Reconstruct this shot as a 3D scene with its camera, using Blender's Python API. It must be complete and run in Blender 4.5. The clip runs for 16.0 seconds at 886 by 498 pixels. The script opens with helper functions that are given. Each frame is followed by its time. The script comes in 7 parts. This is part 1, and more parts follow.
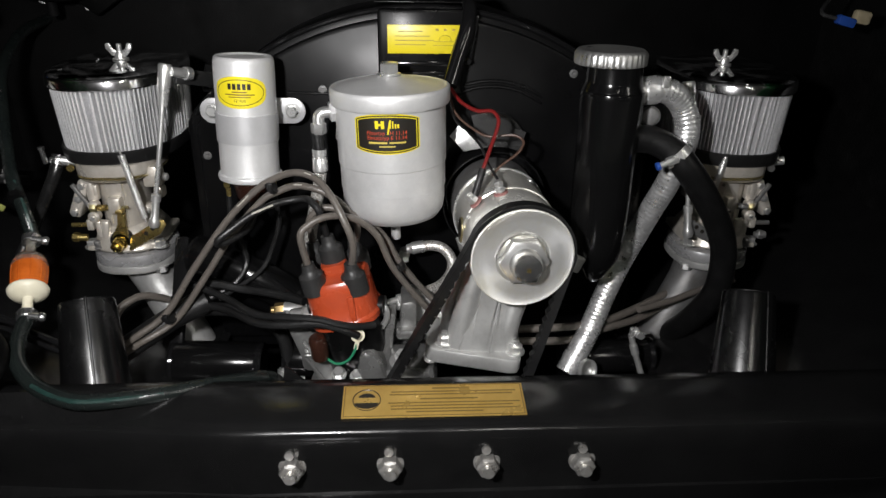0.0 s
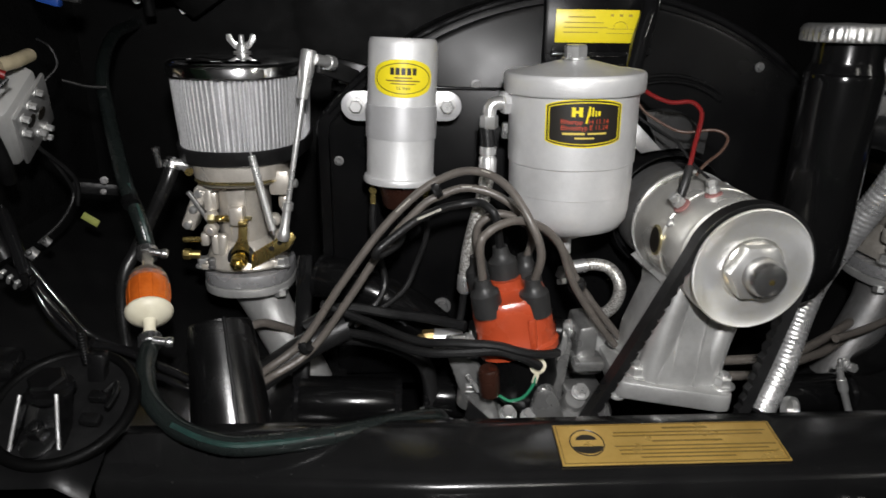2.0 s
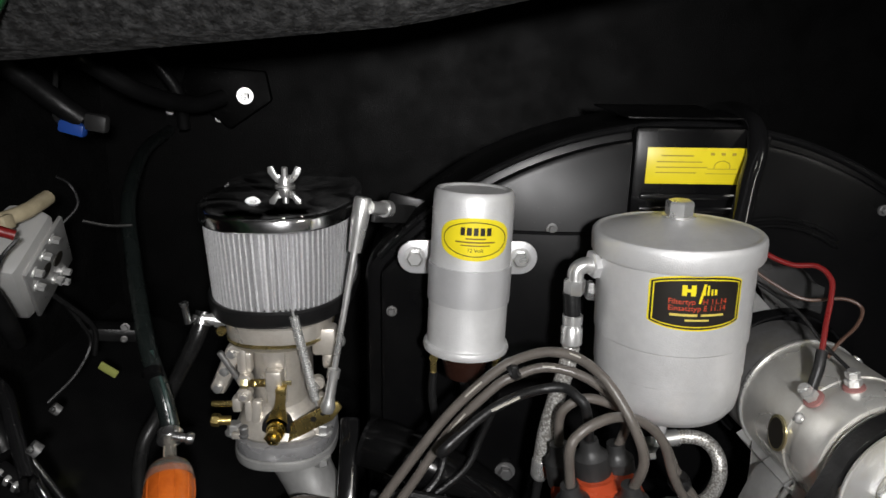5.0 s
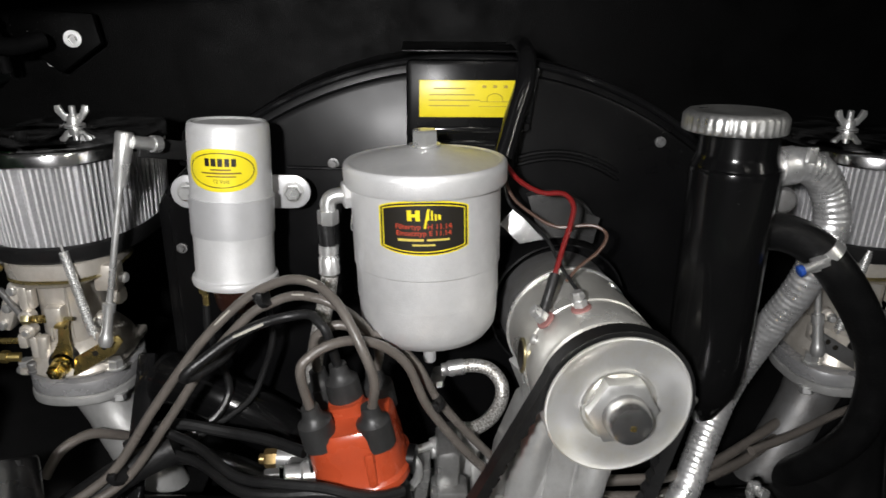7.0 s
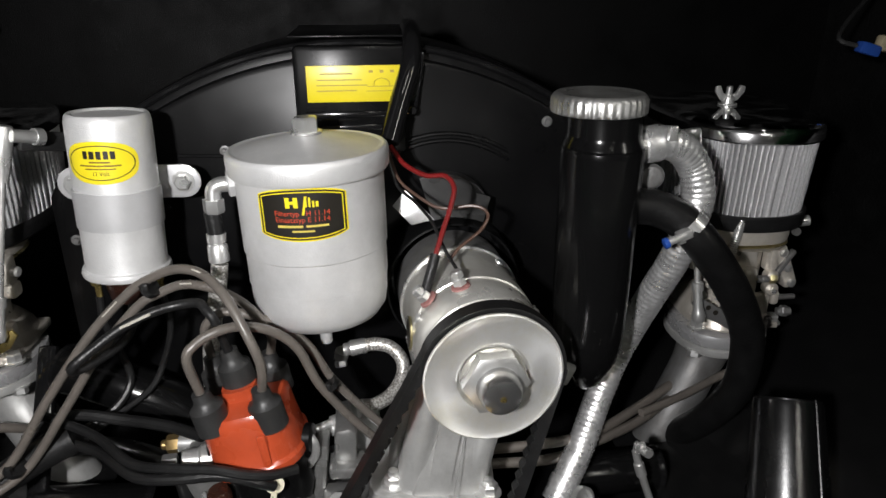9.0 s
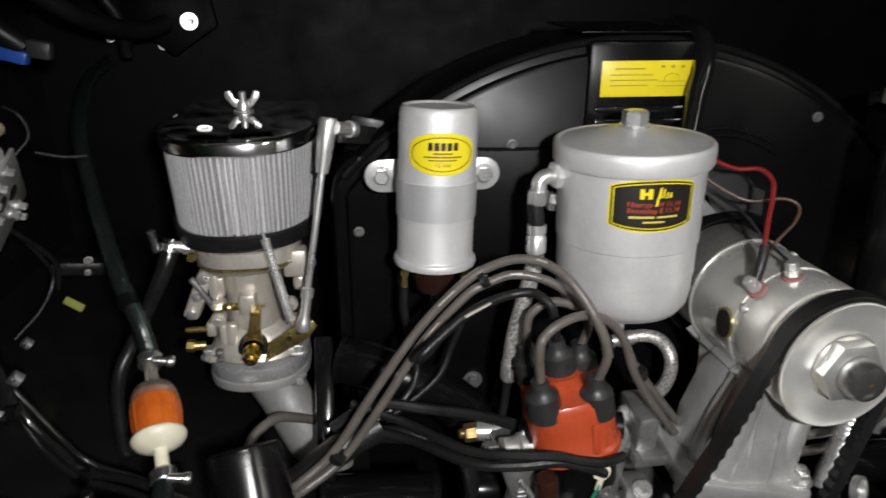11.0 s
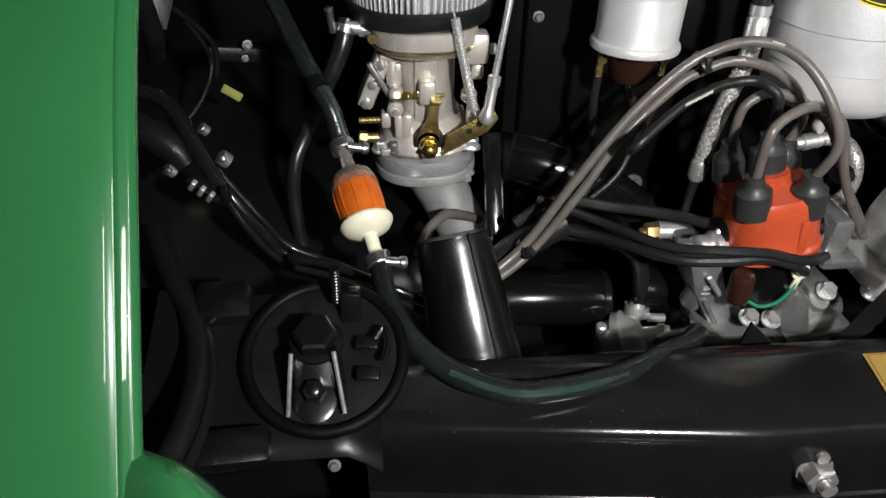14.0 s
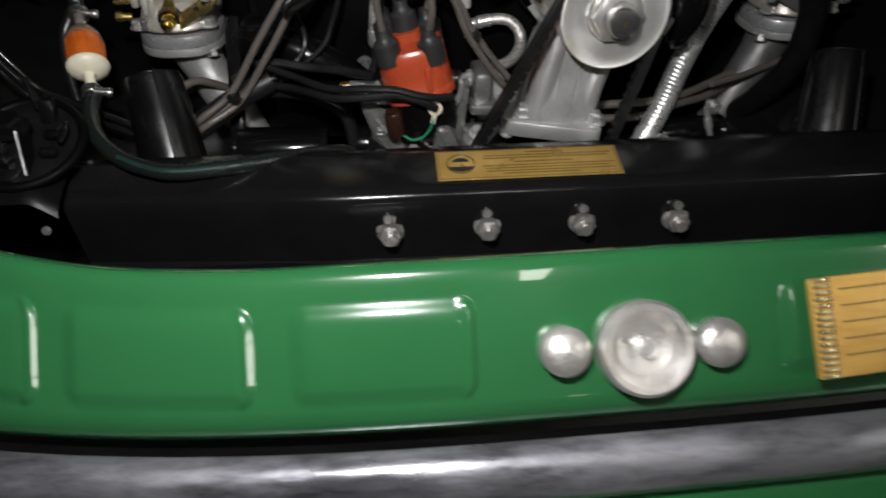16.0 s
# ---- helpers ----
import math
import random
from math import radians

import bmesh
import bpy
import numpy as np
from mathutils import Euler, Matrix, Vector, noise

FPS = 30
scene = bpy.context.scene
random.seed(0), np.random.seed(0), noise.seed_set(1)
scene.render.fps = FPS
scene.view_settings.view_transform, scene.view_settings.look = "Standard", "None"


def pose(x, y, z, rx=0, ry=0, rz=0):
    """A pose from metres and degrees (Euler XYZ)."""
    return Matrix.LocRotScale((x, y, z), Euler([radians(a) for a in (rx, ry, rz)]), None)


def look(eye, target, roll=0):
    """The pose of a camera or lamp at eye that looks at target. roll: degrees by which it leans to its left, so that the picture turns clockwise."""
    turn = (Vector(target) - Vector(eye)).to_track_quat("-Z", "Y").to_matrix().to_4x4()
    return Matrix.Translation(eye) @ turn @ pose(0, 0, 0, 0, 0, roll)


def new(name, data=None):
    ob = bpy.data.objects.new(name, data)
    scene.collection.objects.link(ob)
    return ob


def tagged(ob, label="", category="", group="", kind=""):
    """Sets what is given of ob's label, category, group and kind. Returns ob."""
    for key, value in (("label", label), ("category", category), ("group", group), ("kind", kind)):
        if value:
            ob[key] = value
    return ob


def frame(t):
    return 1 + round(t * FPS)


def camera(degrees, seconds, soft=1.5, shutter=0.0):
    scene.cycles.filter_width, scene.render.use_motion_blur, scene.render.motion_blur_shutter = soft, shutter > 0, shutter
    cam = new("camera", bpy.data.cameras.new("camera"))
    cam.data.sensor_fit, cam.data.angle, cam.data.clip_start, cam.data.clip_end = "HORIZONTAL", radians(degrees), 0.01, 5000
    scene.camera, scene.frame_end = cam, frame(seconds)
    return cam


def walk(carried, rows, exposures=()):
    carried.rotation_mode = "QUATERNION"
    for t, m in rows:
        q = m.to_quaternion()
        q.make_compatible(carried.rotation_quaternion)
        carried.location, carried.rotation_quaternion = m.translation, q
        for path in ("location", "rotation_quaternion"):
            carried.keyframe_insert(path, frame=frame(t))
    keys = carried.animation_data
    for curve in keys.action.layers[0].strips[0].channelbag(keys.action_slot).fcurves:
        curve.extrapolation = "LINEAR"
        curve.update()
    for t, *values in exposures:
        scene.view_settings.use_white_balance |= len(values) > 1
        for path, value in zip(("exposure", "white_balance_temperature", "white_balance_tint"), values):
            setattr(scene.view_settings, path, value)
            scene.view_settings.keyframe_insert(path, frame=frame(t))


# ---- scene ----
cam = camera(66.4, 16.0, shutter=0.3)
METRES, EYE, TILT, LEAN, TURN = 1.3, 1.0, -24.0, -0.8, -3.0
ROWS = [
    (0.0, 0.0, 0.0, 0.0, 0.0, 0.0, -0.0),
    (0.5, -0.006, 0.0216, 0.0036, -0.04, 0.24, 0.08),
    (1.0, -0.0382, 0.0487, -0.0079, -0.1, 1.36, 0.08),
    (1.5, -0.0743, 0.0667, -0.0209, -0.13, 2.77, 0.08),
    (2.0, -0.1172, 0.0757, -0.0235, -0.21, 4.5, 0.11),
    (2.5, -0.1438, 0.0857, -0.0128, 0.05, 6.2, 0.0),
    (3.0, -0.1633, 0.0987, 0.0231, 0.53, 7.53, -0.17),
    (3.5, -0.1733, 0.1089, 0.0448, 0.8958, 8.3154, -0.3435),
    (4.0, -0.1728, 0.1182, 0.0549, 1.2055, 8.6039, -0.5518),
    (4.5, -0.1631, 0.1256, 0.057, 1.4293, 8.4857, -0.7342),
    (5.0, -0.1452, 0.1304, 0.0548, 1.5374, 8.051, -0.8305),
    (5.5, -0.1203, 0.1315, 0.0517, 1.5, 7.39, -0.78),
    (6.0, -0.0853, 0.1303, 0.0489, 1.35, 6.46, -0.6),
    (6.5, -0.056, 0.1301, 0.0439, 0.92, 5.67, -0.42),
    (7.0, -0.0254, 0.1288, 0.0384, 0.42, 4.91, 0.06),
    (7.5, -0.0007, 0.127, 0.0327, -0.18, 4.25, 0.45),
    (8.0, 0.0181, 0.1304, 0.0317, -1.05, 3.58, 1.06),
    (8.5, 0.0241, 0.1275, 0.0344, -1.8796, 3.0614, 1.6271),
    (9.0, 0.0136, 0.1175, 0.0415, -2.8164, 2.6165, 2.2418),
    (9.5, -0.0114, 0.1064, 0.0492, -3.6204, 2.3039, 2.7378),
    (10.0, -0.0485, 0.1002, 0.0538, -4.0516, 2.1822, 2.9493),
    (10.5, -0.0956, 0.1051, 0.0515, -3.87, 2.31, 2.71),
    (11.0, -0.1598, 0.1206, 0.0427, -3.16, 2.65, 2.06),
    (11.5, -0.1917, 0.1222, 0.0337, -1.07, 2.62, 0.91),
    (12.0, -0.2012, 0.1269, 0.0322, -1.04, -0.39, 0.88),
    (12.2, -0.2038, 0.1305, 0.0319, -1.02, -0.45, 0.95),
    (12.5, -0.2077, 0.1375, 0.0313, -1.0, -3.16, 1.08),
    (13.0, -0.2384, 0.1421, 0.0293, -1.31, -3.29, 0.89),
    (13.5, -0.2498, 0.1431, 0.0246, -1.33, -11.31, 1.09),
    (14.0, -0.2512, 0.1406, 0.0236, -1.29, -11.57, 1.03),
    (14.5, -0.2433, 0.1185, 0.0062, -1.37, -11.52, 0.95),
    (15.0, -0.2082, 0.0764, -0.0314, -1.4, -11.53, 1.01),
    (15.5, -0.149, 0.0423, -0.0415, -1.08, -11.94, 1.15),
    (16.0, -0.0642, 0.0065, -0.0468, -1.2, -13.45, 1.45),
]
walk(cam, [(t, pose(0, 0, EYE, TILT, LEAN, TURN) @ pose(METRES * x, METRES * y, METRES * z, 90 + pitch, roll, yaw)) for t, x, y, z, yaw, pitch, roll in ROWS],
     exposures=[(0.0, -0.31), (1.0, -0.32), (2.0, -0.40), (3.0, -0.42), (5.5, -0.44), (6.5, -0.38), (7.0, -0.22), (7.5, 0.0), (8.2, 0.0), (10.3, -0.50), (11.0, -0.42), (11.5, -0.33), (12.5, -0.18), (14.0, 0.05), (14.5, -0.1), (15.0, -0.4), (15.5, -0.63), (16.0, -0.75)])

LAMP_W, TUBE_GLOW_W = 22.0, 22.0
TUBES = [(0.49, -2.08, 6, 1.24, 0.17)] + [(3.62 + 1.03 * k, -2.77 - 1.23 * k, 40, 1.55, 0.24) for k in (-1, 0, 1, 2)] + [(1.90, -8.00, 8, 1.26, 0.20)]

# the lamp of the one who films, and the tubes of the dark garage
world = bpy.data.worlds.new("world")
scene.world = world
world.use_nodes = True
world.node_tree.nodes["Background"].inputs[0].default_value = (0.02, 0.022, 0.025, 1)
world.node_tree.nodes["Background"].inputs[1].default_value = 0.1


hand_lamp = bpy.data.lights.new("hand_lamp", "SPOT")
hand_lamp.energy, hand_lamp.color, hand_lamp.shadow_soft_size = LAMP_W, (1.0, 0.985, 0.985), 0.0175
hand_lamp.spot_size, hand_lamp.spot_blend = radians(150), 1.0
lamp_ob = tagged(new("hand_lamp", hand_lamp), kind="structure")
lamp_ob.matrix_world = look((-0.125, 0.04, 1.04), (-0.10, 0.56, 0.73))
# ---- materials ----


def material(name, colour, rough=0.5, metal=0.0, spot=None, scale=40.0, amount=0.0, bump=0.0, bump_scale=200.0, coat=0.0, rough_var=0.0, spec=0.5, stretch=(1, 1, 1), dust=0.0):
    """A principled surface with two scales of mottling, uneven gloss and fine relief."""
    m = bpy.data.materials.new(name)
    m.use_nodes = True
    nt = m.node_tree
    nd, ln = nt.nodes, nt.links
    p = nd["Principled BSDF"]
    p.inputs["Roughness"].default_value = rough
    p.inputs["Metallic"].default_value = metal
    p.inputs["Specular IOR Level"].default_value = spec
    p.inputs["Coat Weight"].default_value = coat
    p.inputs["Coat Roughness"].default_value = 0.025
    p.inputs["Base Color"].default_value = (*colour, 1)
    co = nd.new("ShaderNodeTexCoord")
    mp = nd.new("ShaderNodeMapping")
    mp.inputs["Scale"].default_value = stretch
    ln.new(co.outputs["Object"], mp.inputs["Vector"])
    if spot and amount:
        n1 = nd.new("ShaderNodeTexNoise")
        n1.inputs["Scale"].default_value, n1.inputs["Detail"].default_value = scale, 6
        n1.inputs["Roughness"].default_value = 0.7
        ln.new(mp.outputs["Vector"], n1.inputs["Vector"])
        r1 = nd.new("ShaderNodeValToRGB")
        r1.color_ramp.elements[0].position, r1.color_ramp.elements[1].position = 0.42, 0.68
        ln.new(n1.outputs["Fac"], r1.inputs["Fac"])
        mul = nd.new("ShaderNodeMath")
        mul.operation = "MULTIPLY"
        mul.inputs[1].default_value = amount
        ln.new(r1.outputs["Color"], mul.inputs[0])
        mx = nd.new("ShaderNodeMix")
        mx.data_type = "RGBA"
        mx.inputs["A"].default_value, mx.inputs["B"].default_value = (*colour, 1), (*spot, 1)
        ln.new(mul.outputs[0], mx.inputs["Factor"])
        ln.new(mx.outputs["Result"], p.inputs["Base Color"])
    if dust:
        grains = nd.new("ShaderNodeTexVoronoi")
        grains.inputs["Scale"].default_value = 260
        ln.new(co.outputs["Object"], grains.inputs["Vector"])
        cut = nd.new("ShaderNodeMapRange")
        cut.inputs["From Min"].default_value, cut.inputs["From Max"].default_value = 0.10, 0.16
        cut.inputs["To Min"].default_value, cut.inputs["To Max"].default_value = 1.0, 0.0
        ln.new(grains.outputs["Distance"], cut.inputs["Value"])
        pick = nd.new("ShaderNodeMapRange")
        pick.inputs["From Min"].default_value, pick.inputs["From Max"].default_value = 0.72, 1.0
        ln.new(grains.outputs["Color"], pick.inputs["Value"])
        both = nd.new("ShaderNodeMath")
        both.operation = "MULTIPLY"
        ln.new(cut.outputs["Result"], both.inputs[0])
        ln.new(pick.outputs["Result"], both.inputs[1])
        dm = nd.new("ShaderNodeMix")
        dm.data_type = "RGBA"
        dm.inputs["A"].default_value, dm.inputs["B"].default_value = (*colour, 1), (dust, dust, dust * 0.95, 1)
        if p.inputs["Base Color"].links:
            ln.new(p.inputs["Base Color"].links[0].from_socket, dm.inputs["A"])
        ln.new(both.outputs[0], dm.inputs["Factor"])
        ln.new(dm.outputs["Result"], p.inputs["Base Color"])
    if rough_var:
        n2 = nd.new("ShaderNodeTexNoise")
        n2.inputs["Scale"].default_value, n2.inputs["Detail"].default_value = scale * 0.6 + 5, 4
        ln.new(mp.outputs["Vector"], n2.inputs["Vector"])
        mr = nd.new("ShaderNodeMapRange")
        mr.inputs["From Min"].default_value, mr.inputs["From Max"].default_value = 0.3, 0.7
        mr.inputs["To Min"].default_value, mr.inputs["To Max"].default_value = max(rough - rough_var, 0.02), min(rough + rough_var, 1)
        ln.new(n2.outputs["Fac"], mr.inputs["Value"])
        ln.new(mr.outputs["Result"], p.inputs["Roughness"])
    if bump:
        n3 = nd.new("ShaderNodeTexNoise")
        n3.inputs["Scale"].default_value, n3.inputs["Detail"].default_value = bump_scale, 3
        ln.new(mp.outputs["Vector"], n3.inputs["Vector"])
        bp = nd.new("ShaderNodeBump")
        bp.inputs["Strength"].default_value, bp.inputs["Distance"].default_value = bump, 0.002
        ln.new(n3.outputs["Fac"], bp.inputs["Height"])
        ln.new(bp.outputs["Normal"], p.inputs["Normal"])
    return m


def glowing(name, colour, strength):
    m = bpy.data.materials.new(name)
    m.use_nodes = True
    p = m.node_tree.nodes["Principled BSDF"]
    p.inputs["Base Color"].default_value = (*colour, 1)
    p.inputs["Emission Color"].default_value = (*colour, 1)
    p.inputs["Emission Strength"].default_value = strength
    return m


BLACK = material("black_gloss_paint", (0.0062, 0.0062, 0.0066), 0.12, 0, (0.010, 0.010, 0.010), 90, 0.4, 0.02, 300, rough_var=0.05, dust=0.05)
SATIN = material("black_satin_paint", (0.0034, 0.0034, 0.0036), 0.30, 0, (0.006, 0.006, 0.006), 22, 0.6, 0.04, 500, rough_var=0.07, spec=0.20, dust=0.02)
# blacker than real undercoat: the bay's shade is put into the colour
DEADEN = material("shaded_black_undercoat", (0.0016, 0.0016, 0.0016), 0.52, 0, (0.0028, 0.0028, 0.0028), 40, 0.6, 0.25, 800, rough_var=0.12, spec=0.10, dust=0.08)
GREYPAD = material("grey_dusty_undercoat", (0.014, 0.014, 0.014), 0.6, 0, (0.075, 0.075, 0.075), 160, 0.8, 1.0, 240, rough_var=0.15, spec=0.3)
RUBBER = material("black_rubber", (0.0085, 0.0085, 0.0088), 0.38, 0, (0.017, 0.017, 0.017), 45, 0.6, 0.12, 400, rough_var=0.12, spec=0.4, dust=0.06)
# the black rubber again with a lower base colour
DEEPBLACK = material("deep_black_rubber", (0.0050, 0.0050, 0.0052), 0.40, 0, (0.010, 0.010, 0.010), 50, 0.6, 0.15, 400, rough_var=0.12, spec=0.22, dust=0.04)
PIPEBLACK = material("black_stove_enamel", (0.0032, 0.0032, 0.0034), 0.25, 0, (0.005, 0.005, 0.005), 60, 0.5, 0.03, 300, rough_var=0.05, spec=0.7)
TIN = material("black_enamelled_tin", (0.0062, 0.0062, 0.0064), 0.17, 0, (0.010, 0.010, 0.010), 18, 0.7, 0.03, 260, rough_var=0.06, dust=0.03, spec=0.4)
# darker grey than the cast aluminium, mottled
CASE = material("darker_grey_casting", (0.32, 0.32, 0.315), 0.34, 0.7, (0.16, 0.158, 0.15), 45, 0.6, 0.14, 1000, rough_var=0.12)
SILVER = material("silver_paint", (0.74, 0.74, 0.74), 0.43, 0.45, (0.58, 0.58, 0.58), 20, 0.7, 0.14, 1000, rough_var=0.07)
SILVER_B = material("silver_satin_band", (0.62, 0.62, 0.63), 0.38, 0.50, (0.54, 0.54, 0.54), 60, 0.5, 0.06, 900, rough_var=0.05)
CAST = material("cast_aluminium", (0.57, 0.57, 0.56), 0.38, 0.62, (0.38, 0.38, 0.37), 45, 0.6, 0.12, 1100, rough_var=0.1)
CARB = material("carburettor_casting", (0.66, 0.62, 0.56), 0.36, 0.55, (0.44, 0.40, 0.34), 60, 0.6, 0.10, 900, rough_var=0.1)
ZINC = material("zinc_plated_steel", (0.78, 0.78, 0.77), 0.32, 0.80, (0.56, 0.56, 0.54), 60, 0.4, 0.03, 400, rough_var=0.08)
PULLEY = material("machined_pulley_steel", (0.90, 0.90, 0.89), 0.42, 0.78, (0.74, 0.70, 0.54), 26, 0.5, 0.05, 600, rough_var=0.10)
FOIL = material("aluminium_duct", (0.92, 0.92, 0.92), 0.33, 0.78, (0.66, 0.66, 0.66), 160, 0.8, 0.10, 300, rough_var=0.12)
PLEAT = material("grey_filter_gauze", (0.70, 0.70, 0.71), 0.42, 0.45, (0.44, 0.44, 0.45), 420, 0.6, 0.35, 1800, rough_var=0.1)
BRASS = material("yellow_zinc_brass", (0.58, 0.45, 0.17), 0.29, 0.92, (0.38, 0.28, 0.09), 100, 0.6, 0.1, 500, rough_var=0.1)
ORANGE = material("orange_cap_plastic", (0.42, 0.062, 0.022), 0.26, 0, (0.31, 0.042, 0.014), 60, 0.5, 0.05, 500, rough_var=0.08)
AMBER = material("amber_fuel_in_clear_plastic", (0.56, 0.125, 0.016), 0.18, 0, (0.36, 0.065, 0.008), 45, 0.8, rough_var=0.05)
CREAM = material("cream_plastic", (0.70, 0.66, 0.52), 0.4, 0, (0.55, 0.5, 0.36), 60, 0.5, 0.05, 300)
GREEN = material("green_body_paint", (0.018, 0.100, 0.033), 0.22, 0, (0.014, 0.084, 0.027), 9, 0.6, 0.008, 60, coat=1.0, rough_var=0.03, spec=0.2)
TAN = material("ignition_lead_rubber", (0.115, 0.102, 0.090), 0.34, 0, (0.075, 0.067, 0.060), 80, 0.6, 0.1, 400, rough_var=0.1)
BOOT = material("grey_black_boot_rubber", (0.020, 0.020, 0.020), 0.45, 0, (0.036, 0.036, 0.036), 60, 0.5, 0.1, 400, rough_var=0.1)
RED = material("red_cable", (0.17, 0.010, 0.010), 0.35, 0, (0.14, 0.007, 0.006), 80, 0.4, rough_var=0.08)
BROWN = material("brown_cable", (0.085, 0.046, 0.032), 0.4, 0, (0.05, 0.026, 0.02), 80, 0.4, rough_var=0.08)
BAKELITE = material("brown_bakelite", (0.030, 0.012, 0.008), 0.30, 0, (0.018, 0.006, 0.004), 80, 0.5, rough_var=0.1)
GREENWIRE = material("green_cable", (0.02, 0.20, 0.10), 0.4, 0, (0.01, 0.12, 0.06), 80, 0.4)
GREENMARK = material("green_hose_stripe", (0.010, 0.032, 0.027), 0.42, 0, (0.008, 0.018, 0.016), 140, 1.0, rough_var=0.1)
YELLOW = material("yellow_label", (0.80, 0.66, 0.02), 0.35, 0, (0.72, 0.58, 0.02), 60, 0.4, rough_var=0.08)
GOLD = material("gold_anodised_plate", (0.58, 0.38, 0.11), 0.34, 0.55, (0.46, 0.29, 0.07), 60, 0.6, rough_var=0.1)
INK = material("black_print", (0.015, 0.013, 0.01), 0.4)
INKBROWN = material("brown_print", (0.16, 0.10, 0.02), 0.4)
INKFAINT = material("faded_brown_print", (0.40, 0.29, 0.03), 0.4)
INKRED = material("red_print", (0.55, 0.07, 0.03), 0.4)
INKGREY = material("grey_print", (0.45, 0.43, 0.38), 0.5)
BLUE = material("blue_plastic", (0.02, 0.075, 0.34), 0.35, 0, (0.02, 0.05, 0.25), 60, 0.4)
WOOD = material("tan_plate", (0.55, 0.33, 0.08), 0.35, 0.2, (0.40, 0.22, 0.05), 30, 0.7, 0.05, 200, stretch=(1, 6, 6))
# dark streaks in the colour stand in for the bumper's hazy reflections
DULLCHROME = material("streaked_chrome", (0.34, 0.34, 0.37), 0.38, 0.80, (0.05, 0.05, 0.06), 18, 1.0, 0.15, 80, rough_var=0.2, stretch=(0.6, 2.5, 2.5))
GENSTEEL = material("zinc_passivated_can", (0.78, 0.77, 0.73), 0.30, 0.66, (0.62, 0.60, 0.55), 26, 0.7, 0.06, 500, rough_var=0.10)
FILLERBLACK = material("smooth_black_enamel", (0.0040, 0.0040, 0.0042), 0.16, 0, (0.006, 0.006, 0.006), 30, 0.5, 0.0, rough_var=0.04, spec=0.35, dust=0.03)
LEVERGREY = material("dull_black_lever", (0.018, 0.018, 0.018), 0.5, 0, (0.028, 0.028, 0.028), 80, 0.5, 0.05, 400, rough_var=0.1)
MATTBLACK = material("matt_black_rubber", (0.0016, 0.0016, 0.0016), 0.5, 0, (0.003, 0.003, 0.003), 60, 0.6, 0.1, 400, rough_var=0.1, spec=0.08)
COLLARGREY = material("satin_dark_grey_paint", (0.045, 0.045, 0.045), 0.32, 0.2, (0.03, 0.03, 0.03), 60, 0.6, 0.02, 500, rough_var=0.1)
SPACERSTEEL = material("polished_spacer_steel", (0.72, 0.72, 0.73), 0.27, 0.72, (0.52, 0.52, 0.53), 40, 0.5, 0.02, 300, rough_var=0.08)
GOLDBOLT = material("bright_yellow_zinc", (0.78, 0.60, 0.20), 0.22, 1.0, (0.50, 0.36, 0.10), 120, 0.6, 0.04, 400, rough_var=0.08)
CLAMPSTEEL = material("greyed_clamp_steel", (0.48, 0.48, 0.48), 0.24, 0.95, (0.30, 0.30, 0.30), 120, 0.6, 0.05, 400, rough_var=0.1)
DULLBRASS = material("dull_brown_brass", (0.30, 0.21, 0.09), 0.42, 0.8, (0.18, 0.12, 0.05), 120, 0.6, 0.05, 400, rough_var=0.1)
VENTRUBBER = material("smooth_black_rubber", (0.008, 0.008, 0.008), 0.26, 0, (0.013, 0.013, 0.013), 60, 0.5, 0.03, 400, rough_var=0.08, spec=0.6)
BOLTSTEEL = material("tarnished_zinc", (0.54, 0.53, 0.51), 0.34, 0.8, (0.36, 0.33, 0.29), 160, 0.6, 0.06, 500, rough_var=0.1)
# paler copy of the collar's grey, for its corner that catches the lamp
LITHOOD = material("lit_collar_steel", (0.34, 0.34, 0.34), 0.36, 0.70, (0.22, 0.22, 0.22), 60, 0.6, 0.05, 500, rough_var=0.1)
DARKSTEEL = material("dull_or_shaded_steel", (0.20, 0.20, 0.20), 0.45, 0.6, (0.13, 0.12, 0.11), 60, 0.6, 0.1, 500, rough_var=0.1)
BRASSY = material("pale_brass", (0.62, 0.55, 0.32), 0.28, 0.9, (0.5, 0.42, 0.2), 60, 0.5, rough_var=0.08)
RIMCHROME = material("bright_rim_chrome", (0.88, 0.88, 0.89), 0.17, 1.0, (0.66, 0.66, 0.66), 40, 0.4, rough_var=0.07)
CAPGREY = material("grey_cast_cap", (0.52, 0.52, 0.51), 0.36, 0.85, (0.34, 0.34, 0.33), 60, 0.6, 0.15, 500, rough_var=0.1)
LATCH = material("bead_blasted_aluminium", (0.66, 0.64, 0.61), 0.36, 0.80, (0.42, 0.40, 0.38), 70, 0.7, 0.2, 400, rough_var=0.12)
REDINS = material("faded_red_fibre", (0.30, 0.14, 0.13), 0.55, 0, (0.22, 0.10, 0.09), 220, 0.7)
NUTTIP = material("polished_nut_steel", (0.46, 0.46, 0.46), 0.22, 0.92, (0.34, 0.31, 0.28), 60, 0.5, 0.03, 300, rough_var=0.08)
WASHER = material("dull_plated_washer", (0.72, 0.71, 0.66), 0.36, 0.7, (0.50, 0.47, 0.38), 60, 0.5, 0.03, 300, rough_var=0.08)
BRIGHTEDGE = material("mottled_grey_steel", (0.16, 0.16, 0.16), 0.45, 0.5, (0.34, 0.34, 0.34), 120, 0.7, 0.1, 300, rough_var=0.1)
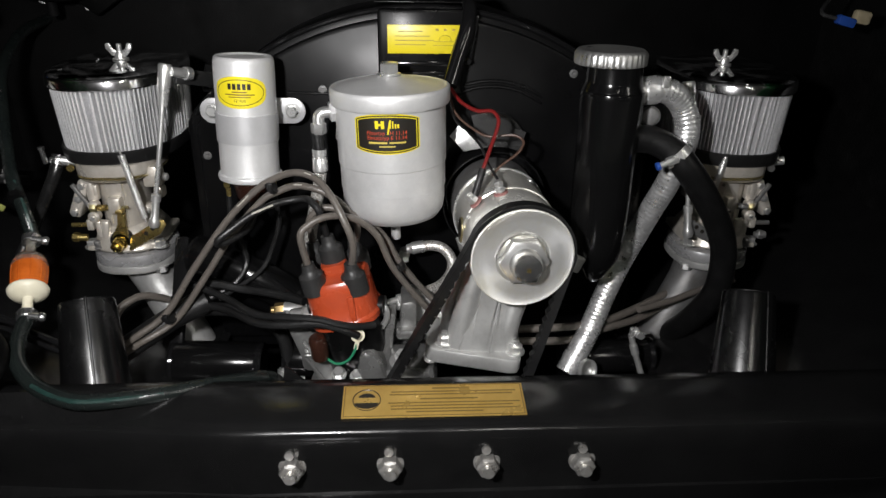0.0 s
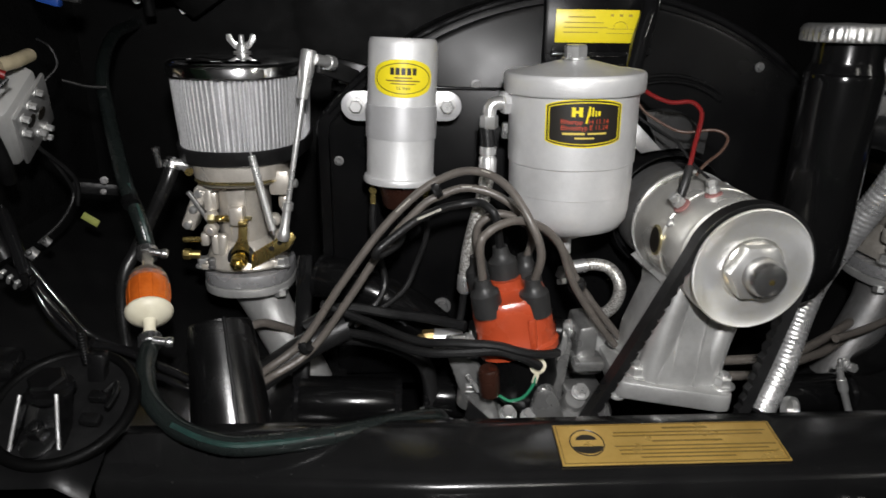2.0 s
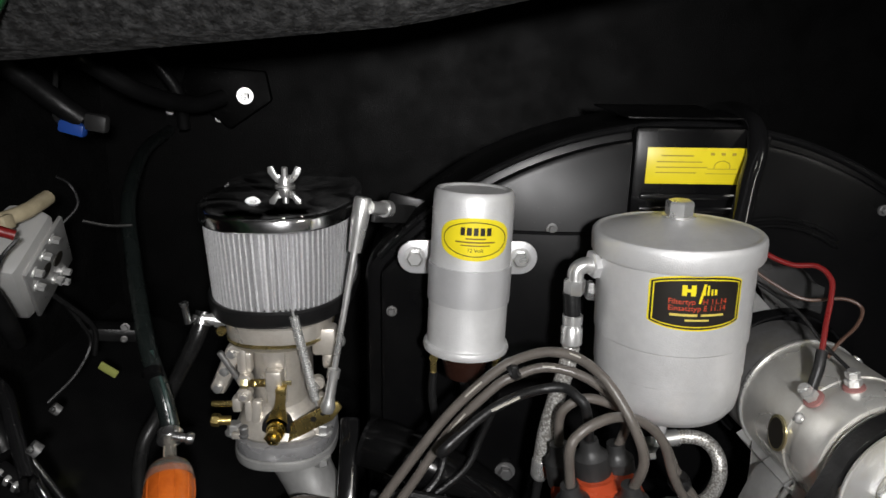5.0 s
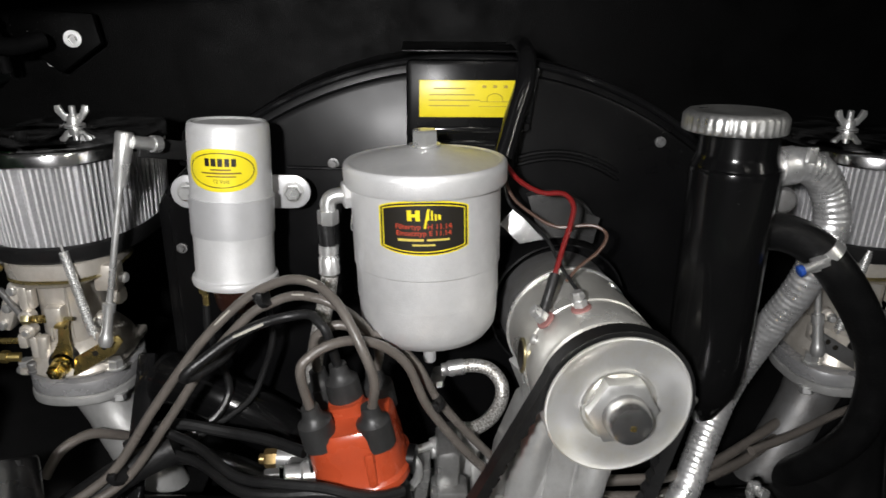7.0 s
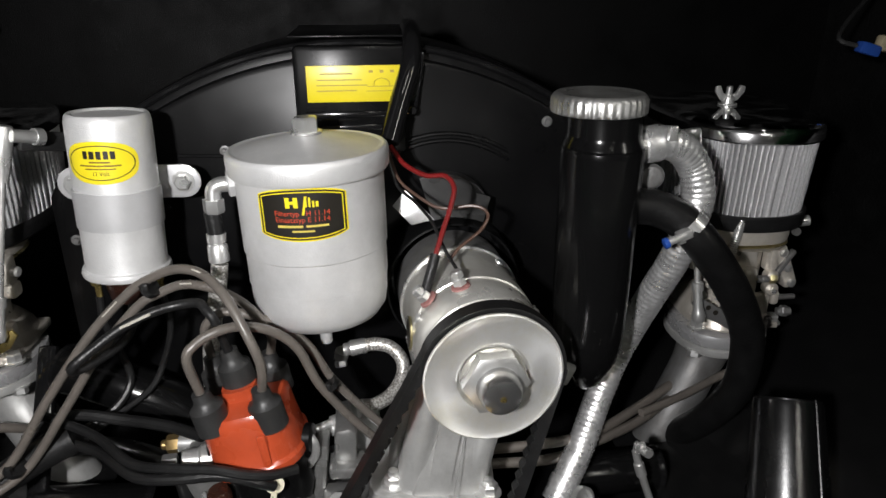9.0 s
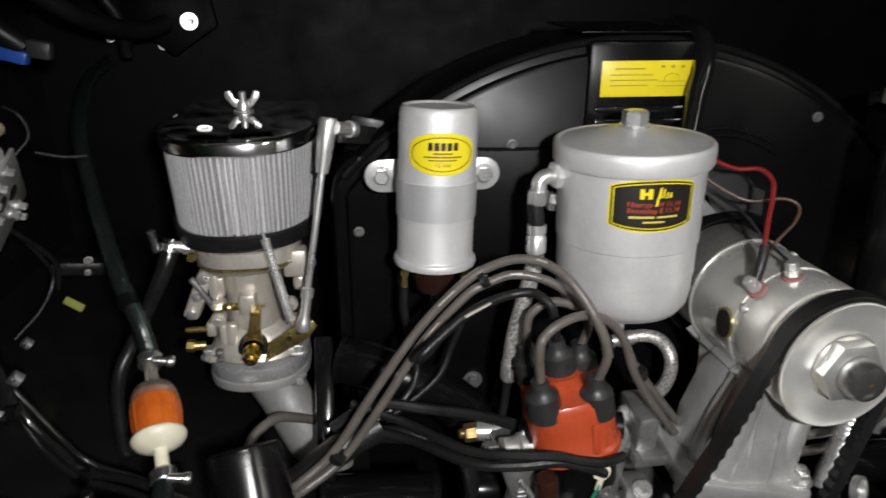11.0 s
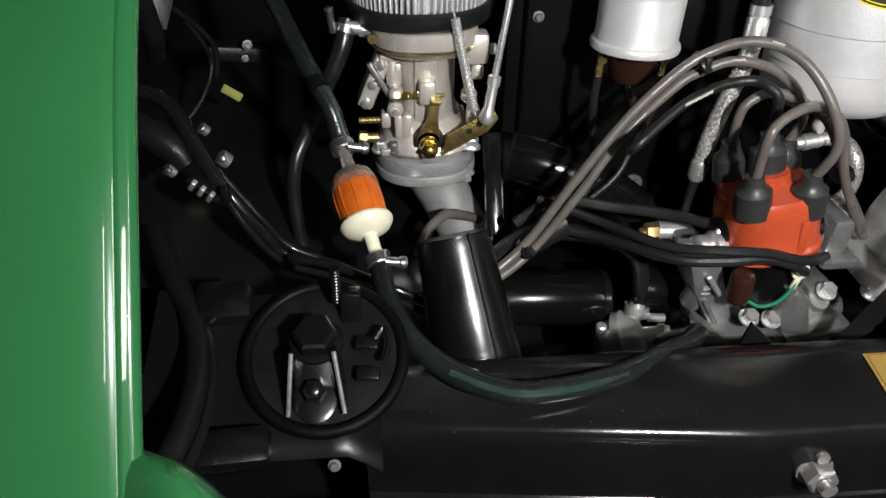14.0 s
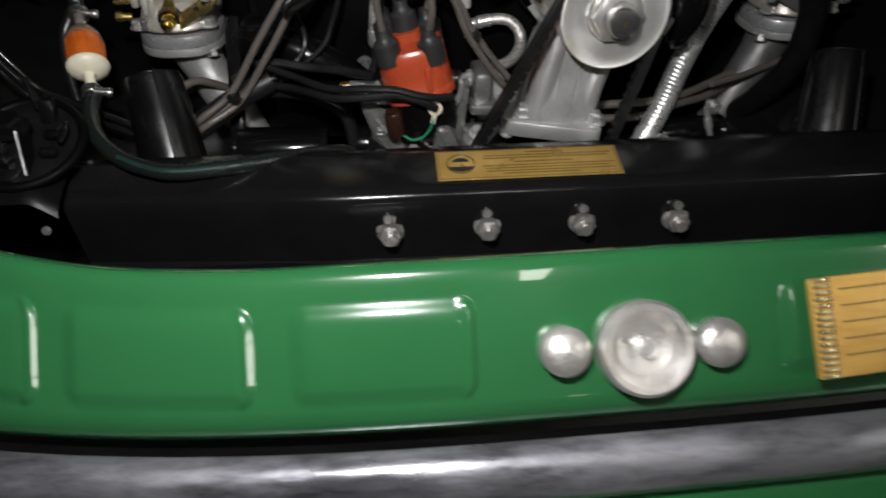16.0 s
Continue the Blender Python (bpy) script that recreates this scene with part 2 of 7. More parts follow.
DIRTYCREAM = material("yellowed_plastic", (0.42, 0.36, 0.24), 0.45, 0, (0.25, 0.21, 0.13), 80, 0.6)
TAG = material("yellow_green_tag", (0.28, 0.30, 0.08), 0.5, 0, (0.2, 0.22, 0.06), 80, 0.5)
SHROUD = material("black_shroud_paint", (0.0034, 0.0034, 0.0037), 0.30, 0, (0.006, 0.006, 0.006), 22, 0.6, 0.006, 500, rough_var=0.05, spec=0.17, dust=0.02)
BEADSATIN = material("black_pressed_steel", (0.0036, 0.0036, 0.0039), 0.24, 0, (0.006, 0.006, 0.006), 22, 0.6, 0.008, 500, rough_var=0.05, spec=0.6)
SIDECOAT = material("glossy_black_undercoat", (0.0050, 0.0050, 0.0050), 0.36, 0, (0.0085, 0.0085, 0.0085), 40, 0.6, 0.5, 260, rough_var=0.12, spec=0.42, dust=0.07)
SHEETTIN = material("silver_pressed_tin", (0.48, 0.48, 0.47), 0.36, 0.35, (0.56, 0.55, 0.53), 40, 0.6, 0.04, 400, rough_var=0.08)
HOSEGREEN = material("green_black_hose_rubber", (0.0075, 0.0100, 0.0095), 0.26, 0, (0.012, 0.015, 0.014), 60, 0.6, 0.1, 400, rough_var=0.1, spec=0.5, dust=0.04)
INKYELLOW = material("yellow_print", (0.62, 0.50, 0.10), 0.4)
CONCRETE = material("garage_concrete", (0.17, 0.17, 0.165), 0.8, 0, (0.11, 0.11, 0.105), 4, 0.7, 0.2, 60)
PLASTER = material("garage_plaster", (0.16, 0.16, 0.155), 0.85, 0, (0.12, 0.12, 0.115), 3, 0.6, 0.2, 60)


def hazy_dusty_chrome():
    """Dark plated lid; its uneven dust film also stands in for hazy reflections."""
    m = material("hazy_dusty_lid", (0.46, 0.46, 0.465), 0.05, 1.0, (0.38, 0.38, 0.38), 26, 1.0, 0.01, 45, rough_var=0.05)
    nd, ln = m.node_tree.nodes, m.node_tree.links
    noise = nd.new("ShaderNodeTexNoise")
    noise.inputs["Scale"].default_value, noise.inputs["Detail"].default_value, noise.inputs["Distortion"].default_value = 22, 4, 1.5
    film = nd.new("ShaderNodeMapRange")
    film.inputs["From Min"].default_value, film.inputs["From Max"].default_value = 0.46, 0.70
    film.inputs["To Min"].default_value, film.inputs["To Max"].default_value = 1.0, 0.82
    co = nd.new("ShaderNodeTexCoord")
    ln.new(co.outputs["Object"], noise.inputs["Vector"])
    ln.new(noise.outputs["Fac"], film.inputs["Value"])
    ln.new(film.outputs["Result"], nd["Principled BSDF"].inputs["Metallic"])
    return m


LIDCHROME = hazy_dusty_chrome()


def braided():
    """Woven steel wire: two crossing sets of strands as relief and dark gaps."""
    m = material("steel_braid", (0.60, 0.59, 0.57), 0.34, 0.62)
    nd, ln = m.node_tree.nodes, m.node_tree.links
    co = nd.new("ShaderNodeTexCoord")
    w = nd.new("ShaderNodeTexVoronoi")
    w.inputs["Scale"].default_value = 620
    ln.new(co.outputs["Object"], w.inputs["Vector"])
    ramp = nd.new("ShaderNodeValToRGB")
    ramp.color_ramp.elements[0].position, ramp.color_ramp.elements[1].position = 0.25, 0.75
    ramp.color_ramp.elements[0].color, ramp.color_ramp.elements[1].color = (0.86, 0.85, 0.82, 1), (0.34, 0.32, 0.29, 1)
    ln.new(w.outputs["Distance"], ramp.inputs["Fac"])
    ln.new(ramp.outputs["Color"], nd["Principled BSDF"].inputs["Base Color"])
    bp = nd.new("ShaderNodeBump")
    bp.invert = True
    bp.inputs["Strength"].default_value, bp.inputs["Distance"].default_value = 0.45, 0.0008
    ln.new(w.outputs["Distance"], bp.inputs["Height"])
    ln.new(bp.outputs["Normal"], nd["Principled BSDF"].inputs["Normal"])
    return m


radial = PULLEY.node_tree.nodes.new("ShaderNodeTangent")
radial.direction_type, radial.axis = "RADIAL", "Y"
PULLEY.node_tree.links.new(radial.outputs["Tangent"], PULLEY.node_tree.nodes["Principled BSDF"].inputs["Tangent"])
PULLEY.node_tree.nodes["Principled BSDF"].inputs["Anisotropic"].default_value = 0.55
BRAID = braided()
CLEAR = material("clear_plastic", (0.85, 0.80, 0.70), 0.12)
CLEAR.node_tree.nodes["Principled BSDF"].inputs["Transmission Weight"].default_value = 0.9
TUBE_GLOW = glowing("fluorescent_tube_glow", (1.0, 0.97, 0.90), TUBE_GLOW_W)

# ---- building helpers ----


UP = pose(0, 0, 0, 90, 0, 0)


def axes(direction):
    """A matrix whose z runs along the direction."""
    return Vector(direction).to_track_quat("Z", "Y").to_matrix().to_4x4()


class Mesh:
    """Gathers vertices and faces of one part."""

    def __init__(self):
        self.v, self.f = [], []

    def add(self, verts, faces, m=None):
        n = len(self.v)
        self.v += [tuple(m @ Vector(p)) if m else tuple(p) for p in verts]
        self.f += [tuple(i + n for i in q) for q in faces]
        return self

    def lathe(self, profile, origin=(0, 0, 0), axis=(0, 0, 1), seg=40, squash=1.0, power=2.0):
        """Turns a profile of (radius, height) about an axis; squash and power make ovals of it."""
        m = Matrix.Translation(origin) @ axes(axis)
        verts, faces = [], []
        for r, h in profile:
            for k in range(seg):
                a = 2 * math.pi * k / seg
                c, s = math.cos(a), math.sin(a)
                if power != 2.0:
                    c, s = math.copysign(abs(c) ** (2 / power), c), math.copysign(abs(s) ** (2 / power), s)
                verts.append((r * c, r * s * squash, h))
        for i in range(len(profile) - 1):
            for k in range(seg):
                a, b = i * seg + k, i * seg + (k + 1) % seg
                faces.append((a, b, b + seg, a + seg))
        if profile[0][0] > 1e-6:
            faces.append(tuple(range(seg - 1, -1, -1)))
        if profile[-1][0] > 1e-6:
            faces.append(tuple(range((len(profile) - 1) * seg, len(profile) * seg)))
        return self.add(verts, faces, m)

    def tube(self, points, radius, seg=12, steps=8, cap=True, ridge=0.0, pitch=0.006):
        """A round hose along a smooth line through the points; ridge gives it corrugations."""
        line = smooth_line(points, steps)
        if ridge:
            line = even_line(line, pitch / 4)
        n = len(line)
        verts, faces = [], []
        tan = (line[1] - line[0]).normalized()
        side = tan.orthogonal().normalized()
        for i, p in enumerate(line):
            t2 = (line[min(i + 1, n - 1)] - line[max(i - 1, 0)]).normalized()
            side = tan.rotation_difference(t2) @ side
            tan = t2
            side = (side - tan * side.dot(tan)).normalized()
            up = tan.cross(side)
            r = radius if not callable(radius) else radius(i / (n - 1))
            if ridge:
                r *= 1 + ridge * (0, 1, 1, 0)[i % 4]
            for k in range(seg):
                a = 2 * math.pi * k / seg
                verts.append(p + side * (r * math.cos(a)) + up * (r * math.sin(a)))
        for i in range(n - 1):
            for k in range(seg):
                a, b = i * seg + k, i * seg + (k + 1) % seg
                faces.append((a, b, b + seg, a + seg))
        if cap:
            faces.append(tuple(range(seg - 1, -1, -1)))
            faces.append(tuple(range((n - 1) * seg, n * seg)))
        return self.add(verts, faces)

    def box(self, size, m=None, bevel=0.0):
        bm = bmesh.new()
        bmesh.ops.create_cube(bm, size=1.0, matrix=Matrix.Diagonal((*size, 1)))
        if bevel:
            bmesh.ops.bevel(bm, geom=bm.edges[:], offset=bevel, segments=2, affect="EDGES", profile=0.5)
        bm.verts.index_update()
        self.add([v.co.copy() for v in bm.verts], [[v.index for v in f.verts] for f in bm.faces], m)
        bm.free()
        return self

    def prism(self, outline, depth, m=None, bevel=0.0):
        """An outline in x and y, drawn out along z from 0 to depth."""
        bm = bmesh.new()
        low = [bm.verts.new((x, y, 0)) for x, y in outline]
        f = bm.faces.new(low)
        out = bmesh.ops.extrude_face_region(bm, geom=[f])
        top = [e for e in out["geom"] if isinstance(e, bmesh.types.BMVert)]
        bmesh.ops.translate(bm, verts=top, vec=(0, 0, depth))
        bmesh.ops.recalc_face_normals(bm, faces=bm.faces[:])
        if bevel:
            sharp = [e for e in bm.edges if e.calc_face_angle(0) > 0.6]
            bmesh.ops.bevel(bm, geom=sharp, offset=bevel, segments=2, affect="EDGES", profile=0.5, clamp_overlap=True)
        bm.verts.index_update()
        self.add([v.co.copy() for v in bm.verts], [[v.index for v in f.verts] for f in bm.faces], m)
        bm.free()
        return self

    def hexagon(self, across, height, origin, axis, washer=0.0):
        """A hexagon head with chamfered top, on a washer if one is given."""
        r = across / math.sqrt(3)
        if washer:
            self.lathe([(washer, 0), (washer, 0.0014), (washer * 0.6, 0.0016)], origin, axis, 20)
        base = Vector(origin) + Vector(axis).normalized() * (0.0014 if washer else 0)
        self.lathe([(r, 0), (r, height * 0.85), (r * 0.85, height)], base, axis, 6)
        return self

    def sheet(self, rows, thick=0.0):
        """A grid of points as a sheet, with a thickness away from its face if given."""
        h, w = len(rows), len(rows[0])
        verts = [Vector(p) for row in rows for p in row]
        faces = [(r * w + c, r * w + c + 1, (r + 1) * w + c + 1, (r + 1) * w + c) for r in range(h - 1) for c in range(w - 1)]
        if not thick:
            return self.add(verts, faces)
        normals = [Vector() for _ in verts]
        for q in faces:
            nn = (verts[q[2]] - verts[q[0]]).cross(verts[q[3]] - verts[q[1]]).normalized()
            for i in q:
                normals[i] += nn
        back = [v - n.normalized() * thick for v, n in zip(verts, normals)]
        k = len(verts)
        ring = [c for c in range(w)] + [r * w + w - 1 for r in range(1, h)] + [(h - 1) * w + c for c in range(w - 2, -1, -1)] + [r * w for r in range(h - 2, 0, -1)]
        sides = [(ring[i], ring[i - 1], ring[i - 1] + k, ring[i] + k) for i in range(len(ring))]
        return self.add(verts + back, faces + [tuple(i + k for i in reversed(q)) for q in faces] + sides)


def smooth_line(points, steps=8):
    """A Catmull-Rom line through the points."""
    p = [Vector(q) for q in points]
    if len(p) == 2:
        return p
    p = [2 * p[0] - p[1]] + p + [2 * p[-1] - p[-2]]
    out = []
    for i in range(1, len(p) - 2):
        for k in range(steps):
            t = k / steps
            a, b, c, d = p[i - 1], p[i], p[i + 1], p[i + 2]
            out.append(0.5 * (2 * b + (c - a) * t + (2 * a - 5 * b + 4 * c - d) * t * t + (3 * b - a - 3 * c + d) * t ** 3))
    return out + [p[-2]]


def even_line(line, step):
    """The same line in equal steps."""
    out, left = [line[0]], step
    for a, b in zip(line, line[1:]):
        d = (b - a).length
        at = left
        while at <= d:
            out.append(a.lerp(b, at / d))
            at += step
        left = at - d
    return out


def thing(name, place, label, category, group="", kind=""):
    ob = new(name)
    ob.empty_display_size = 0.02
    ob.matrix_basis = Matrix.Translation(place)
    return tagged(ob, label, category, group, kind)


def finish(name, mesh, mat, sharp=35):
    data = bpy.data.meshes.new(name)
    data.from_pydata([tuple(p) for p in mesh.v], [], mesh.f)
    data.validate()
    bm = bmesh.new()
    bm.from_mesh(data)
    bmesh.ops.recalc_face_normals(bm, faces=bm.faces[:])
    bm.to_mesh(data)
    bm.free()
    data.shade_smooth()
    data.set_sharp_from_angle(angle=radians(sharp))
    data.materials.append(mat)
    return new(name, data)


def part(name, mesh, mat, parent, label="", sharp=35):
    """Links a mesh, given in world places, as one part under a thing or a part."""
    ob = finish(name, mesh, mat, sharp)
    ob.parent = parent
    ob.matrix_parent_inverse = Matrix() if parent.parent else parent.matrix_basis.inverted()
    if label:
        ob["label"] = label
    return ob


def single(name, mesh, mat, label, category, group="", kind="", sharp=35):
    return tagged(finish(name, mesh, mat, sharp), label, category, group, kind)


def ribbon_on_drum(mesh, origin, axis, face, radius):
    """Wraps flat points (u along, v up, d proud) round a drum."""
    a = Vector(axis).normalized()
    f = (Vector(face) - a * Vector(face).dot(a)).normalized()
    s = a.cross(f)
    o = Vector(origin)
    mesh.v = [tuple(o + a * v + (f * math.cos(u / radius) + s * math.sin(u / radius)) * (radius + d)) for u, v, d in mesh.v]
    return mesh


def fine_plate(outline_half, height_at, thick, n=24):
    """A thin plate in u and v with curved upper and lower edges, finely cut along u so that it can be wrapped."""
    m = Mesh()
    us = [-outline_half + 2 * outline_half * k / n for k in range(n + 1)]
    rows_v = []
    for u in us:
        h = height_at(u)
        rows_v.append([(u, -h, thick), (u, -h * 0.5, thick), (u, 0, thick), (u, h * 0.5, thick), (u, h, thick)])
    m.sheet(rows_v)
    return m


def bars(rows_of_bars, d, cut=6):
    """Flat bars (u, v, width, height) for print that cannot be read."""
    m = Mesh()
    for u, v, w, h in rows_of_bars:
        m.sheet([[(u - w / 2 + w * k / cut, v - h / 2, d), (u - w / 2 + w * k / cut, v + h / 2, d)] for k in range(cut + 1)])
    return m


def word_mesh(body, size, at, d):
    """Lettering as flat points (u, v, d)."""
    cu = bpy.data.curves.new("word", "FONT")
    cu.body, cu.size, cu.align_x, cu.align_y, cu.resolution_u = body, size, "CENTER", "CENTER", 3
    tmp = new("word", cu)
    data = bpy.data.meshes.new_from_object(tmp.evaluated_get(bpy.context.evaluated_depsgraph_get()))
    bpy.data.objects.remove(tmp)
    m = Mesh()
    m.add([(v.co.x + at[0], v.co.y + at[1], d) for v in data.vertices], [tuple(p.vertices) for p in data.polygons])
    bpy.data.meshes.remove(data)
    return m


# ---- the garage and the car's body round the engine ----


def slab(name, size, place, mat, label, category):
    return single(name, Mesh().box(size, Matrix.Translation(place)), mat, label, category, kind="structure")


slab("ground", (13, 17.2, 0.1), (0, -2.6, -0.05), CONCRETE, "worn grey concrete garage floor", "floor")
slab("wall_south", (13, 0.1, 2.8), (0, -11.1, 1.4), PLASTER, "plain grey garage wall behind the camera", "wall")
slab("wall_north", (13, 0.1, 2.8), (0, 5.9, 1.4), PLASTER, "plain grey garage wall in front of the car", "wall")
slab("wall_west", (0.1, 17.2, 2.8), (-6.4, -2.6, 1.4), PLASTER, "plain grey garage side wall", "wall")
slab("wall_east", (0.1, 17.2, 2.8), (6.4, -2.6, 1.4), PLASTER, "plain grey garage side wall", "wall")
slab("ceiling", (13, 17.2, 0.1), (0, -2.6, 2.85), PLASTER, "plain grey garage ceiling", "ceiling")
for tx, ty, yaw, run, wide in TUBES:
    lamp = thing("ceiling_light", (tx, ty, 2.8), "white fluorescent light panel on the garage ceiling", "ceiling light", "garage lights")
    turn = Matrix.Translation((tx, ty, 2.76)) @ pose(0, 0, 0, 0, 0, yaw)
    part("frame", Mesh().box((wide + 0.06, run, 0.05), turn @ Matrix.Translation((0, 0, 0.015)), 0.008), CREAM, lamp)
    part("diffuser", Mesh().box((wide, run - 0.08, 0.02), turn @ Matrix.Translation((0, 0, -0.02)), 0.004), TUBE_GLOW, lamp)

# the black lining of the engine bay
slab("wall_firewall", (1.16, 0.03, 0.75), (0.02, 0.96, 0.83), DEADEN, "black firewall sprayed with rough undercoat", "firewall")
slab("wall_bay_west", (0.03, 0.70, 0.75), (-0.545, 0.62, 0.83), SIDECOAT, "black rough-sprayed side wall of the engine bay", "bay wall")
# east wall and pan below are unseen, added to keep the bay dark
slab("wall_bay_east", (0.03, 0.70, 0.75), (0.585, 0.62, 0.83), SIDECOAT, "black rough-sprayed side wall of the engine bay", "bay wall")
slab("added_bay_floor", (1.16, 0.60, 0.02), (0.02, 0.66, 0.50), BLACK, "unseen dark sheet added to close the bay under the engine", "floor")

# upper edge of the engine bay, hanging into view
rows = []
for k in range(49):
    x = -0.56 + k * 1.16 / 48
    z = 0.9935 + 0.1 * max(-0.03, min(0.4, x + 0.389)) + 0.12 * max(0.0, min(0.3, x + 0.19))
    rows.append([(x, 0.96, z + 0.16), (x, 0.80, z + 0.10), (x, 0.66, z + 0.035), (x, 0.61, z + 0.004), (x, 0.600, z), (x, 0.585, z + 0.006), (x, 0.55, z + 0.05), (x, 0.45, z + 0.16)])
single("upper_cowl", Mesh().sheet(rows, 0.004), GREYPAD, "grey dusty undercoated cowl above the engine opening", "cowl", kind="structure")


RIM_LINE = smooth_line([(-0.412, 0.330, 0.788), (-0.400, 0.323, 0.793), (-0.388, 0.316, 0.7965), (-0.377, 0.310, 0.797), (-0.366, 0.303, 0.789), (-0.354, 0.294, 0.7735), (-0.340, 0.284, 0.7605), (-0.325, 0.275, 0.7535), (-0.30, 0.2635, 0.7475),
                        (-0.265, 0.252, 0.7440), (-0.22, 0.242, 0.7415), (-0.16, 0.233, 0.7432), (-0.10, 0.2295, 0.7460), (-0.04, 0.228, 0.7475), (0.02, 0.228, 0.7485), (0.10, 0.2285, 0.749),
                        (0.18, 0.231, 0.749), (0.26, 0.241, 0.750), (0.32, 0.256, 0.755), (0.37, 0.277, 0.764), (0.40, 0.300, 0.785), (0.425, 0.316, 0.798), (0.46, 0.335, 0.79)], 10)


def edge(x):
    """The rear panel's rim round the lower side of the opening: y and z at x."""
    for p, q in zip(RIM_LINE, RIM_LINE[1:]):
        if x <= q.x:
            f = (x - p.x) / (q.x - p.x)
            return p.y + f * (q.y - p.y), p.z + f * (q.z - p.z)
    return RIM_LINE[-1].y, RIM_LINE[-1].z


def foot_of(x):
    """The lower edge of the rear panel, where the bumper begins."""
    return 0.181 + 0.046 * (min(0.44, abs(x - 0.02)) / 0.4) ** 3, 0.684 + 0.022 * (max(-0.4, min(0.2, x)) + 0.03)


# the green rear panel below the opening, with its rolled rim and a shallow pressed field
FIELDS = ((-0.345, -0.2525), (-0.2420, -0.1515), (-0.1370, -0.0495), (0.0905, 0.1765))
RAMPS = (0.00244, 0.0034, 0.0036, 0.0036)
PROFILE = [(0.0, -0.0020), (0.03, -0.0004), (0.07, 0.0004), (0.12, 0.0006), (0.36, 0.0008), (0.5, 0.0009), (0.62, 0.0008), (0.775, 0.0006), (0.84, 0.0004), (0.90, -0.0010), (0.95, -0.0035), (0.99, -0.0075)]
DOWN = [0.0, 0.03, 0.07, 0.12, 0.15] + [0.165 + 0.012 * k for k in range(9)] + [0.30, 0.36, 0.43, 0.5, 0.56, 0.62, 0.68] + [0.70 + 0.012 * k for k in range(12)] + [0.86, 0.90, 0.95, 0.99]


def bulge(f):
    """The panel's swell at a part of the way from rim to foot."""
    for (f0, a), (f1, b) in zip(PROFILE, PROFILE[1:]):
        if f <= f1:
            return a + (b - a) * (f - f0) / (f1 - f0)
    return PROFILE[-1][1]


def press(x, s, high):
    """How far the pressed fields, with round corners and sloping sides, stand out."""
    out = 0.0
    for (a, b), ramp in zip(FIELDS, RAMPS):
        dx, ds = abs(x - (a + b) / 2) - (b - a) / 2 + 0.010, abs(s - 0.50 * high) - 0.31 * high + 0.010
        low = math.hypot(max(dx, 0), max(ds, 0)) + min(max(dx, ds), 0) - 0.010
        steep, soft = max(0.0, min(1.0, -low / ramp)), max(0.0, min(1.0, -low / 0.010))
        near = max(0.0, min(1.0, (x - b + 0.010) / 0.006))
        near, soft = near * near * (3 - 2 * near), soft * soft * (3 - 2 * soft)
        out = max(out, soft + (steep - soft) * near)
    return 0.0022 * out


rows = []
ACROSS = sorted([-0.396 + k * 0.832 / 700 for k in range(701)] + [b - 0.0060 + 0.0003 * k for _, b in FIELDS for k in range(24)])
for x in ACROSS:
    y, z = edge(x)
    rim, foot = Vector((x, y, z)), Vector((x, *foot_of(x)))
    way = foot - rim
    out = Vector((0, -way.z, way.y)).normalized() * -1
    if out.z < 0:
        out = -out
    row = [rim + Vector((0, 0.016, -0.036)), rim + Vector((0, 0.012, -0.010)), rim + Vector((0, 0.007, -0.003))]
    row += [rim + way * f + out * (bulge(f) + press(x, f * way.length, way.length)) for f in DOWN]
    row += [foot + Vector((0, 0.012, -0.010)), foot + Vector((0, 0.03, -0.014))]
    rows.append(row)
rear_body = thing("rear_body", (0.02, 0.2, 0.65), "glossy green rear body panel of the car below the engine opening", "car body", kind="structure")
part("rear_panel", Mesh().sheet(rows, 0.0015), GREEN, rear_body, sharp=60)


def pillar(side):
    """The green shoulder beside the opening, with a gutter along its edge."""
    out = []
    for k in range(40):
        z = 0.56 + 0.60 * k / 39
        y = 0.320 + (z - 0.795) * 0.80 + 0.20 * (z - 0.885 + math.sqrt((z - 0.885) ** 2 + 0.0003))
        out.append([(0.02 + side * (dx + (0.4074 if side < 0 else 0.4024)), y + dy, z + dy * -0.6) for dx, dy in (
            (0.060, 0.040), (0.014, 0.012), (0.003, 0.004), (0.0022, 0.0016), (0.0024, 0.0007), (0.0030, 0.0002), (0.0034, 0.00005), (0.0036, -0.00001), (0.0037, -0.00004), (0.0049, -0.00040), (0.0050, -0.00043), (0.0053, -0.00045), (0.0056, -0.0001), (0.0060, 0.0001), (0.0064, -0.0002), (0.0072, -0.0009), (0.0090, -0.0015), (0.0112, -0.0020), (0.0135, -0.0027),
            (0.022, -0.0036), (0.035, -0.0050), (0.055, -0.0045), (0.08, -0.001), (0.11, 0.009), (0.15, 0.034), (0.20, 0.085))])
    return Mesh().sheet(out, 0.0015)


part("side_shoulder", pillar(-1), GREEN, rear_body, sharp=60)
part("side_shoulder", pillar(1), GREEN, rear_body, sharp=60)

# black gutter between the green rim and the engine's tinware
rows = []
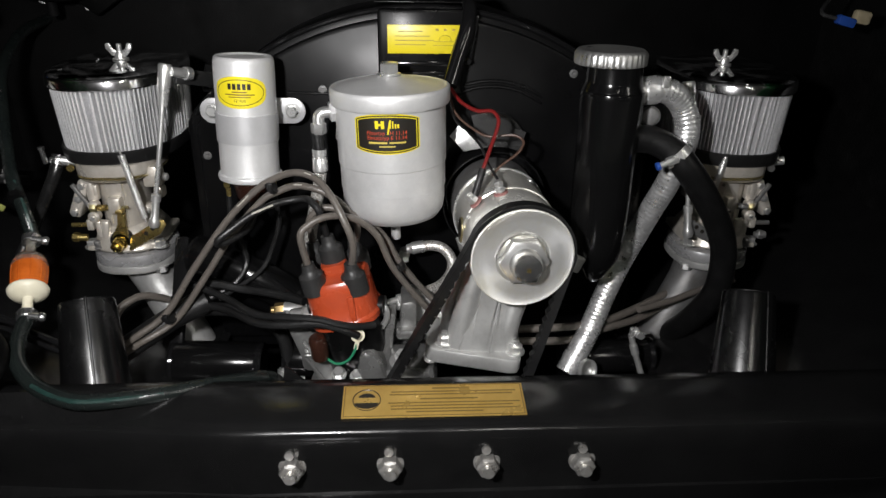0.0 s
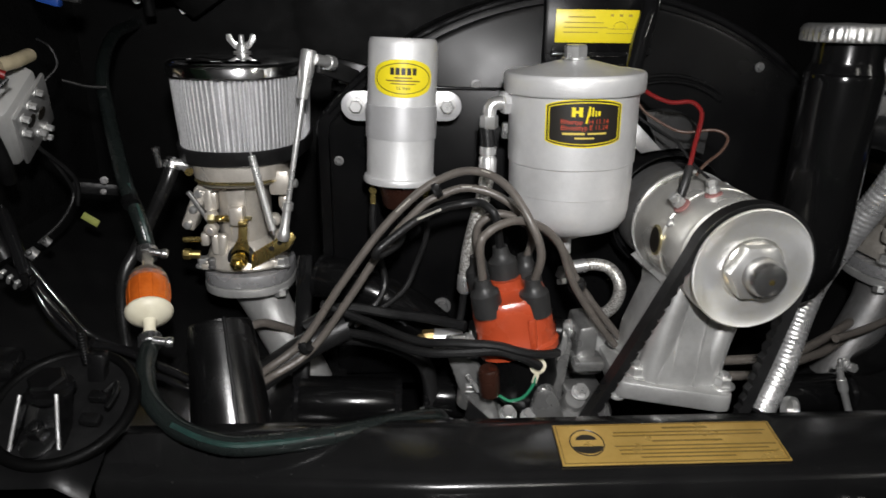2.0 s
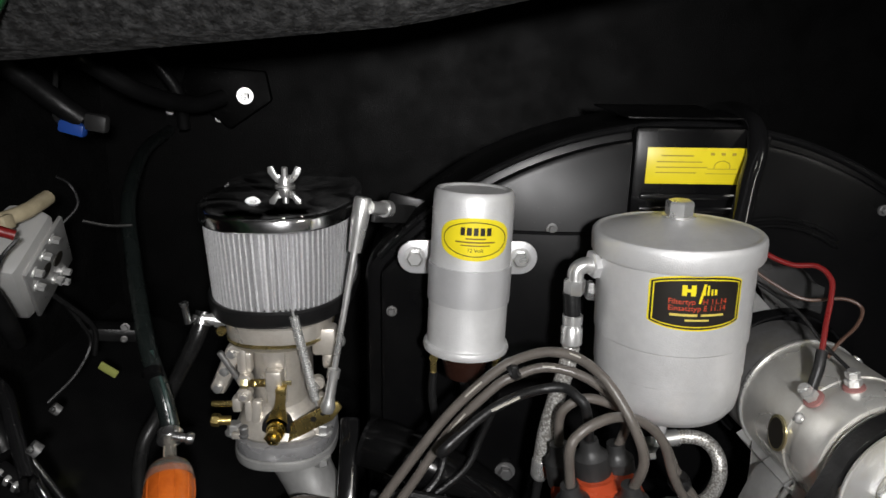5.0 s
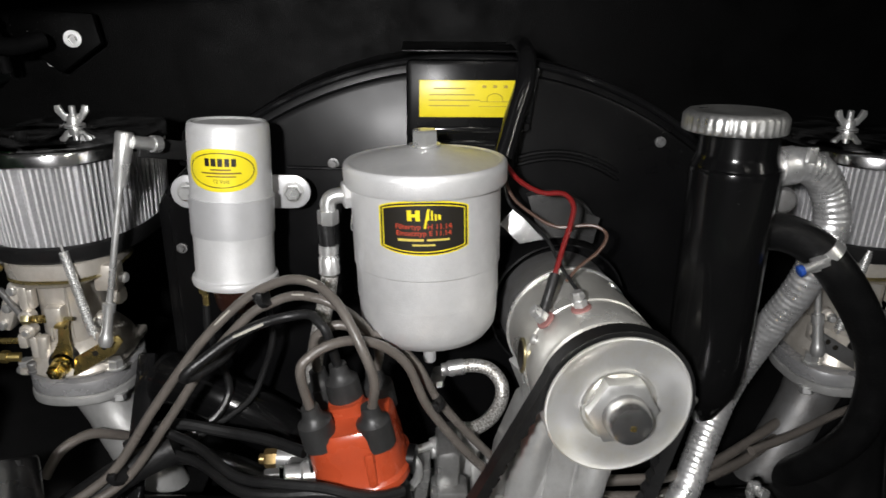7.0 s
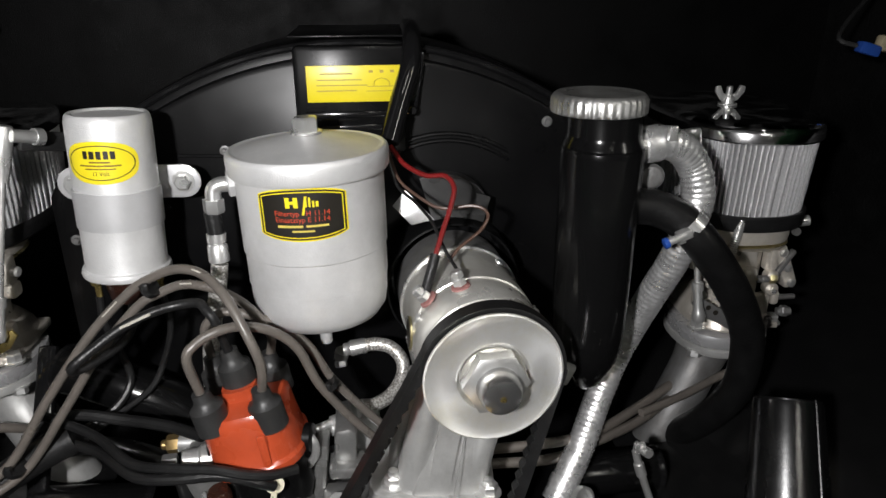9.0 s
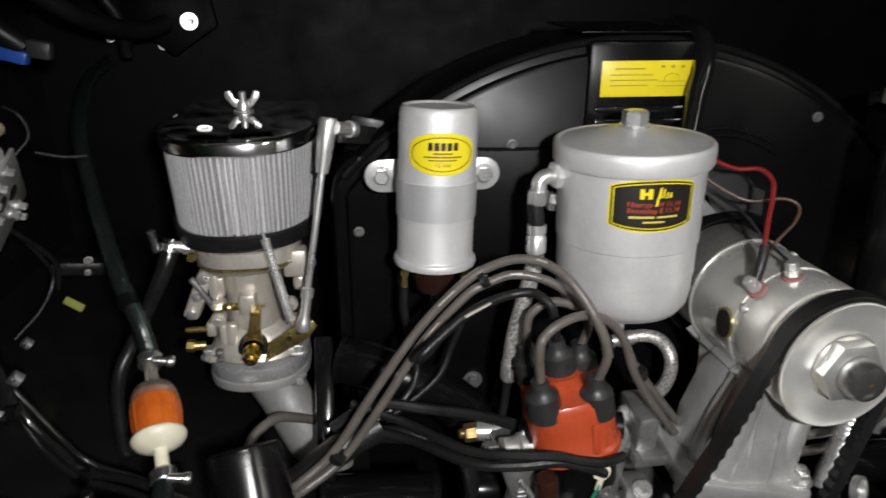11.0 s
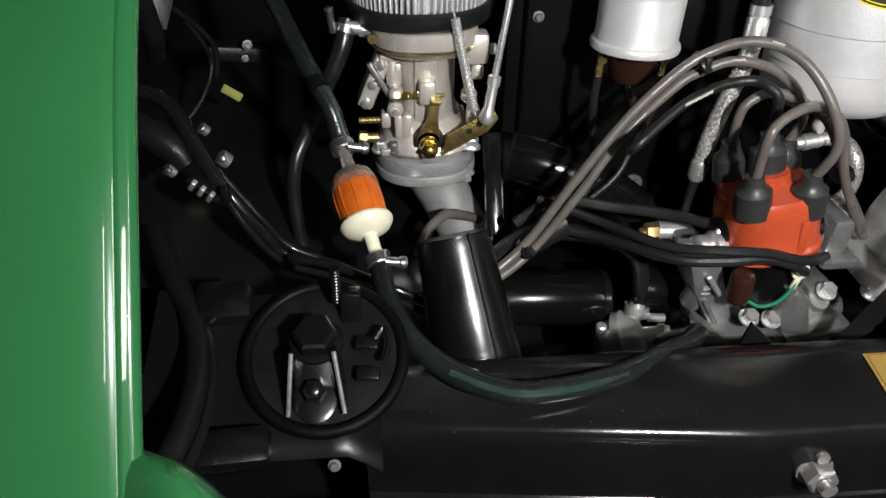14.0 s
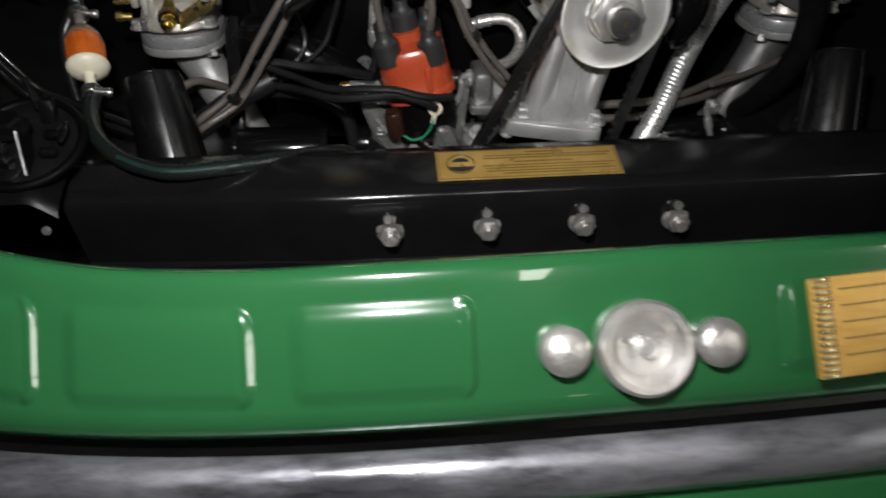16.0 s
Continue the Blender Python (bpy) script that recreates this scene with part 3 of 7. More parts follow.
for k in range(61):
    x = -0.40 + k * 0.84 / 60
    y, z = edge(max(-0.39, min(0.43, x)))
    rows.append([(x, y + 0.0135, z - 0.022), (x, y + 0.022, z - 0.05), (x, y + 0.035, z - 0.085), (x, y + 0.06, z - 0.108), (x, 0.345 + 0.3 * (y - 0.228), 0.620), (x, 0.36 + 0.3 * (y - 0.228), 0.6225),
                 (x, 0.375 + 0.3 * (y - 0.228), 0.618), (x, 0.395 + 0.2 * (y - 0.228), 0.603), (x, 0.424, 0.597)])
single("seal_gutter", Mesh().sheet(rows, 0.002), TIN, "glossy black gutter between rear panel and engine tin", "gutter", kind="structure")

# chrome strip under the rear panel
rows = []
for k in range(41):
    x = -0.50 + k * 1.04 / 40
    y, z = foot_of(x)
    rows.append([(x, y + 0.012, z - 0.018), (x, y + 0.001, z - 0.0100), (x, y - 0.005, z - 0.0092), (x, y - 0.012, z - 0.0125), (x, y - 0.0175, z - 0.020), (x, y - 0.0185, z - 0.028), (x, y - 0.015, z - 0.037), (x, y - 0.005, z - 0.040)])
bumper = thing("bumper", (0.02, 0.18, 0.65), "dull chrome bumper strip with hazy reflections put into its colour", "bumper")
part("blade", Mesh().sheet([r[1:6] for r in rows], 0.002), DULLCHROME, bumper, sharp=60)
part("upper_lip", Mesh().sheet([r[:2] for r in rows], 0.002), DEEPBLACK, bumper, "dark rubber lip")
part("lower_lip", Mesh().sheet([r[5:] for r in rows], 0.002), DULLCHROME, bumper, sharp=60)
part("lower_valance", Mesh().sheet([[(x, foot_of(x)[0] + dy, foot_of(x)[1] + dz) for dy, dz in ((0.0, -0.040), (-0.02, -0.045), (-0.05, -0.06), (-0.065, -0.09), (-0.06, -0.20), (0.0, -0.35))] for x in [-0.50 + 1.04 * k / 30 for k in range(31)]], 0.0015), GREEN, rear_body)

# ---- engine tinware ----
LEDGE = [(0.484, 0.650), (0.478, 0.667), (0.471, 0.673), (0.459, 0.6745), (0.424, 0.6685), (0.4175, 0.6670), (0.4140, 0.6652), (0.4122, 0.6622), (0.4115, 0.657), (0.4135, 0.640), (0.4165, 0.618), (0.4180, 0.602), (0.410, 0.596), (0.388, 0.593)]
rows = []
for k in range(41):
    x = -0.338 + 0.77 * k / 40
    back = max(0, -0.13 - x) / 0.2
    rows.append([(x, y + (0.027 * back if i > 3 else 0), z - (0.009 * back if i > 3 else 0)) for i, (y, z) in enumerate(LEDGE)])
rear_tin = thing("engine_tin", (0.02, 0.44, 0.60), "black enamelled sheet-metal engine tin across the rear of the engine", "engine tin")
part("rear_tin", Mesh().sheet(rows, 0.0015), TIN, rear_tin)
for side in (-1, 1):
    cut = [[(0.02 + side * x, y, z) for x, z in ((0.225, 0.585), (0.275, 0.600), (0.315, 0.618), (0.345, 0.632), (0.40, 0.650), (0.44, 0.672), (0.52, 0.70), (0.56, 0.72))] for y in (0.475, 0.51, 0.55, 0.70, 0.93)]
    part("side_tin", Mesh().sheet(cut, 0.0015), TIN, rear_tin)

part("tin_gusset", Mesh().prism([(-0.1035, 0.6765), (-0.1085, 0.6480), (-0.0765, 0.6500)], 0.003, Matrix.Translation((0, 0.489, 0)) @ UP, 0.0006), TIN, rear_tin)

# bolts along the tin
for nx, nz in ((-0.0895, 0.632), (-0.014, 0.633), (0.061, 0.633), (0.1365, 0.632)):
    bolt = thing("hex_bolt", (nx, 0.412, nz), "zinc-plated hexagon bolt with washer on black engine tin", "bolt", "bolts along the engine tin")
    part("washer", Mesh().lathe([(0.004, 0), (0.0106, 0), (0.0106, 0.0018), (0.006, 0.0022)], (nx, 0.4150, nz), (0.0, -1, 0.1), 24), BOLTSTEEL, bolt)
    part("head", Mesh().hexagon(0.0158, 0.0095, (nx, 0.4130, nz), (0.0, -1, 0.1)), BOLTSTEEL, bolt)
    part("stud", Mesh().tube([(nx, 0.403, nz + 0.0010), (nx, 0.3985, nz + 0.0014)], 0.0046, 12), BOLTSTEEL, bolt)
    part("upper_stud", Mesh().tube([(nx - 0.001, 0.416, nz + 0.0130), (nx - 0.001, 0.410, nz + 0.0138)], 0.0036, 12), BOLTSTEEL, bolt)

# data plate
PLATE_M = Matrix.Translation((0.0205, 0.4405, 0.6725)) @ pose(0, 0, 0, 9.7, 0, 0)
plate = thing("data_plate", (0.0205, 0.4405, 0.6725), "gold anodised engine data plate riveted to the black tin", "plate")


def on_plate(mesh):
    mesh.v = [tuple(PLATE_M @ Vector(p)) for p in mesh.v]
    return mesh


part("plate_face", on_plate(Mesh().box((0.144, 0.0345, 0.0012), None, 0.0005)), GOLD, plate)
rim = Mesh()
for sx, sy, w, h in ((0, 0.0160, 0.141, 0.0006), (0, -0.0160, 0.141, 0.0006), (0.0703, 0, 0.0006, 0.0315), (-0.0703, 0, 0.0006, 0.0315)):
    rim.box((w, h, 0.0003), Matrix.Translation((sx, sy, 0.0008)))
part("printed_border", on_plate(rim), INKBROWN, plate)
badge = Mesh().tube([(-0.053 + 0.0108 * math.cos(math.pi * k / 18), 0.001 + 0.0108 * math.sin(math.pi * k / 18), 0.0007) for k in range(37)], 0.0004, 6, 1)
badge.prism([(-0.053 + 0.0094 * math.cos(math.pi * k / 14 + math.pi), 0.0 + 0.0060 * math.sin(math.pi * k / 14 + math.pi)) for k in range(15)], 0.0003, Matrix.Translation((0, -0.0022, 0.0006)))
badge.prism([(-0.053 + 0.0066 * math.cos(math.pi * k / 14), 0.0034 + 0.0044 * math.sin(math.pi * k / 14)) for k in range(15)], 0.0003, Matrix.Translation((0, 0, 0.0006)))
part("round_emblem", on_plate(badge), INK, plate)
for line_at in ((0.014, 0.0125, 0.030, 0.0016), (0.016, 0.0090, 0.100, 0.0013), (0.014, 0.0060, 0.098, 0.0013), (0.012, 0.0012, 0.046, 0.0016), (0.016, -0.0028, 0.104, 0.0013), (0.014, -0.0060, 0.096, 0.0013), (0.016, -0.0092, 0.100, 0.0013), (0.008, -0.0122, 0.060, 0.0013)):
    part("engraved_line", on_plate(bars([line_at], 0.0008)), INKBROWN, plate)

# ---- fan shroud ----
FAN = (0.018, 0.636)


def arc_outline(r, low, half):
    a0 = math.acos(half / r)
    pts = [(FAN[0] + r * math.cos(a), FAN[1] + r * math.sin(a)) for a in [a0 + (math.pi - 2 * a0) * k / 60 for k in range(61)]]
    return [(FAN[0] + half, low)] + pts + [(FAN[0] - half, low)]


shroud = thing("fan_shroud", (0.02, 0.75, 0.58), "black painted arched cooling-fan shroud behind the generator", "fan shroud")
part("housing", Mesh().prism(arc_outline(0.3140, 0.56, 0.245), 0.11, Matrix.Translation((0, 0.812, 0)) @ UP, 0.010), SHROUD, shroud)
part("face_panel", Mesh().prism(arc_outline(0.3030, 0.58, 0.232), 0.012, Matrix.Translation((0, 0.704, 0)) @ UP, 0.005), SHROUD, shroud)
seam = [(FAN[0] + 0.3105 * math.cos(a), 0.7035, FAN[1] + 0.3105 * math.sin(a)) for a in [0.72 + 1.70 * k / 40 for k in range(41)]]
part("rolled_seam", Mesh().tube(seam, 0.0032, 10, 2), BLACK, shroud)
part("label_panel", Mesh().box((0.085, 0.010, 0.082), Matrix.Translation((0.016, 0.692, 0.905)), 0.004), SHROUD, shroud, "satin black raised centre panel")
part("panel_slot", Mesh().box((0.072, 0.004, 0.005), Matrix.Translation((0.016, 0.6865, 0.895)), 0.0018).box((0.072, 0.004, 0.005), Matrix.Translation((0.016, 0.6865, 0.885)), 0.0018), BLACK, shroud)
for r, y in ((0.0905, 0.6915), (0.0852, 0.6905)):
    part("pressed_bead", Mesh().tube([(0.088 + r * math.cos(a), y + 0.004 * max(0.0, (abs(a - 1.60) - 0.42) / 0.30) ** 2, 0.787 + r * math.sin(a)) for a in [0.88 + 1.44 * k / 36 for k in range(37)]], 0.0019, 10, 2), BEADSATIN, shroud)
part("cable_sleeve", Mesh().tube([(0.064, 0.775, 0.950), (0.064, 0.735, 0.955), (0.063, 0.695, 0.948), (0.060, 0.678, 0.930), (0.052, 0.668, 0.908), (0.042, 0.652, 0.880)], 0.0075, 14), BLACK, shroud, "black flattened cable sleeve over the arch")
part("sleeve_clip", Mesh().box((0.010, 0.006, 0.048), Matrix.Translation((0.0635, 0.684, 0.918)) @ pose(0, 0, 0, 0, 8, 0), 0.002), BLACK, shroud)
part("clip_screw", Mesh().hexagon(0.006, 0.004, (0.062, 0.681, 0.8985), (0, -1, 0)), SATIN, shroud)
for sx, sz, sy in ((0.1705, 0.8851, 0.690), (-0.110, 0.656, 0.690), (-0.083, 0.868, 0.690), (-0.15, 0.76, 0.690), (-0.205, 0.80, 0.690)):
    small = 0.5 if sz > 0.70 and sx < 0.18 else 1.0
    part("screw", Mesh().hexagon(0.010 * small, 0.006 * small, (sx, sy + 0.002, sz), (0, -1, 0), 0.0085 * small), DARKSTEEL, shroud)
part("panel_seam", Mesh().tube([(-0.118, 0.6905, 0.8655), (-0.085, 0.6905, 0.8645), (-0.052, 0.6905, 0.8645)], 0.0014, 10), BLACK, shroud)
part("top_flap", Mesh().box((0.092, 0.110, 0.0016), Matrix.Translation((0.016, 0.752, 0.9525)) @ pose(0, 0, 0, 1, 0, 0), 0.0005), SHROUD, shroud, "thin black plate lying over the arch")
HOOD = Vector((0.0903, 0.660, 0.7607))


def round_hood(r, degrees, y):
    return (HOOD.x + r * math.cos(radians(degrees)), y, HOOD.z + r * math.sin(radians(degrees)))


rows = [[round_hood(r, 106 - 40 * k / 16, y) for r, y in ((0.0575, 0.657), (0.062, 0.660), (0.075, 0.669), (0.0855 - 0.016 * (k / 16) ** 3, 0.676), (0.0870 - 0.016 * (k / 16) ** 3, 0.6765), (0.0875 - 0.016 * (k / 16) ** 3, 0.684))] for k in range(17)]
hood = part("generator_hood", Mesh().sheet(rows, 0.0016), COLLARGREY, shroud, "satin dark grey collar plate behind the generator")
# corner's highlight is put into its colour, paler than the collar beside it
part("hood_wing", Mesh().sheet([[Vector(p).lerp(Vector(q), k / 4) for k in range(5)] for p, q in (((0.0436, 0.6620, 0.8280), (0.0577, 0.6520, 0.8155)), ((0.0486, 0.6620, 0.8343), (0.0666, 0.6535, 0.8168)), ((0.0537, 0.6620, 0.8406), (0.0756, 0.6550, 0.8180)))], 0.0016), LITHOOD, hood, "collar corner coloured lighter where the lamp catches it")
part("collar", Mesh().lathe([(0.0480, 0.020), (0.0520, 0.0), (0.0535, 0.0), (0.0545, 0.004), (0.0545, 0.030)], HOOD - Vector((0, 0.006, 0)), (-0.05, 1, 0), 56), BLACK, shroud)

label_plate = thing("instruction_label", (0.0192, 0.686, 0.918), "bright yellow printed instruction label on the fan shroud", "label")
L_M = Matrix.Translation((0.0192, 0.6862, 0.918)) @ UP
face = Mesh().box((0.0725, 0.027, 0.0008), None, 0.0003)
face.v = [tuple(L_M @ Vector(p)) for p in face.v]
part("label_face", face, YELLOW, label_plate)
for line_at in ((-0.014, 0.0075, 0.024, 0.0010), (-0.012, 0.003, 0.034, 0.0008), (-0.010, -0.001, 0.038, 0.0008), (-0.014, -0.005, 0.030, 0.0008), (0.012, 0.009, 0.003, 0.002), (0.020, 0.009, 0.003, 0.002), (0.028, 0.009, 0.003, 0.002), (0.020, -0.002, 0.022, 0.0005), (0.020, -0.0055, 0.024, 0.0005)):
    mark = bars([line_at], 0.0006)
    mark.v = [tuple(L_M @ Vector(p)) for p in mark.v]
    part("printed_line", mark, INKFAINT, label_plate)
mark = Mesh().tube([(0.014, -0.002, 0.0006), (0.015, 0.002, 0.0006), (0.020, 0.004, 0.0006), (0.025, 0.002, 0.0006), (0.026, -0.002, 0.0006)], 0.0003, 6)
mark.v = [tuple(L_M @ Vector(p)) for p in mark.v]
part("printed_sketch", mark, INKFAINT, label_plate)

# ---- ignition coil ----
A, B = Vector((-0.1465, 0.640, 0.908)), Vector((-0.1500, 0.6365, 0.7945))
AX = (A - B).normalized()
coil = thing("ignition_coil", B, "silver ignition coil with yellow label clamped to the fan shroud", "ignition coil")
body = part("body", Mesh().lathe([(0, 0.0), (0.024, 0), (0.0295, 0.0005), (0.0302, 0.003), (0.0295, 0.0055), (0.0278, 0.0065), (0.0275, 0.008), (0.0275, 0.040), (0.0275, 0.095), (0.0272, 0.1085), (0.0264, 0.1125), (0.0250, 0.1140), (0.0232, 0.1138), (0.0222, 0.1126), (0, 0.1122)], B, AX, 64), SILVER, coil)
part("clamp_band", Mesh().lathe([(0.0276, 0), (0.0286, 0.0003), (0.0286, 0.0262), (0.0276, 0.0265)], B + AX * 0.037, AX, 64), SILVER_B, coil, "satin grey clamp band")
for side, bx in ((1, -0.110), (-1, -0.1865)):
    lug = Mesh().prism([(0, 0.0125)] + [(0.020 + 0.0125 * math.cos(a), 0.0125 * math.sin(a)) for a in [math.pi / 2 - math.pi * k / 12 for k in range(13)]] + [(0, -0.0125)], 0.0022, None, 0.0006)
    m = Matrix.Translation((bx - side * 0.020, 0.6665, 0.8525)) @ UP @ Matrix.Diagonal((side, 1, 1, 1))
    lug.v = [tuple(m @ Vector(p)) for p in lug.v]
    wing = part("clamp_lug", lug, SILVER_B, coil)
    part("lug_bolt", Mesh().hexagon(0.010, 0.005, (bx, 0.6645, 0.8525), (0, -1, 0), 0.0078), ZINC, wing)
part("terminal_base", Mesh().lathe([(0.012, -0.022), (0.014, -0.020), (0.0165, -0.008), (0.022, 0.0005)], B, AX, 32), BAKELITE, coil, "brown bakelite terminal base")
for dx in (-0.0225, 0.0215):
    part("terminal", Mesh().box((0.0045, 0.003, 0.020), Matrix.Translation((B.x + dx, B.y - 0.002, B.z - 0.011)), 0.0008).lathe([(0.0032, 0), (0.0032, 0.004)], (B.x + dx, B.y - 0.0025, B.z - 0.006), (0, -1, 0), 10), BRASS, coil, "brass spade terminal")
MID = B + AX * 0.0848
oval = fine_plate(0.0245, lambda u: 0.0138 * math.sqrt(max(0.0, 1 - (u / 0.0246) ** 2)) ** 0.75 + 0.0004, 0.0003, 40)
lab = part("label", ribbon_on_drum(oval, MID, AX, (0.02, -1, 0), 0.0275), YELLOW, body, "oval yellow maker's label")
part("maker_mark", ribbon_on_drum(bars([(-0.0085, 0.0052, 0.0030, 0.0052), (-0.0043, 0.0052, 0.0032, 0.0052), (0.0, 0.0052, 0.0030, 0.0052), (0.0043, 0.0052, 0.0030, 0.0052), (0.0085, 0.0052, 0.0030, 0.0052)], 0.0005), MID, AX, (0.02, -1, 0), 0.0275), INK, body)
part("small_print", ribbon_on_drum(bars([(0, 0.0005, 0.013, 0.0010), (0, -0.0018, 0.026, 0.0010), (0, -0.0040, 0.019, 0.0008)], 0.0005), MID, AX, (0.02, -1, 0), 0.0275), INKBROWN, body)
part("voltage_mark", ribbon_on_drum(word_mesh("12 Volt", 0.0036, (0, -0.0072), 0.0005), MID, AX, (0.02, -1, 0), 0.0275), INK, body)
oval_rim = Mesh()
for k in range(40):
    a, b = 2 * math.pi * k / 40, 2 * math.pi * (k + 1) / 40
    oval_rim.add([(0.0222 * math.cos(a), 0.0116 * math.sin(a), 0.0005), (0.0222 * math.cos(b), 0.0116 * math.sin(b), 0.0005), (0.0215 * math.cos(b), 0.0110 * math.sin(b), 0.0005), (0.0215 * math.cos(a), 0.0110 * math.sin(a), 0.0005)], [(0, 1, 2, 3)])
part("label_line", ribbon_on_drum(oval_rim, MID, AX, (0.02, -1, 0), 0.0275), INK, body)

# ---- oil filter canister ----
A, B = Vector((-0.0145, 0.6195, 0.905)), Vector((-0.011, 0.6195, 0.760))
AX = (A - B).normalized()
oil_filter = thing("oil_filter", B, "large silver oil filter canister with black and yellow label", "oil filter")
can = part("canister", Mesh().lathe([(0, 0.0), (0.018, 0.0), (0.034, 0.002), (0.0425, 0.0055), (0.0468, 0.012), (0.0483, 0.021), (0.0485, 0.034), (0.0492, 0.0345), (0.0492, 0.0575), (0.0502, 0.0585), (0.0504, 0.112), (0.048, 0.113)], B, AX, 72), SILVER, oil_filter)
part("lid", Mesh().lathe([(0.050, 0.1110), (0.0536, 0.1116), (0.0546, 0.1135), (0.0548, 0.1225), (0.0544, 0.1252), (0.0532, 0.1266), (0.0516, 0.1270), (0.0500, 0.1262), (0.0485, 0.1263), (0.030, 0.1305), (0.013, 0.1346), (0, 0.1354)], B, AX, 72), SILVER, oil_filter)
part("lid_bolt", Mesh().hexagon(0.0155, 0.0095, B + AX * 0.1352, AX, 0.0108), ZINC, oil_filter)
part("drain_plug", Mesh().lathe([(0.0040, -0.024), (0.0046, -0.023), (0.0046, -0.008), (0.0115, -0.0075), (0.0125, -0.004), (0.0145, 0.001)], B, AX, 20), SILVER, oil_filter)
MID = B + AX * 0.0935
face_v = (-0.055, -1, 0)
part("label", ribbon_on_drum(fine_plate(0.0292, lambda u: 0.0100 + 0.0076 * math.sqrt(max(0.0, 1 - (u / 0.0312) ** 2)), 0.0002), MID, AX, face_v, 0.0503), YELLOW, can, "black and yellow label")
part("label_field", ribbon_on_drum(fine_plate(0.0280, lambda u: 0.0092 + 0.0074 * math.sqrt(max(0.0, 1 - (u / 0.0312) ** 2)), 0.0004), MID, AX, face_v, 0.0503), INK, can)
part("label_frame", ribbon_on_drum(fine_plate(0.0266, lambda u: 0.0082 + 0.0072 * math.sqrt(max(0.0, 1 - (u / 0.0312) ** 2)), 0.0005), MID, AX, face_v, 0.0503), YELLOW, can)
part("label_ground", ribbon_on_drum(fine_plate(0.0258, lambda u: 0.0075 + 0.0072 * math.sqrt(max(0.0, 1 - (u / 0.0312) ** 2)), 0.0006), MID, AX, face_v, 0.0503), INK, can)
mark = bars([(-0.0085, 0.0084, 0.0028, 0.0068), (-0.0034, 0.0084, 0.0028, 0.0068), (-0.0060, 0.0084, 0.0036, 0.0020), (0.0030, 0.0085, 0.0012, 0.0060), (0.0052, 0.0085, 0.0012, 0.0062), (0.0075, 0.0072, 0.0012, 0.0040), (0.0098, 0.0072, 0.0016, 0.0034)], 0.0008)
mark.add([(0.0, 0.0002, 0.0008), (0.0014, 0.0002, 0.0008), (0.0040, 0.0125, 0.0008), (0.0024, 0.0125, 0.0008)], [(0, 1, 2, 3)])
part("maker_mark", ribbon_on_drum(mark, MID, AX, face_v, 0.0503), YELLOW, can)
part("type_line", ribbon_on_drum(word_mesh("Filtertyp   H 11.14", 0.0047, (0, 0.0012), 0.0008), MID, AX, face_v, 0.0503), INKRED, can)
part("insert_line", ribbon_on_drum(word_mesh("Einsatztyp E 11.14", 0.0047, (0, -0.0030), 0.0008), MID, AX, face_v, 0.0503), INKRED, can)
part("small_print", ribbon_on_drum(bars([(-0.008, -0.0072, 0.016, 0.0016), (0.009, -0.0072, 0.014, 0.0014), (0, -0.0105, 0.014, 0.0012)], 0.0008), MID, AX, face_v, 0.0503), INKYELLOW, can)
# fittings on the canister's side
part("inlet_boss", Mesh().tube([(-0.055, 0.624, 0.8625), (-0.0685, 0.620, 0.8615)], 0.0078, 18), SILVER, oil_filter)
part("inlet_elbow", Mesh().tube([(-0.067, 0.620, 0.8615), (-0.075, 0.6185, 0.8612), (-0.0790, 0.618, 0.8575), (-0.0795, 0.617, 0.850)], 0.0054, 16), ZINC, oil_filter)
part("boss_nut", Mesh().hexagon(0.0165, 0.006, (-0.064, 0.6213, 0.862), (-1, -0.25, -0.06)), SILVER, oil_filter)
part("elbow_nut", Mesh().hexagon(0.0125, 0.010, (-0.0797, 0.617, 0.8520), (0, -0.02, -1)), ZINC, oil_filter)
part("side_plug", Mesh().hexagon(0.0125, 0.010, (-0.056, 0.640, 0.836), (-1, 0.05, 0.1)).lathe([(0.007, -0.008), (0.007, 0.002)], (-0.056, 0.640, 0.836), (-1, 0.05, 0.1), 14), ZINC, oil_filter)

# oil hose from the elbow
oil_hose = thing("braided_oil_hose", (-0.09, 0.61, 0.72), "braided steel oil hose with black crimped ends", "hose", "braided hoses")
HOSE1 = [(-0.0800, 0.6135, 0.806), (-0.0825, 0.612, 0.790), (-0.0885, 0.612, 0.765), (-0.0935, 0.612, 0.740), (-0.0955, 0.612, 0.718)]
part("black_collar", Mesh().tube([(-0.0815, 0.617, 0.843), (-0.080, 0.615, 0.825)], 0.0058, 16), RUBBER, oil_hose)
part("ferrule", Mesh().lathe([(0.0068, 0), (0.0068, 0.006), (0.0058, 0.007), (0.0072, 0.009), (0.0072, 0.020), (0.006, 0.021)], (-0.0800, 0.615, 0.828), (0.0, -0.05, -1), 20), ZINC, oil_hose)
part("braid", Mesh().tube(HOSE1, 0.0060, 16, 10), BRAID, oil_hose)
part("end_ferrule", Mesh().lathe([(0.0062, 0), (0.0066, 0.001), (0.0066, 0.013), (0.0045, 0.016)], (-0.0955, 0.612, 0.720), (-0.05, 0, -1), 20), ZINC, oil_hose)
part("tail", Mesh().tube([(-0.0963, 0.612, 0.706), (-0.098, 0.611, 0.690), (-0.101, 0.608, 0.672)], 0.0032, 10), RUBBER, oil_hose)

feed = thing("braided_oil_hose", (0.01, 0.64, 0.70), "looped braided steel hose with crimped ends beside the generator", "hose", "braided hoses")
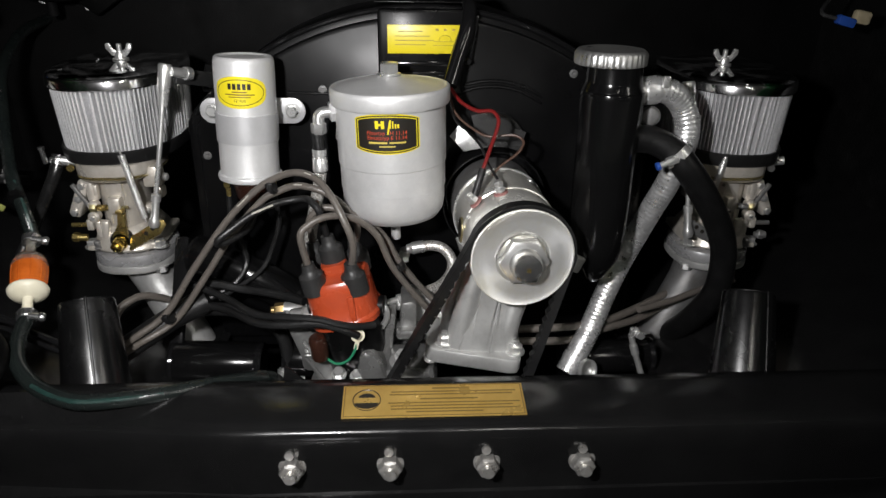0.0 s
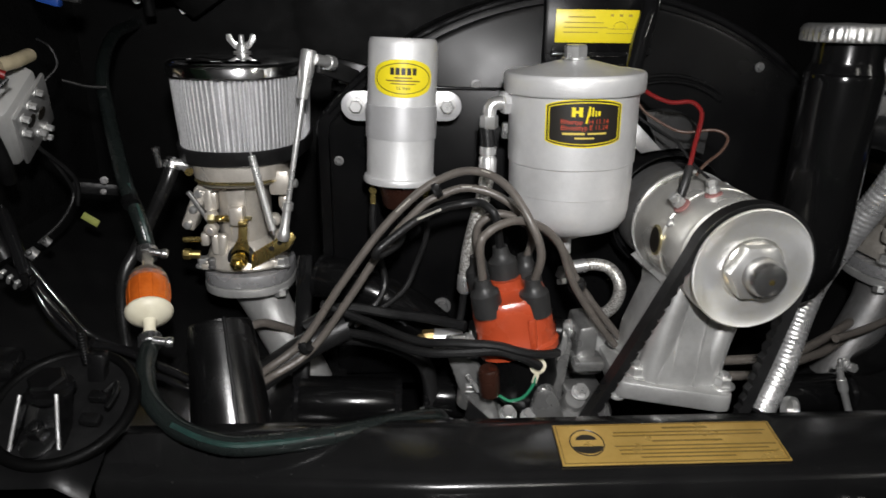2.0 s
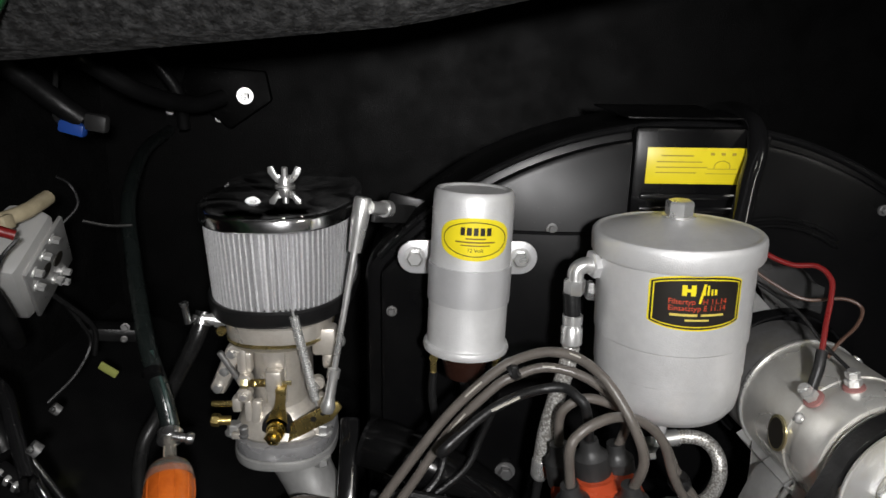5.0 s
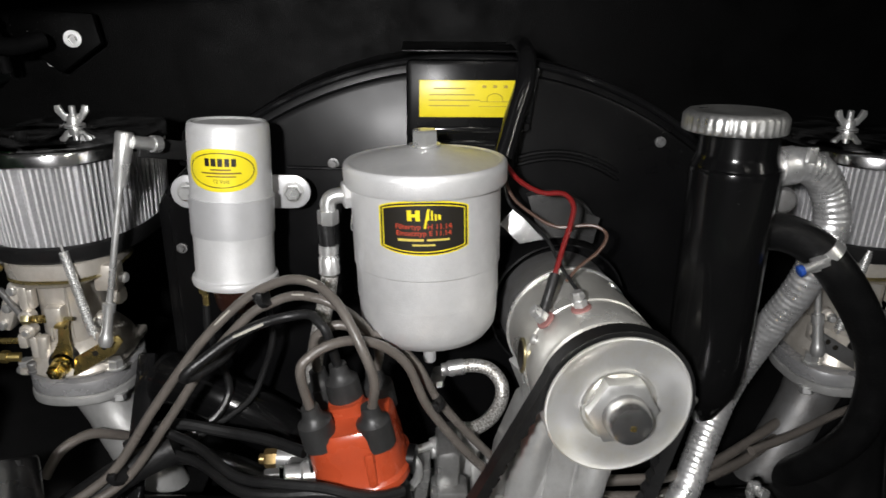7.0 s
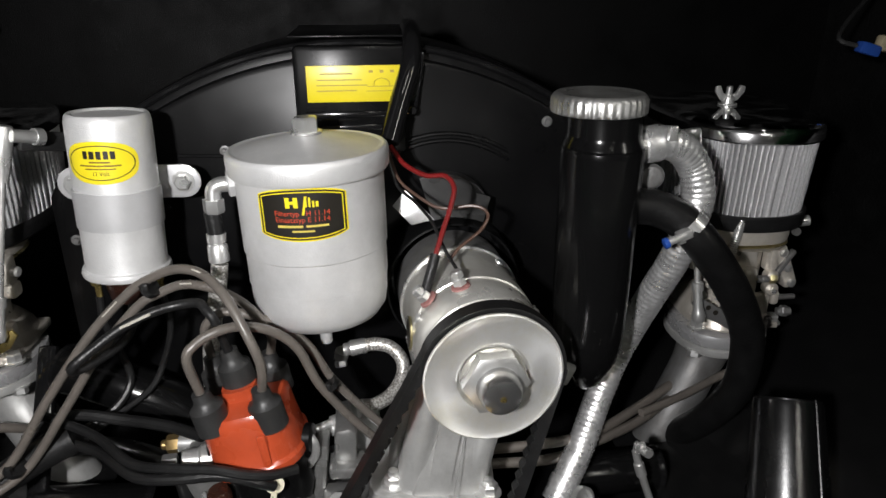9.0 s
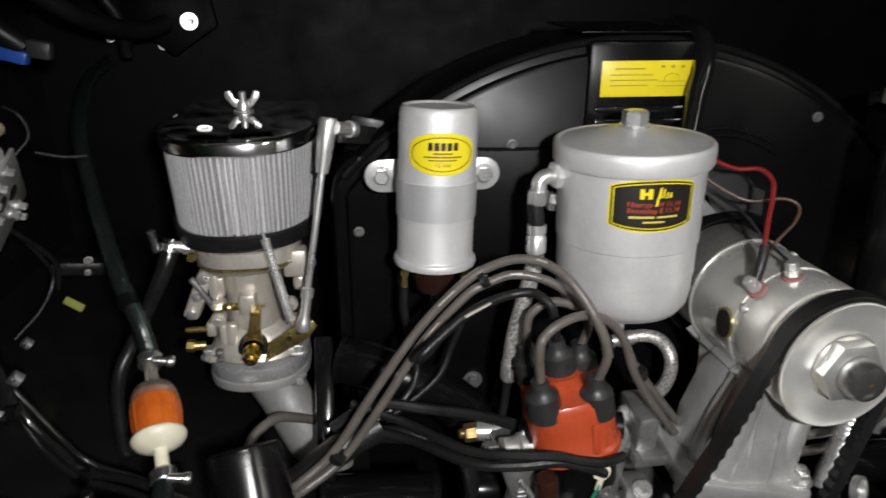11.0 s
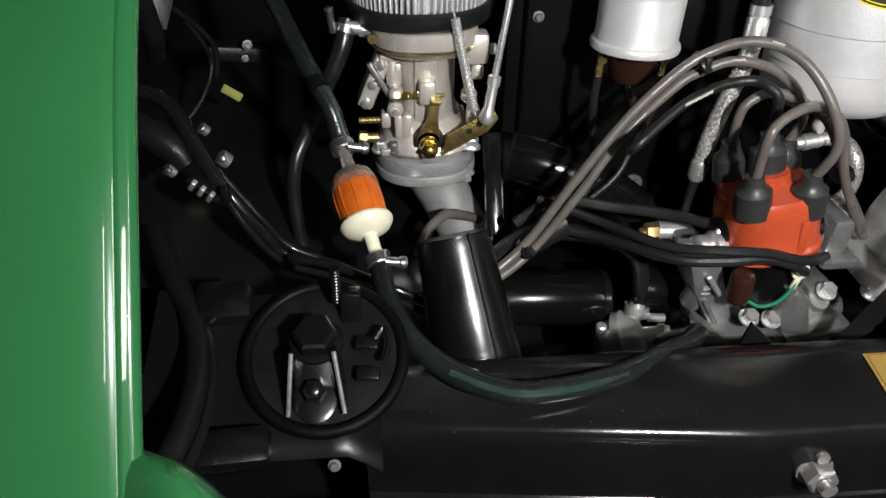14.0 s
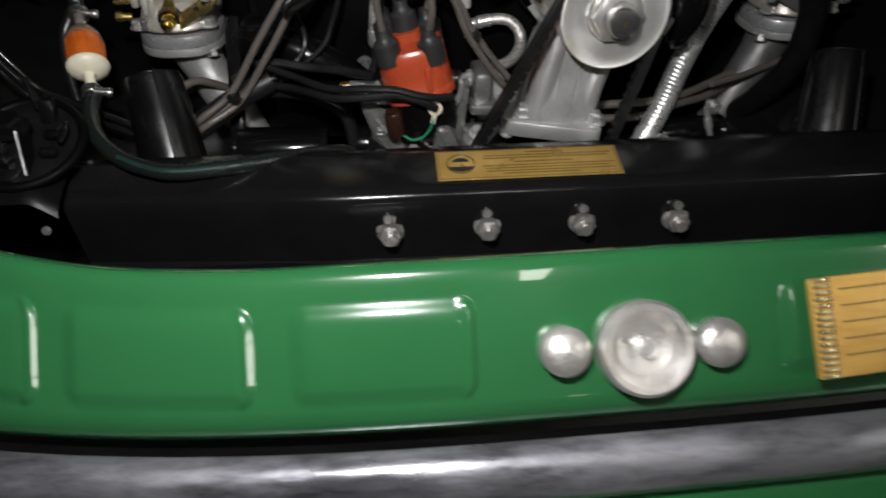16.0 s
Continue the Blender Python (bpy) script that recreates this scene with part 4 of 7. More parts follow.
LOOP = [(0.009, 0.655, 0.709), (0.024, 0.653, 0.713), (0.038, 0.650, 0.711), (0.047, 0.645, 0.701), (0.046, 0.636, 0.690), (0.036, 0.624, 0.682), (0.020, 0.612, 0.680), (0.004, 0.602, 0.680)]
part("braid", Mesh().tube(LOOP, 0.0055, 16, 10), BRAID, feed)
part("ferrule", Mesh().lathe([(0.0064, 0), (0.0066, 0.012), (0.0052, 0.014), (0.0052, 0.018)], (0.018, 0.6535, 0.712), (-1, 0.05, -0.2), 18), ZINC, feed)
part("banjo", Mesh().lathe([(0.0058, -0.004), (0.0058, 0.004)], (-0.002, 0.655, 0.704), (0.2, -0.2, 1), 16).hexagon(0.009, 0.005, (-0.003, 0.653, 0.699), (0.1, -0.4, -1)), ZINC, feed)
part("end_ferrule", Mesh().lathe([(0.0062, 0), (0.0066, 0.002), (0.0066, 0.015), (0.005, 0.016), (0.005, 0.022), (0.003, 0.023), (0.003, 0.036)], (0.010, 0.606, 0.680), (-1, -0.55, 0.0), 18), ZINC, feed)

# ---- generator, pulley, belt, stand ----
GEN, GAX = Vector((0.0975, 0.530, 0.760)), Vector((-0.058, 0.99, 0.004)).normalized()
generator = thing("generator", (0.09, 0.58, 0.71), "zinc-plated dynamo with bare steel pulley", "generator")
gbody = part("body", Mesh().lathe([(0, 0.0), (0.036, 0.0), (0.0430, 0.003), (0.0445, 0.006), (0.0445, 0.026), (0.0438, 0.0265), (0.0438, 0.034), (0.0448, 0.0345), (0.0448, 0.0865), (0.0440, 0.087)], GEN + GAX * 0.008, GAX, 64), GENSTEEL, generator)
part("end_rim", Mesh().lathe([(0.0440, 0.0), (0.0462, 0.0004), (0.0462, 0.003), (0.0445, 0.0035)], GEN + GAX * 0.0945, GAX, 64), ZINC, generator)
part("rear_housing", Mesh().lathe([(0.0445, 0.0), (0.0450, 0.001), (0.0450, 0.036), (0.03, 0.038)], GEN + GAX * 0.0985, GAX, 64), DARKSTEEL, generator, "dull dark grey rear housing")
part("pulley", Mesh().lathe([(0.010, -0.002), (0.0215, -0.0025), (0.0225, -0.0035), (0.0235, -0.0072), (0.0250, -0.0076), (0.0335, -0.0062), (0.0418, -0.0074), (0.0438, -0.0084), (0.0448, -0.0080), (0.0450, -0.0068), (0.0385, -0.0005), (0.0385, 0.0015), (0.0445, 0.0088), (0.0450, 0.0098), (0.0445, 0.0108), (0.02, 0.011)], GEN - GAX * 0.006, GAX, 72), PULLEY, generator, "bare machined steel belt pulley")
part("pulley_washer", Mesh().lathe([(0.008, 0), (0.0205, 0), (0.0205, 0.0016), (0.0185, 0.003), (0.010, 0.003)], GEN - GAX * 0.010, -GAX, 40), WASHER, generator)
nut = part("pulley_nut", Mesh().hexagon(0.0372, 0.0115, GEN - GAX * 0.0118, -GAX), ZINC, generator, "large hexagon pulley nut")
part("nut_tip", Mesh().lathe([(0.0138, 0), (0.0134, 0.008), (0.0116, 0.0125), (0.0056, 0.0145), (0.0018, 0.0142), (0.0014, 0.011), (0, 0.011)], GEN - GAX * 0.0230, -GAX, 32), NUTTIP, nut)
part("nut_centre", Mesh().lathe([(0.0022, 0), (0.0018, 0.0008), (0, 0.001)], GEN - GAX * 0.0368, -GAX, 12), BRASS, nut)
for pt, top in (((0.083, 0.5615, 0.8035), 0.0145), ((0.0615, 0.5655, 0.7935), 0.0145)):
    out = (Vector(pt) - GEN - GAX * (Vector(pt) - GEN).dot(GAX)).normalized()
    base = Vector(pt) - out * 0.003
    post = part("terminal_post", Mesh().lathe([(0.0030, 0), (0.0030, top)], base, out, 14), ZINC, generator)
    part("insulator", Mesh().lathe([(0.0066, 0.0016), (0.0064, 0.0030), (0.0046, 0.0036)], base, out, 20), REDINS, post, "faded red insulating washer")
    part("post_nut", Mesh().hexagon(0.0085, 0.0045, base + out * 0.0045, out), ZINC, post)
    part("top_nut", Mesh().hexagon(0.0075, 0.004, base + out * 0.0100, out), ZINC, post)
for ang, along in ((2.55, 0.017), (2.95, 0.060), (0.45, 0.030), (2.2, 0.075)):
    m3 = axes(GAX)
    d = (m3 @ Vector((math.cos(ang), math.sin(ang), 0))).normalized()
    part("case_screw", Mesh().lathe([(0.0036, 0), (0.0034, 0.0016), (0.002, 0.0022), (0, 0.0022)], GEN + GAX * (0.008 + along) + d * 0.0443, d, 14), ZINC, generator)

out = Vector((-1, 0, 0.04))
out = (out - GAX * out.dot(GAX)).normalized()
spot = GEN + GAX * 0.050 + out * 0.0440
name_plate = part("name_plate", Mesh().lathe([(0.0095, 0), (0.0095, 0.0012), (0.0085, 0.0016), (0, 0.0016)], spot, out, 32, 1.3), BRASSY, generator, "small oval plate with brass rim")
part("plate_field", Mesh().lathe([(0.0080, 0.0014), (0.0080, 0.0019), (0, 0.0019)], spot, out, 32, 1.3), INK, name_plate)

# belt round the pulley and down to the crankshaft
m3 = axes(GAX)
side = Vector((1, 0, 0)) - GAX * GAX.x
side.normalize()
upv = side.cross(GAX).normalized()
if upv.z < 0:
    upv = -upv
CENTRE = GEN - GAX * 0.006
low_l, low_r = Vector((-0.060, 0.502, 0.560)), Vector((0.085, 0.520, 0.545))
belt_line = [low_l, Vector((-0.0195, 0.504, 0.640)), Vector((0.0185, 0.510, 0.710))]
for k in range(0, 19):
    a = math.radians(163 - 176 * k / 18)
    belt_line.append(CENTRE + side * (0.0450 * math.cos(a)) + upv * (0.0450 * math.sin(a)))
belt_line += [Vector((0.116, 0.522, 0.655)), low_r]
belt = thing("drive_belt", (0.03, 0.515, 0.56), "black notched rubber drive belt round the generator pulley", "belt")
line = even_line(smooth_line(belt_line, 6), 0.0045)
verts, faces = [], []
for i, p in enumerate(line):
    t2 = (line[min(i + 1, len(line) - 1)] - line[max(i - 1, 0)]).normalized()
    wide = GAX - t2 * GAX.dot(t2)
    wide.normalize()
    inn = t2.cross(wide).normalized()
    if inn.dot(CENTRE - p) < 0 and p.z > 0.7:
        inn = -inn
    elif p.z <= 0.7:
        inn = inn if inn.dot(Vector((0.05, 0.52, p.z)) - p) > 0 else -inn
    deep = 0.0055 if i % 2 else 0.0035
    verts += [p - wide * 0.0056 - inn * 0.0028, p + wide * 0.0056 - inn * 0.0028, p + wide * 0.0036 + inn * deep, p - wide * 0.0036 + inn * deep]
for i in range(len(line) - 1):
    for k in range(4):
        a, b = i * 4 + k, i * 4 + (k + 1) % 4
        faces.append((a, b, b + 4, a + 4))
part("belt_loop", Mesh().add(verts, faces), RUBBER, belt, sharp=20)
for i in range(1, len(line) - 1, 2):
    a, b, c, d = (Vector(verts[i * 4 + k]) for k in range(4))
    if line[i].z < 0.735 and line[i].x < 0.06:
        mid, tall = (c + d) / 2, (c + d) / 2 - (a + b) / 2
        part("belt_tooth", Mesh().box((0.0022, 0.0070, 0.0024), Matrix.Translation(mid) @ axes(tall)), RUBBER, belt)

stand = thing("generator_stand", (0.065, 0.56, 0.64), "cast aluminium stand bolted under the generator", "generator stand")
rows = []
for z, x0, x1, y0, y1 in ((0.652, 0.040, 0.097, 0.533, 0.604), (0.668, 0.045, 0.098, 0.535, 0.606), (0.690, 0.051, 0.103, 0.541, 0.612), (0.712, 0.057, 0.113, 0.546, 0.622), (0.730, 0.060, 0.124, 0.548, 0.630)):
    c = 0.006
    rows.append([(x0 + c, y0, z), (x1 - c, y0, z), (x1, y0 + c, z), (x1, y1 - c, z), (x1 - c, y1, z), (x0 + c, y1, z), (x0, y1 - c, z), (x0, y0 + c, z), (x0 + c, y0, z)])
part("column", Mesh().sheet(rows), CAST, stand)
part("left_shoulder", Mesh().tube([(0.0475, 0.5475, 0.655), (0.0540, 0.5500, 0.690), (0.0660, 0.5540, 0.735)], lambda q: 0.0125 - 0.0015 * q, 20), CAST, stand)
part("right_shoulder", Mesh().tube([(0.0900, 0.5440, 0.655), (0.0975, 0.5480, 0.690), (0.1130, 0.5540, 0.730)], lambda q: 0.0105 - 0.0010 * q, 20), CAST, stand)
part("front_panel", Mesh().add([(0.0560, 0.5330, 0.654), (0.0715, 0.5320, 0.654), (0.0860, 0.5430, 0.728), (0.0700, 0.5440, 0.728), (0.0560, 0.5480, 0.654), (0.0715, 0.5480, 0.654), (0.0860, 0.5560, 0.728), (0.0700, 0.5560, 0.728)],
     [(0, 1, 2, 3), (0, 3, 7, 4), (1, 5, 6, 2), (3, 2, 6, 7), (0, 4, 5, 1)]), CAST, stand)
part("front_rib", Mesh().add([(0.0735, 0.5400, 0.654), (0.0795, 0.5400, 0.654), (0.0870, 0.5480, 0.716), (0.0862, 0.5480, 0.716), (0.0750, 0.5300, 0.654), (0.0785, 0.5300, 0.654), (0.0867, 0.5440, 0.714)],
     [(4, 5, 6), (0, 4, 6, 3), (1, 2, 6, 5), (0, 1, 5, 4)]), CAST, stand)
part("web", Mesh().prism([(0.066, 0.738), (0.050, 0.724), (0.043, 0.704), (0.036, 0.684), (0.032, 0.655), (0.055, 0.650)], 0.042, Matrix.Translation((0, 0.600, 0)) @ UP, 0.005), CAST, stand)
part("web_edge", Mesh().tube([(0.055, 0.560, 0.730), (0.045, 0.560, 0.707), (0.038, 0.560, 0.684), (0.034, 0.560, 0.655)], 0.0045, 12), CAST, stand)
part("base_flange", Mesh().prism([(0.0165, 0.548), (0.0195, 0.5385), (0.0260, 0.5350), (0.0930, 0.5195), (0.1010, 0.5205), (0.1040, 0.5270), (0.112, 0.605), (0.020, 0.615)], 0.0150, Matrix.Translation((0, 0, 0.6460)) @ pose(0, 0, 0, 0, 3, 0), 0.0022), CAST, stand)
cradle = Mesh()
for t0, t1 in ((0.030, 0.092),):
    out = []
    for k in range(21):
        a = math.radians(214 + 118 * k / 20)
        c, s = side * math.cos(a) + upv * math.sin(a), 0
        o0, o1 = GEN + GAX * (0.008 + t0), GEN + GAX * (0.008 + t1)
        out.append([o0 + c * 0.0452, o0 + c * 0.0510, o1 + c * 0.0510, o1 + c * 0.0452])
    cradle.sheet(out)
part("cradle", cradle, CAST, stand)
for bx, by, bz, big in ((0.0345, 0.5460, 0.6600, 1), (0.1000, 0.5340, 0.6562, 1.05), (0.034, 0.598, 0.656, 1), (0.100, 0.598, 0.652, 0.9)):
    part("stand_nut", Mesh().hexagon(0.011 * big, 0.007 * big, (bx, by, bz), (0, 0, 1), 0.0088 * big).lathe([(0.0034, 0.006), (0.0034, 0.012), (0.002, 0.0126)], (bx, by, bz), (0, 0, 1), 12), ZINC, stand)
part("tension_arm", Mesh().box((0.030, 0.006, 0.016), Matrix.Translation((0.146, 0.552, 0.742)) @ pose(0, 0, 0, 0, 25, 0), 0.002), CAST, stand)

# cables to the generator
single("red_cable", Mesh().tube([(0.043, 0.648, 0.878), (0.052, 0.634, 0.868), (0.066, 0.622, 0.8625), (0.079, 0.613, 0.864), (0.084, 0.604, 0.858), (0.081, 0.596, 0.848), (0.075, 0.587, 0.835), (0.069, 0.577, 0.822), (0.0645, 0.572, 0.812)], 0.0018, 12), RED, "red insulated generator cable", "cable", "generator cables")
single("cable_boot", Mesh().tube([(0.068, 0.575, 0.821), (0.0645, 0.570, 0.811), (0.0605, 0.567, 0.7985)], 0.0034, 12), RUBBER, "black sleeve over the cable terminal", "sleeve")
single("brown_cable", Mesh().tube([(0.041, 0.648, 0.876), (0.048, 0.637, 0.856), (0.063, 0.624, 0.845), (0.077, 0.615, 0.840), (0.099, 0.610, 0.8425), (0.108, 0.604, 0.838), (0.102, 0.597, 0.829), (0.086, 0.588, 0.820), (0.078, 0.584, 0.812)], 0.0012, 8), BROWN, "thin brown generator cable", "cable", "generator cables")
single("black_cable", Mesh().tube([(0.040, 0.650, 0.872), (0.047, 0.642, 0.850), (0.060, 0.628, 0.840), (0.069, 0.606, 0.833), (0.075, 0.586, 0.821), (0.082, 0.566, 0.812)], 0.0012, 8), RUBBER, "thin black generator cable", "cable", "generator cables")

# ---- distributor ----
CAP, CAX = Vector((-0.0575, 0.572, 0.6805)), Vector((-0.20, 0.0, 1.0)).normalized()
distributor = thing("distributor", (-0.05, 0.57, 0.60), "distributor with orange-red plastic cap and grey rubber boots", "distributor")
cap = part("cap", Mesh().lathe([(0.0312, -0.002), (0.0335, -0.001), (0.0337, 0.004), (0.0318, 0.0065), (0.0310, 0.022), (0.0302, 0.034), (0.0295, 0.040), (0.0272, 0.0435), (0.016, 0.045), (0.0128, 0.047), (0.0115, 0.054), (0.0, 0.055)], CAP, CAX, 64, 1.0, 2.9), ORANGE, distributor, "orange-red distributor cap")
part("locating_lug", Mesh().box((0.007, 0.006, 0.030), Matrix.Translation(CAP + CAX * 0.017 + Vector((0.011, -0.0298, 0))) @ pose(0, 0, 0, 0, -7, 0), 0.003), ORANGE, cap)
M_C = Matrix.Translation(CAP) @ axes(CAX)
BOOTS = []
for bx, by, bh in ((-0.0190, -0.0185, 0.042), (0.0180, -0.0185, 0.042), (-0.0180, 0.0190, 0.047), (0.0195, 0.0195, 0.047), (0.0, 0.004, 0.060)):
    base = CAP + CAX * bh + Vector((bx, by, 0))
    lean = (CAX + Vector((bx, by, 0)) * 1.5).normalized() if bx else CAX
    BOOTS.append((base, lean))
    part("tower", Mesh().lathe([(0.0105, -0.012), (0.0100, 0.004)], base, lean, 20), ORANGE, cap)
    part("boot", Mesh().lathe([(0.0108, -0.011), (0.0118, -0.0105), (0.0115, 0.003), (0.0112, 0.0075), (0.0075, 0.0105), (0.0064, 0.014), (0.0058, 0.019)], base, lean, 24), BOOT, distributor, "grey-black rubber lead boot")
part("housing", Mesh().lathe([(0.013, -0.075), (0.014, -0.060), (0.024, -0.048), (0.029, -0.036), (0.0295, -0.020), (0.0300, -0.0015)], CAP, CAX, 40), SATIN, distributor, "black distributor body")
for s in (-1, 1):
    part("spring_clip", Mesh().tube([CAP + Vector((s * 0.0335, -0.004, 0.010)), CAP + Vector((s * 0.0375, -0.006, 0.004)), CAP + Vector((s * 0.0375, -0.006, -0.006)), CAP + Vector((s * 0.0325, -0.004, -0.016))], 0.003, 8), ZINC, distributor)
    part("clip_seat", Mesh().lathe([(0.010, -0.002), (0.010, 0.003), (0.006, 0.004)], CAP + Vector((s * 0.033, -0.004, 0.008)), (s, -0.2, 0), 20), SATIN, distributor)
cond = part("condenser", Mesh().lathe([(0.0075, -0.012), (0.0080, -0.010), (0.0080, 0.010), (0.0066, 0.012), (0.0, 0.012)], (-0.082, 0.541, 0.660), (-0.1, -0.1, 1), 24), BAKELITE, distributor, "small round condenser")
part("vacuum_unit", Mesh().lathe([(0.009, 0), (0.0105, 0.002), (0.0105, 0.010), (0.0085, 0.012), (0.0085, 0.022), (0.007, 0.023)], (-0.088, 0.566, 0.678), (-1, -0.15, 0.05), 24), ZINC, distributor)
part("vacuum_nut", Mesh().hexagon(0.011, 0.010, (-0.114, 0.563, 0.679), (-1, -0.15, 0.05)), DARKSTEEL, distributor)
part("terminal_tag", Mesh().lathe([(0.0065, 0), (0.0065, 0.0012)], (-0.0455, 0.5385, 0.674), (0.1, -1, 0.2), 20).hexagon(0.006, 0.004, (-0.0455, 0.5375, 0.6745), (0.1, -1, 0.2)), CREAM, distributor, "cream terminal tag with screw")
part("earth_wire", Mesh().tube([(-0.0465, 0.537, 0.669), (-0.049, 0.536, 0.658), (-0.056, 0.536, 0.648), (-0.066, 0.537, 0.6445), (-0.074, 0.539, 0.648)], 0.0013, 8), GREENWIRE, distributor, "short green wire")
part("wire_tag", Mesh().box((0.004, 0.002, 0.010), Matrix.Translation((-0.0468, 0.5365, 0.665)) @ pose(0, 0, 0, 0, 14, 0), 0.0006), CREAM, distributor)

# ---- ignition leads ----
tops = [b + l * 0.013 for b, l in BOOTS]


def lead(points, mat, radius=0.0032, label="grey-brown rubber ignition lead"):
    ob = thing("ignition_lead", points[0], label, "cable", "ignition leads")
    part("cable", Mesh().tube(points, radius, 12, 8), mat, ob)
    if len(points) > 10 and mat == TAN:
        line = smooth_line(points, 8)
        for k in (0.34, 0.60):
            p, q = line[int(len(line) * k)], line[int(len(line) * k) + 3]
            lift = Vector((0, -radius * 0.80, radius * 0.62))
            part("printed_mark", Mesh().tube([p + lift, (p + q) / 2 + lift, q + lift], 0.0006, 6), INKGREY, ob)
    return ob


lead([tuple(tops[1]), (-0.047, 0.545, 0.762), (-0.055, 0.549, 0.785), (-0.068, 0.562, 0.805), (-0.083, 0.575, 0.8145), (-0.100, 0.583, 0.8155), (-0.118, 0.588, 0.8085), (-0.136, 0.588, 0.797), (-0.164, 0.585, 0.769), (-0.197, 0.578, 0.725), (-0.227, 0.572, 0.681), (-0.256, 0.561, 0.661), (-0.285, 0.56, 0.640)], TAN)
lead([tuple(tops[3]), (-0.046, 0.588, 0.762), (-0.058, 0.587, 0.783), (-0.078, 0.590, 0.796), (-0.100, 0.594, 0.7995), (-0.119, 0.595, 0.793), (-0.134, 0.594, 0.784), (-0.163, 0.592, 0.752), (-0.190, 0.584, 0.713), (-0.222, 0.577, 0.670), (-0.254, 0.563, 0.653), (-0.285, 0.562, 0.632)], TAN)
coil_lead = lead([tuple(tops[4]), (-0.0775, 0.5700, 0.782), (-0.083, 0.573, 0.7895), (-0.090, 0.581, 0.7915), (-0.104, 0.583, 0.7895), (-0.120, 0.578, 0.787), (-0.138, 0.572, 0.780), (-0.155, 0.564, 0.7695), (-0.166, 0.559, 0.7615), (-0.168, 0.564, 0.755), (-0.160, 0.576, 0.754), (-0.151, 0.594, 0.755), (-0.148, 0.615, 0.757), (-0.150, 0.630, 0.766), (-0.151, 0.6365, 0.778)], RUBBER, 0.0032, "black rubber coil lead with pale printing")
part("lead_print", Mesh().box((0.020, 0.0008, 0.0016), Matrix.Translation((-0.128, 0.5718, 0.7850)) @ pose(0, 0, 0, 0, -18, 18), 0), INKGREY, coil_lead)
lead([tuple(tops[0]), (-0.092, 0.546, 0.768), (-0.086, 0.549, 0.778), (-0.073, 0.553, 0.784), (-0.058, 0.560, 0.783), (-0.041, 0.566, 0.775), (-0.026, 0.571, 0.758), (-0.014, 0.573, 0.728), (0.008, 0.577, 0.694), (0.028, 0.582, 0.668)], TAN)
lead([tuple(tops[2]), (-0.090, 0.588, 0.765), (-0.085, 0.588, 0.775), (-0.072, 0.588, 0.7805), (-0.051, 0.588, 0.774), (-0.033, 0.588, 0.764), (-0.019, 0.588, 0.748), (-0.008, 0.588, 0.726), (0.012, 0.590, 0.698), (0.036, 0.594, 0.668)], TAN)
for at, ax in (((-0.122, 0.591, 0.800), (0.8, 0, 0.6)), ((-0.226, 0.574, 0.676), (0.6, 0, 0.8)), ((-0.008, 0.582, 0.722), (0.5, 0, -0.8))):
    single("cable_tie", Mesh().lathe([(0.0088, -0.002), (0.0096, -0.002), (0.0096, 0.002), (0.0088, 0.002)], at, ax, 20, 0.75).box((0.004, 0.004, 0.006), Matrix.Translation((at[0], at[1] - 0.008, at[2] + 0.003)), 0.0008), RUBBER, "black plastic tie round the ignition leads", "cable tie", "cable ties")

# black loom from the distributor to the left
for pts, r in (([(-0.0450, 0.534, 0.676), (-0.054, 0.530, 0.683), (-0.064, 0.529, 0.688), (-0.080, 0.529, 0.692), (-0.107, 0.531, 0.690), (-0.136, 0.542, 0.686), (-0.172, 0.580, 0.679), (-0.205, 0.600, 0.676)], 0.0036), ([(-0.030, 0.540, 0.684), (-0.046, 0.5305, 0.688), (-0.062, 0.528, 0.692), (-0.080, 0.5285, 0.697), (-0.107, 0.533, 0.697), (-0.138, 0.548, 0.692), (-0.175, 0.585, 0.690), (-0.215, 0.60, 0.70)], 0.0034),
               ([(-0.098, 0.575, 0.690), (-0.125, 0.590, 0.690), (-0.160, 0.602, 0.690), (-0.200, 0.606, 0.694), (-0.230, 0.600, 0.680)], 0.0042), ([(-0.1725, 0.6345, 0.776), (-0.1730, 0.6345, 0.755), (-0.168, 0.640, 0.725), (-0.164, 0.638, 0.702), (-0.175, 0.625, 0.685), (-0.21, 0.61, 0.668)], 0.003),
               ([(-0.1285, 0.6345, 0.776), (-0.1275, 0.638, 0.748), (-0.136, 0.640, 0.720), (-0.150, 0.632, 0.695), (-0.19, 0.615, 0.672)], 0.0025)):
    single("loom_wire", Mesh().tube(pts, r, 10), RUBBER, "black sleeved wiring loom beside the distributor", "cable", "loom wires")
single("loom_sleeve", Mesh().tube([(-0.195, 0.600, 0.680), (-0.225, 0.590, 0.668), (-0.250, 0.578, 0.655), (-0.275, 0.57, 0.640)], 0.0115, 14), RUBBER, "black taped wiring bundle", "cable")

# ---- oil filler ----
filler = thing("oil_filler", (0.178, 0.585, 0.70), "tall black oil filler pipe with ribbed grey cap", "oil filler")
part("pipe", Mesh().lathe([(0.005, 0.706), (0.012, 0.712), (0.0225, 0.732), (0.0252, 0.744), (0.0262, 0.762), (0.0276, 0.8840), (0.0273, 0.8880), (0.0262, 0.8915), (0.0248, 0.8945), (0.0240, 0.8980), (0.0238, 0.918), (0, 0.918)], (0.1795, 0.5835, 0), (0.0, 0.0, 1), 64), FILLERBLACK, filler)
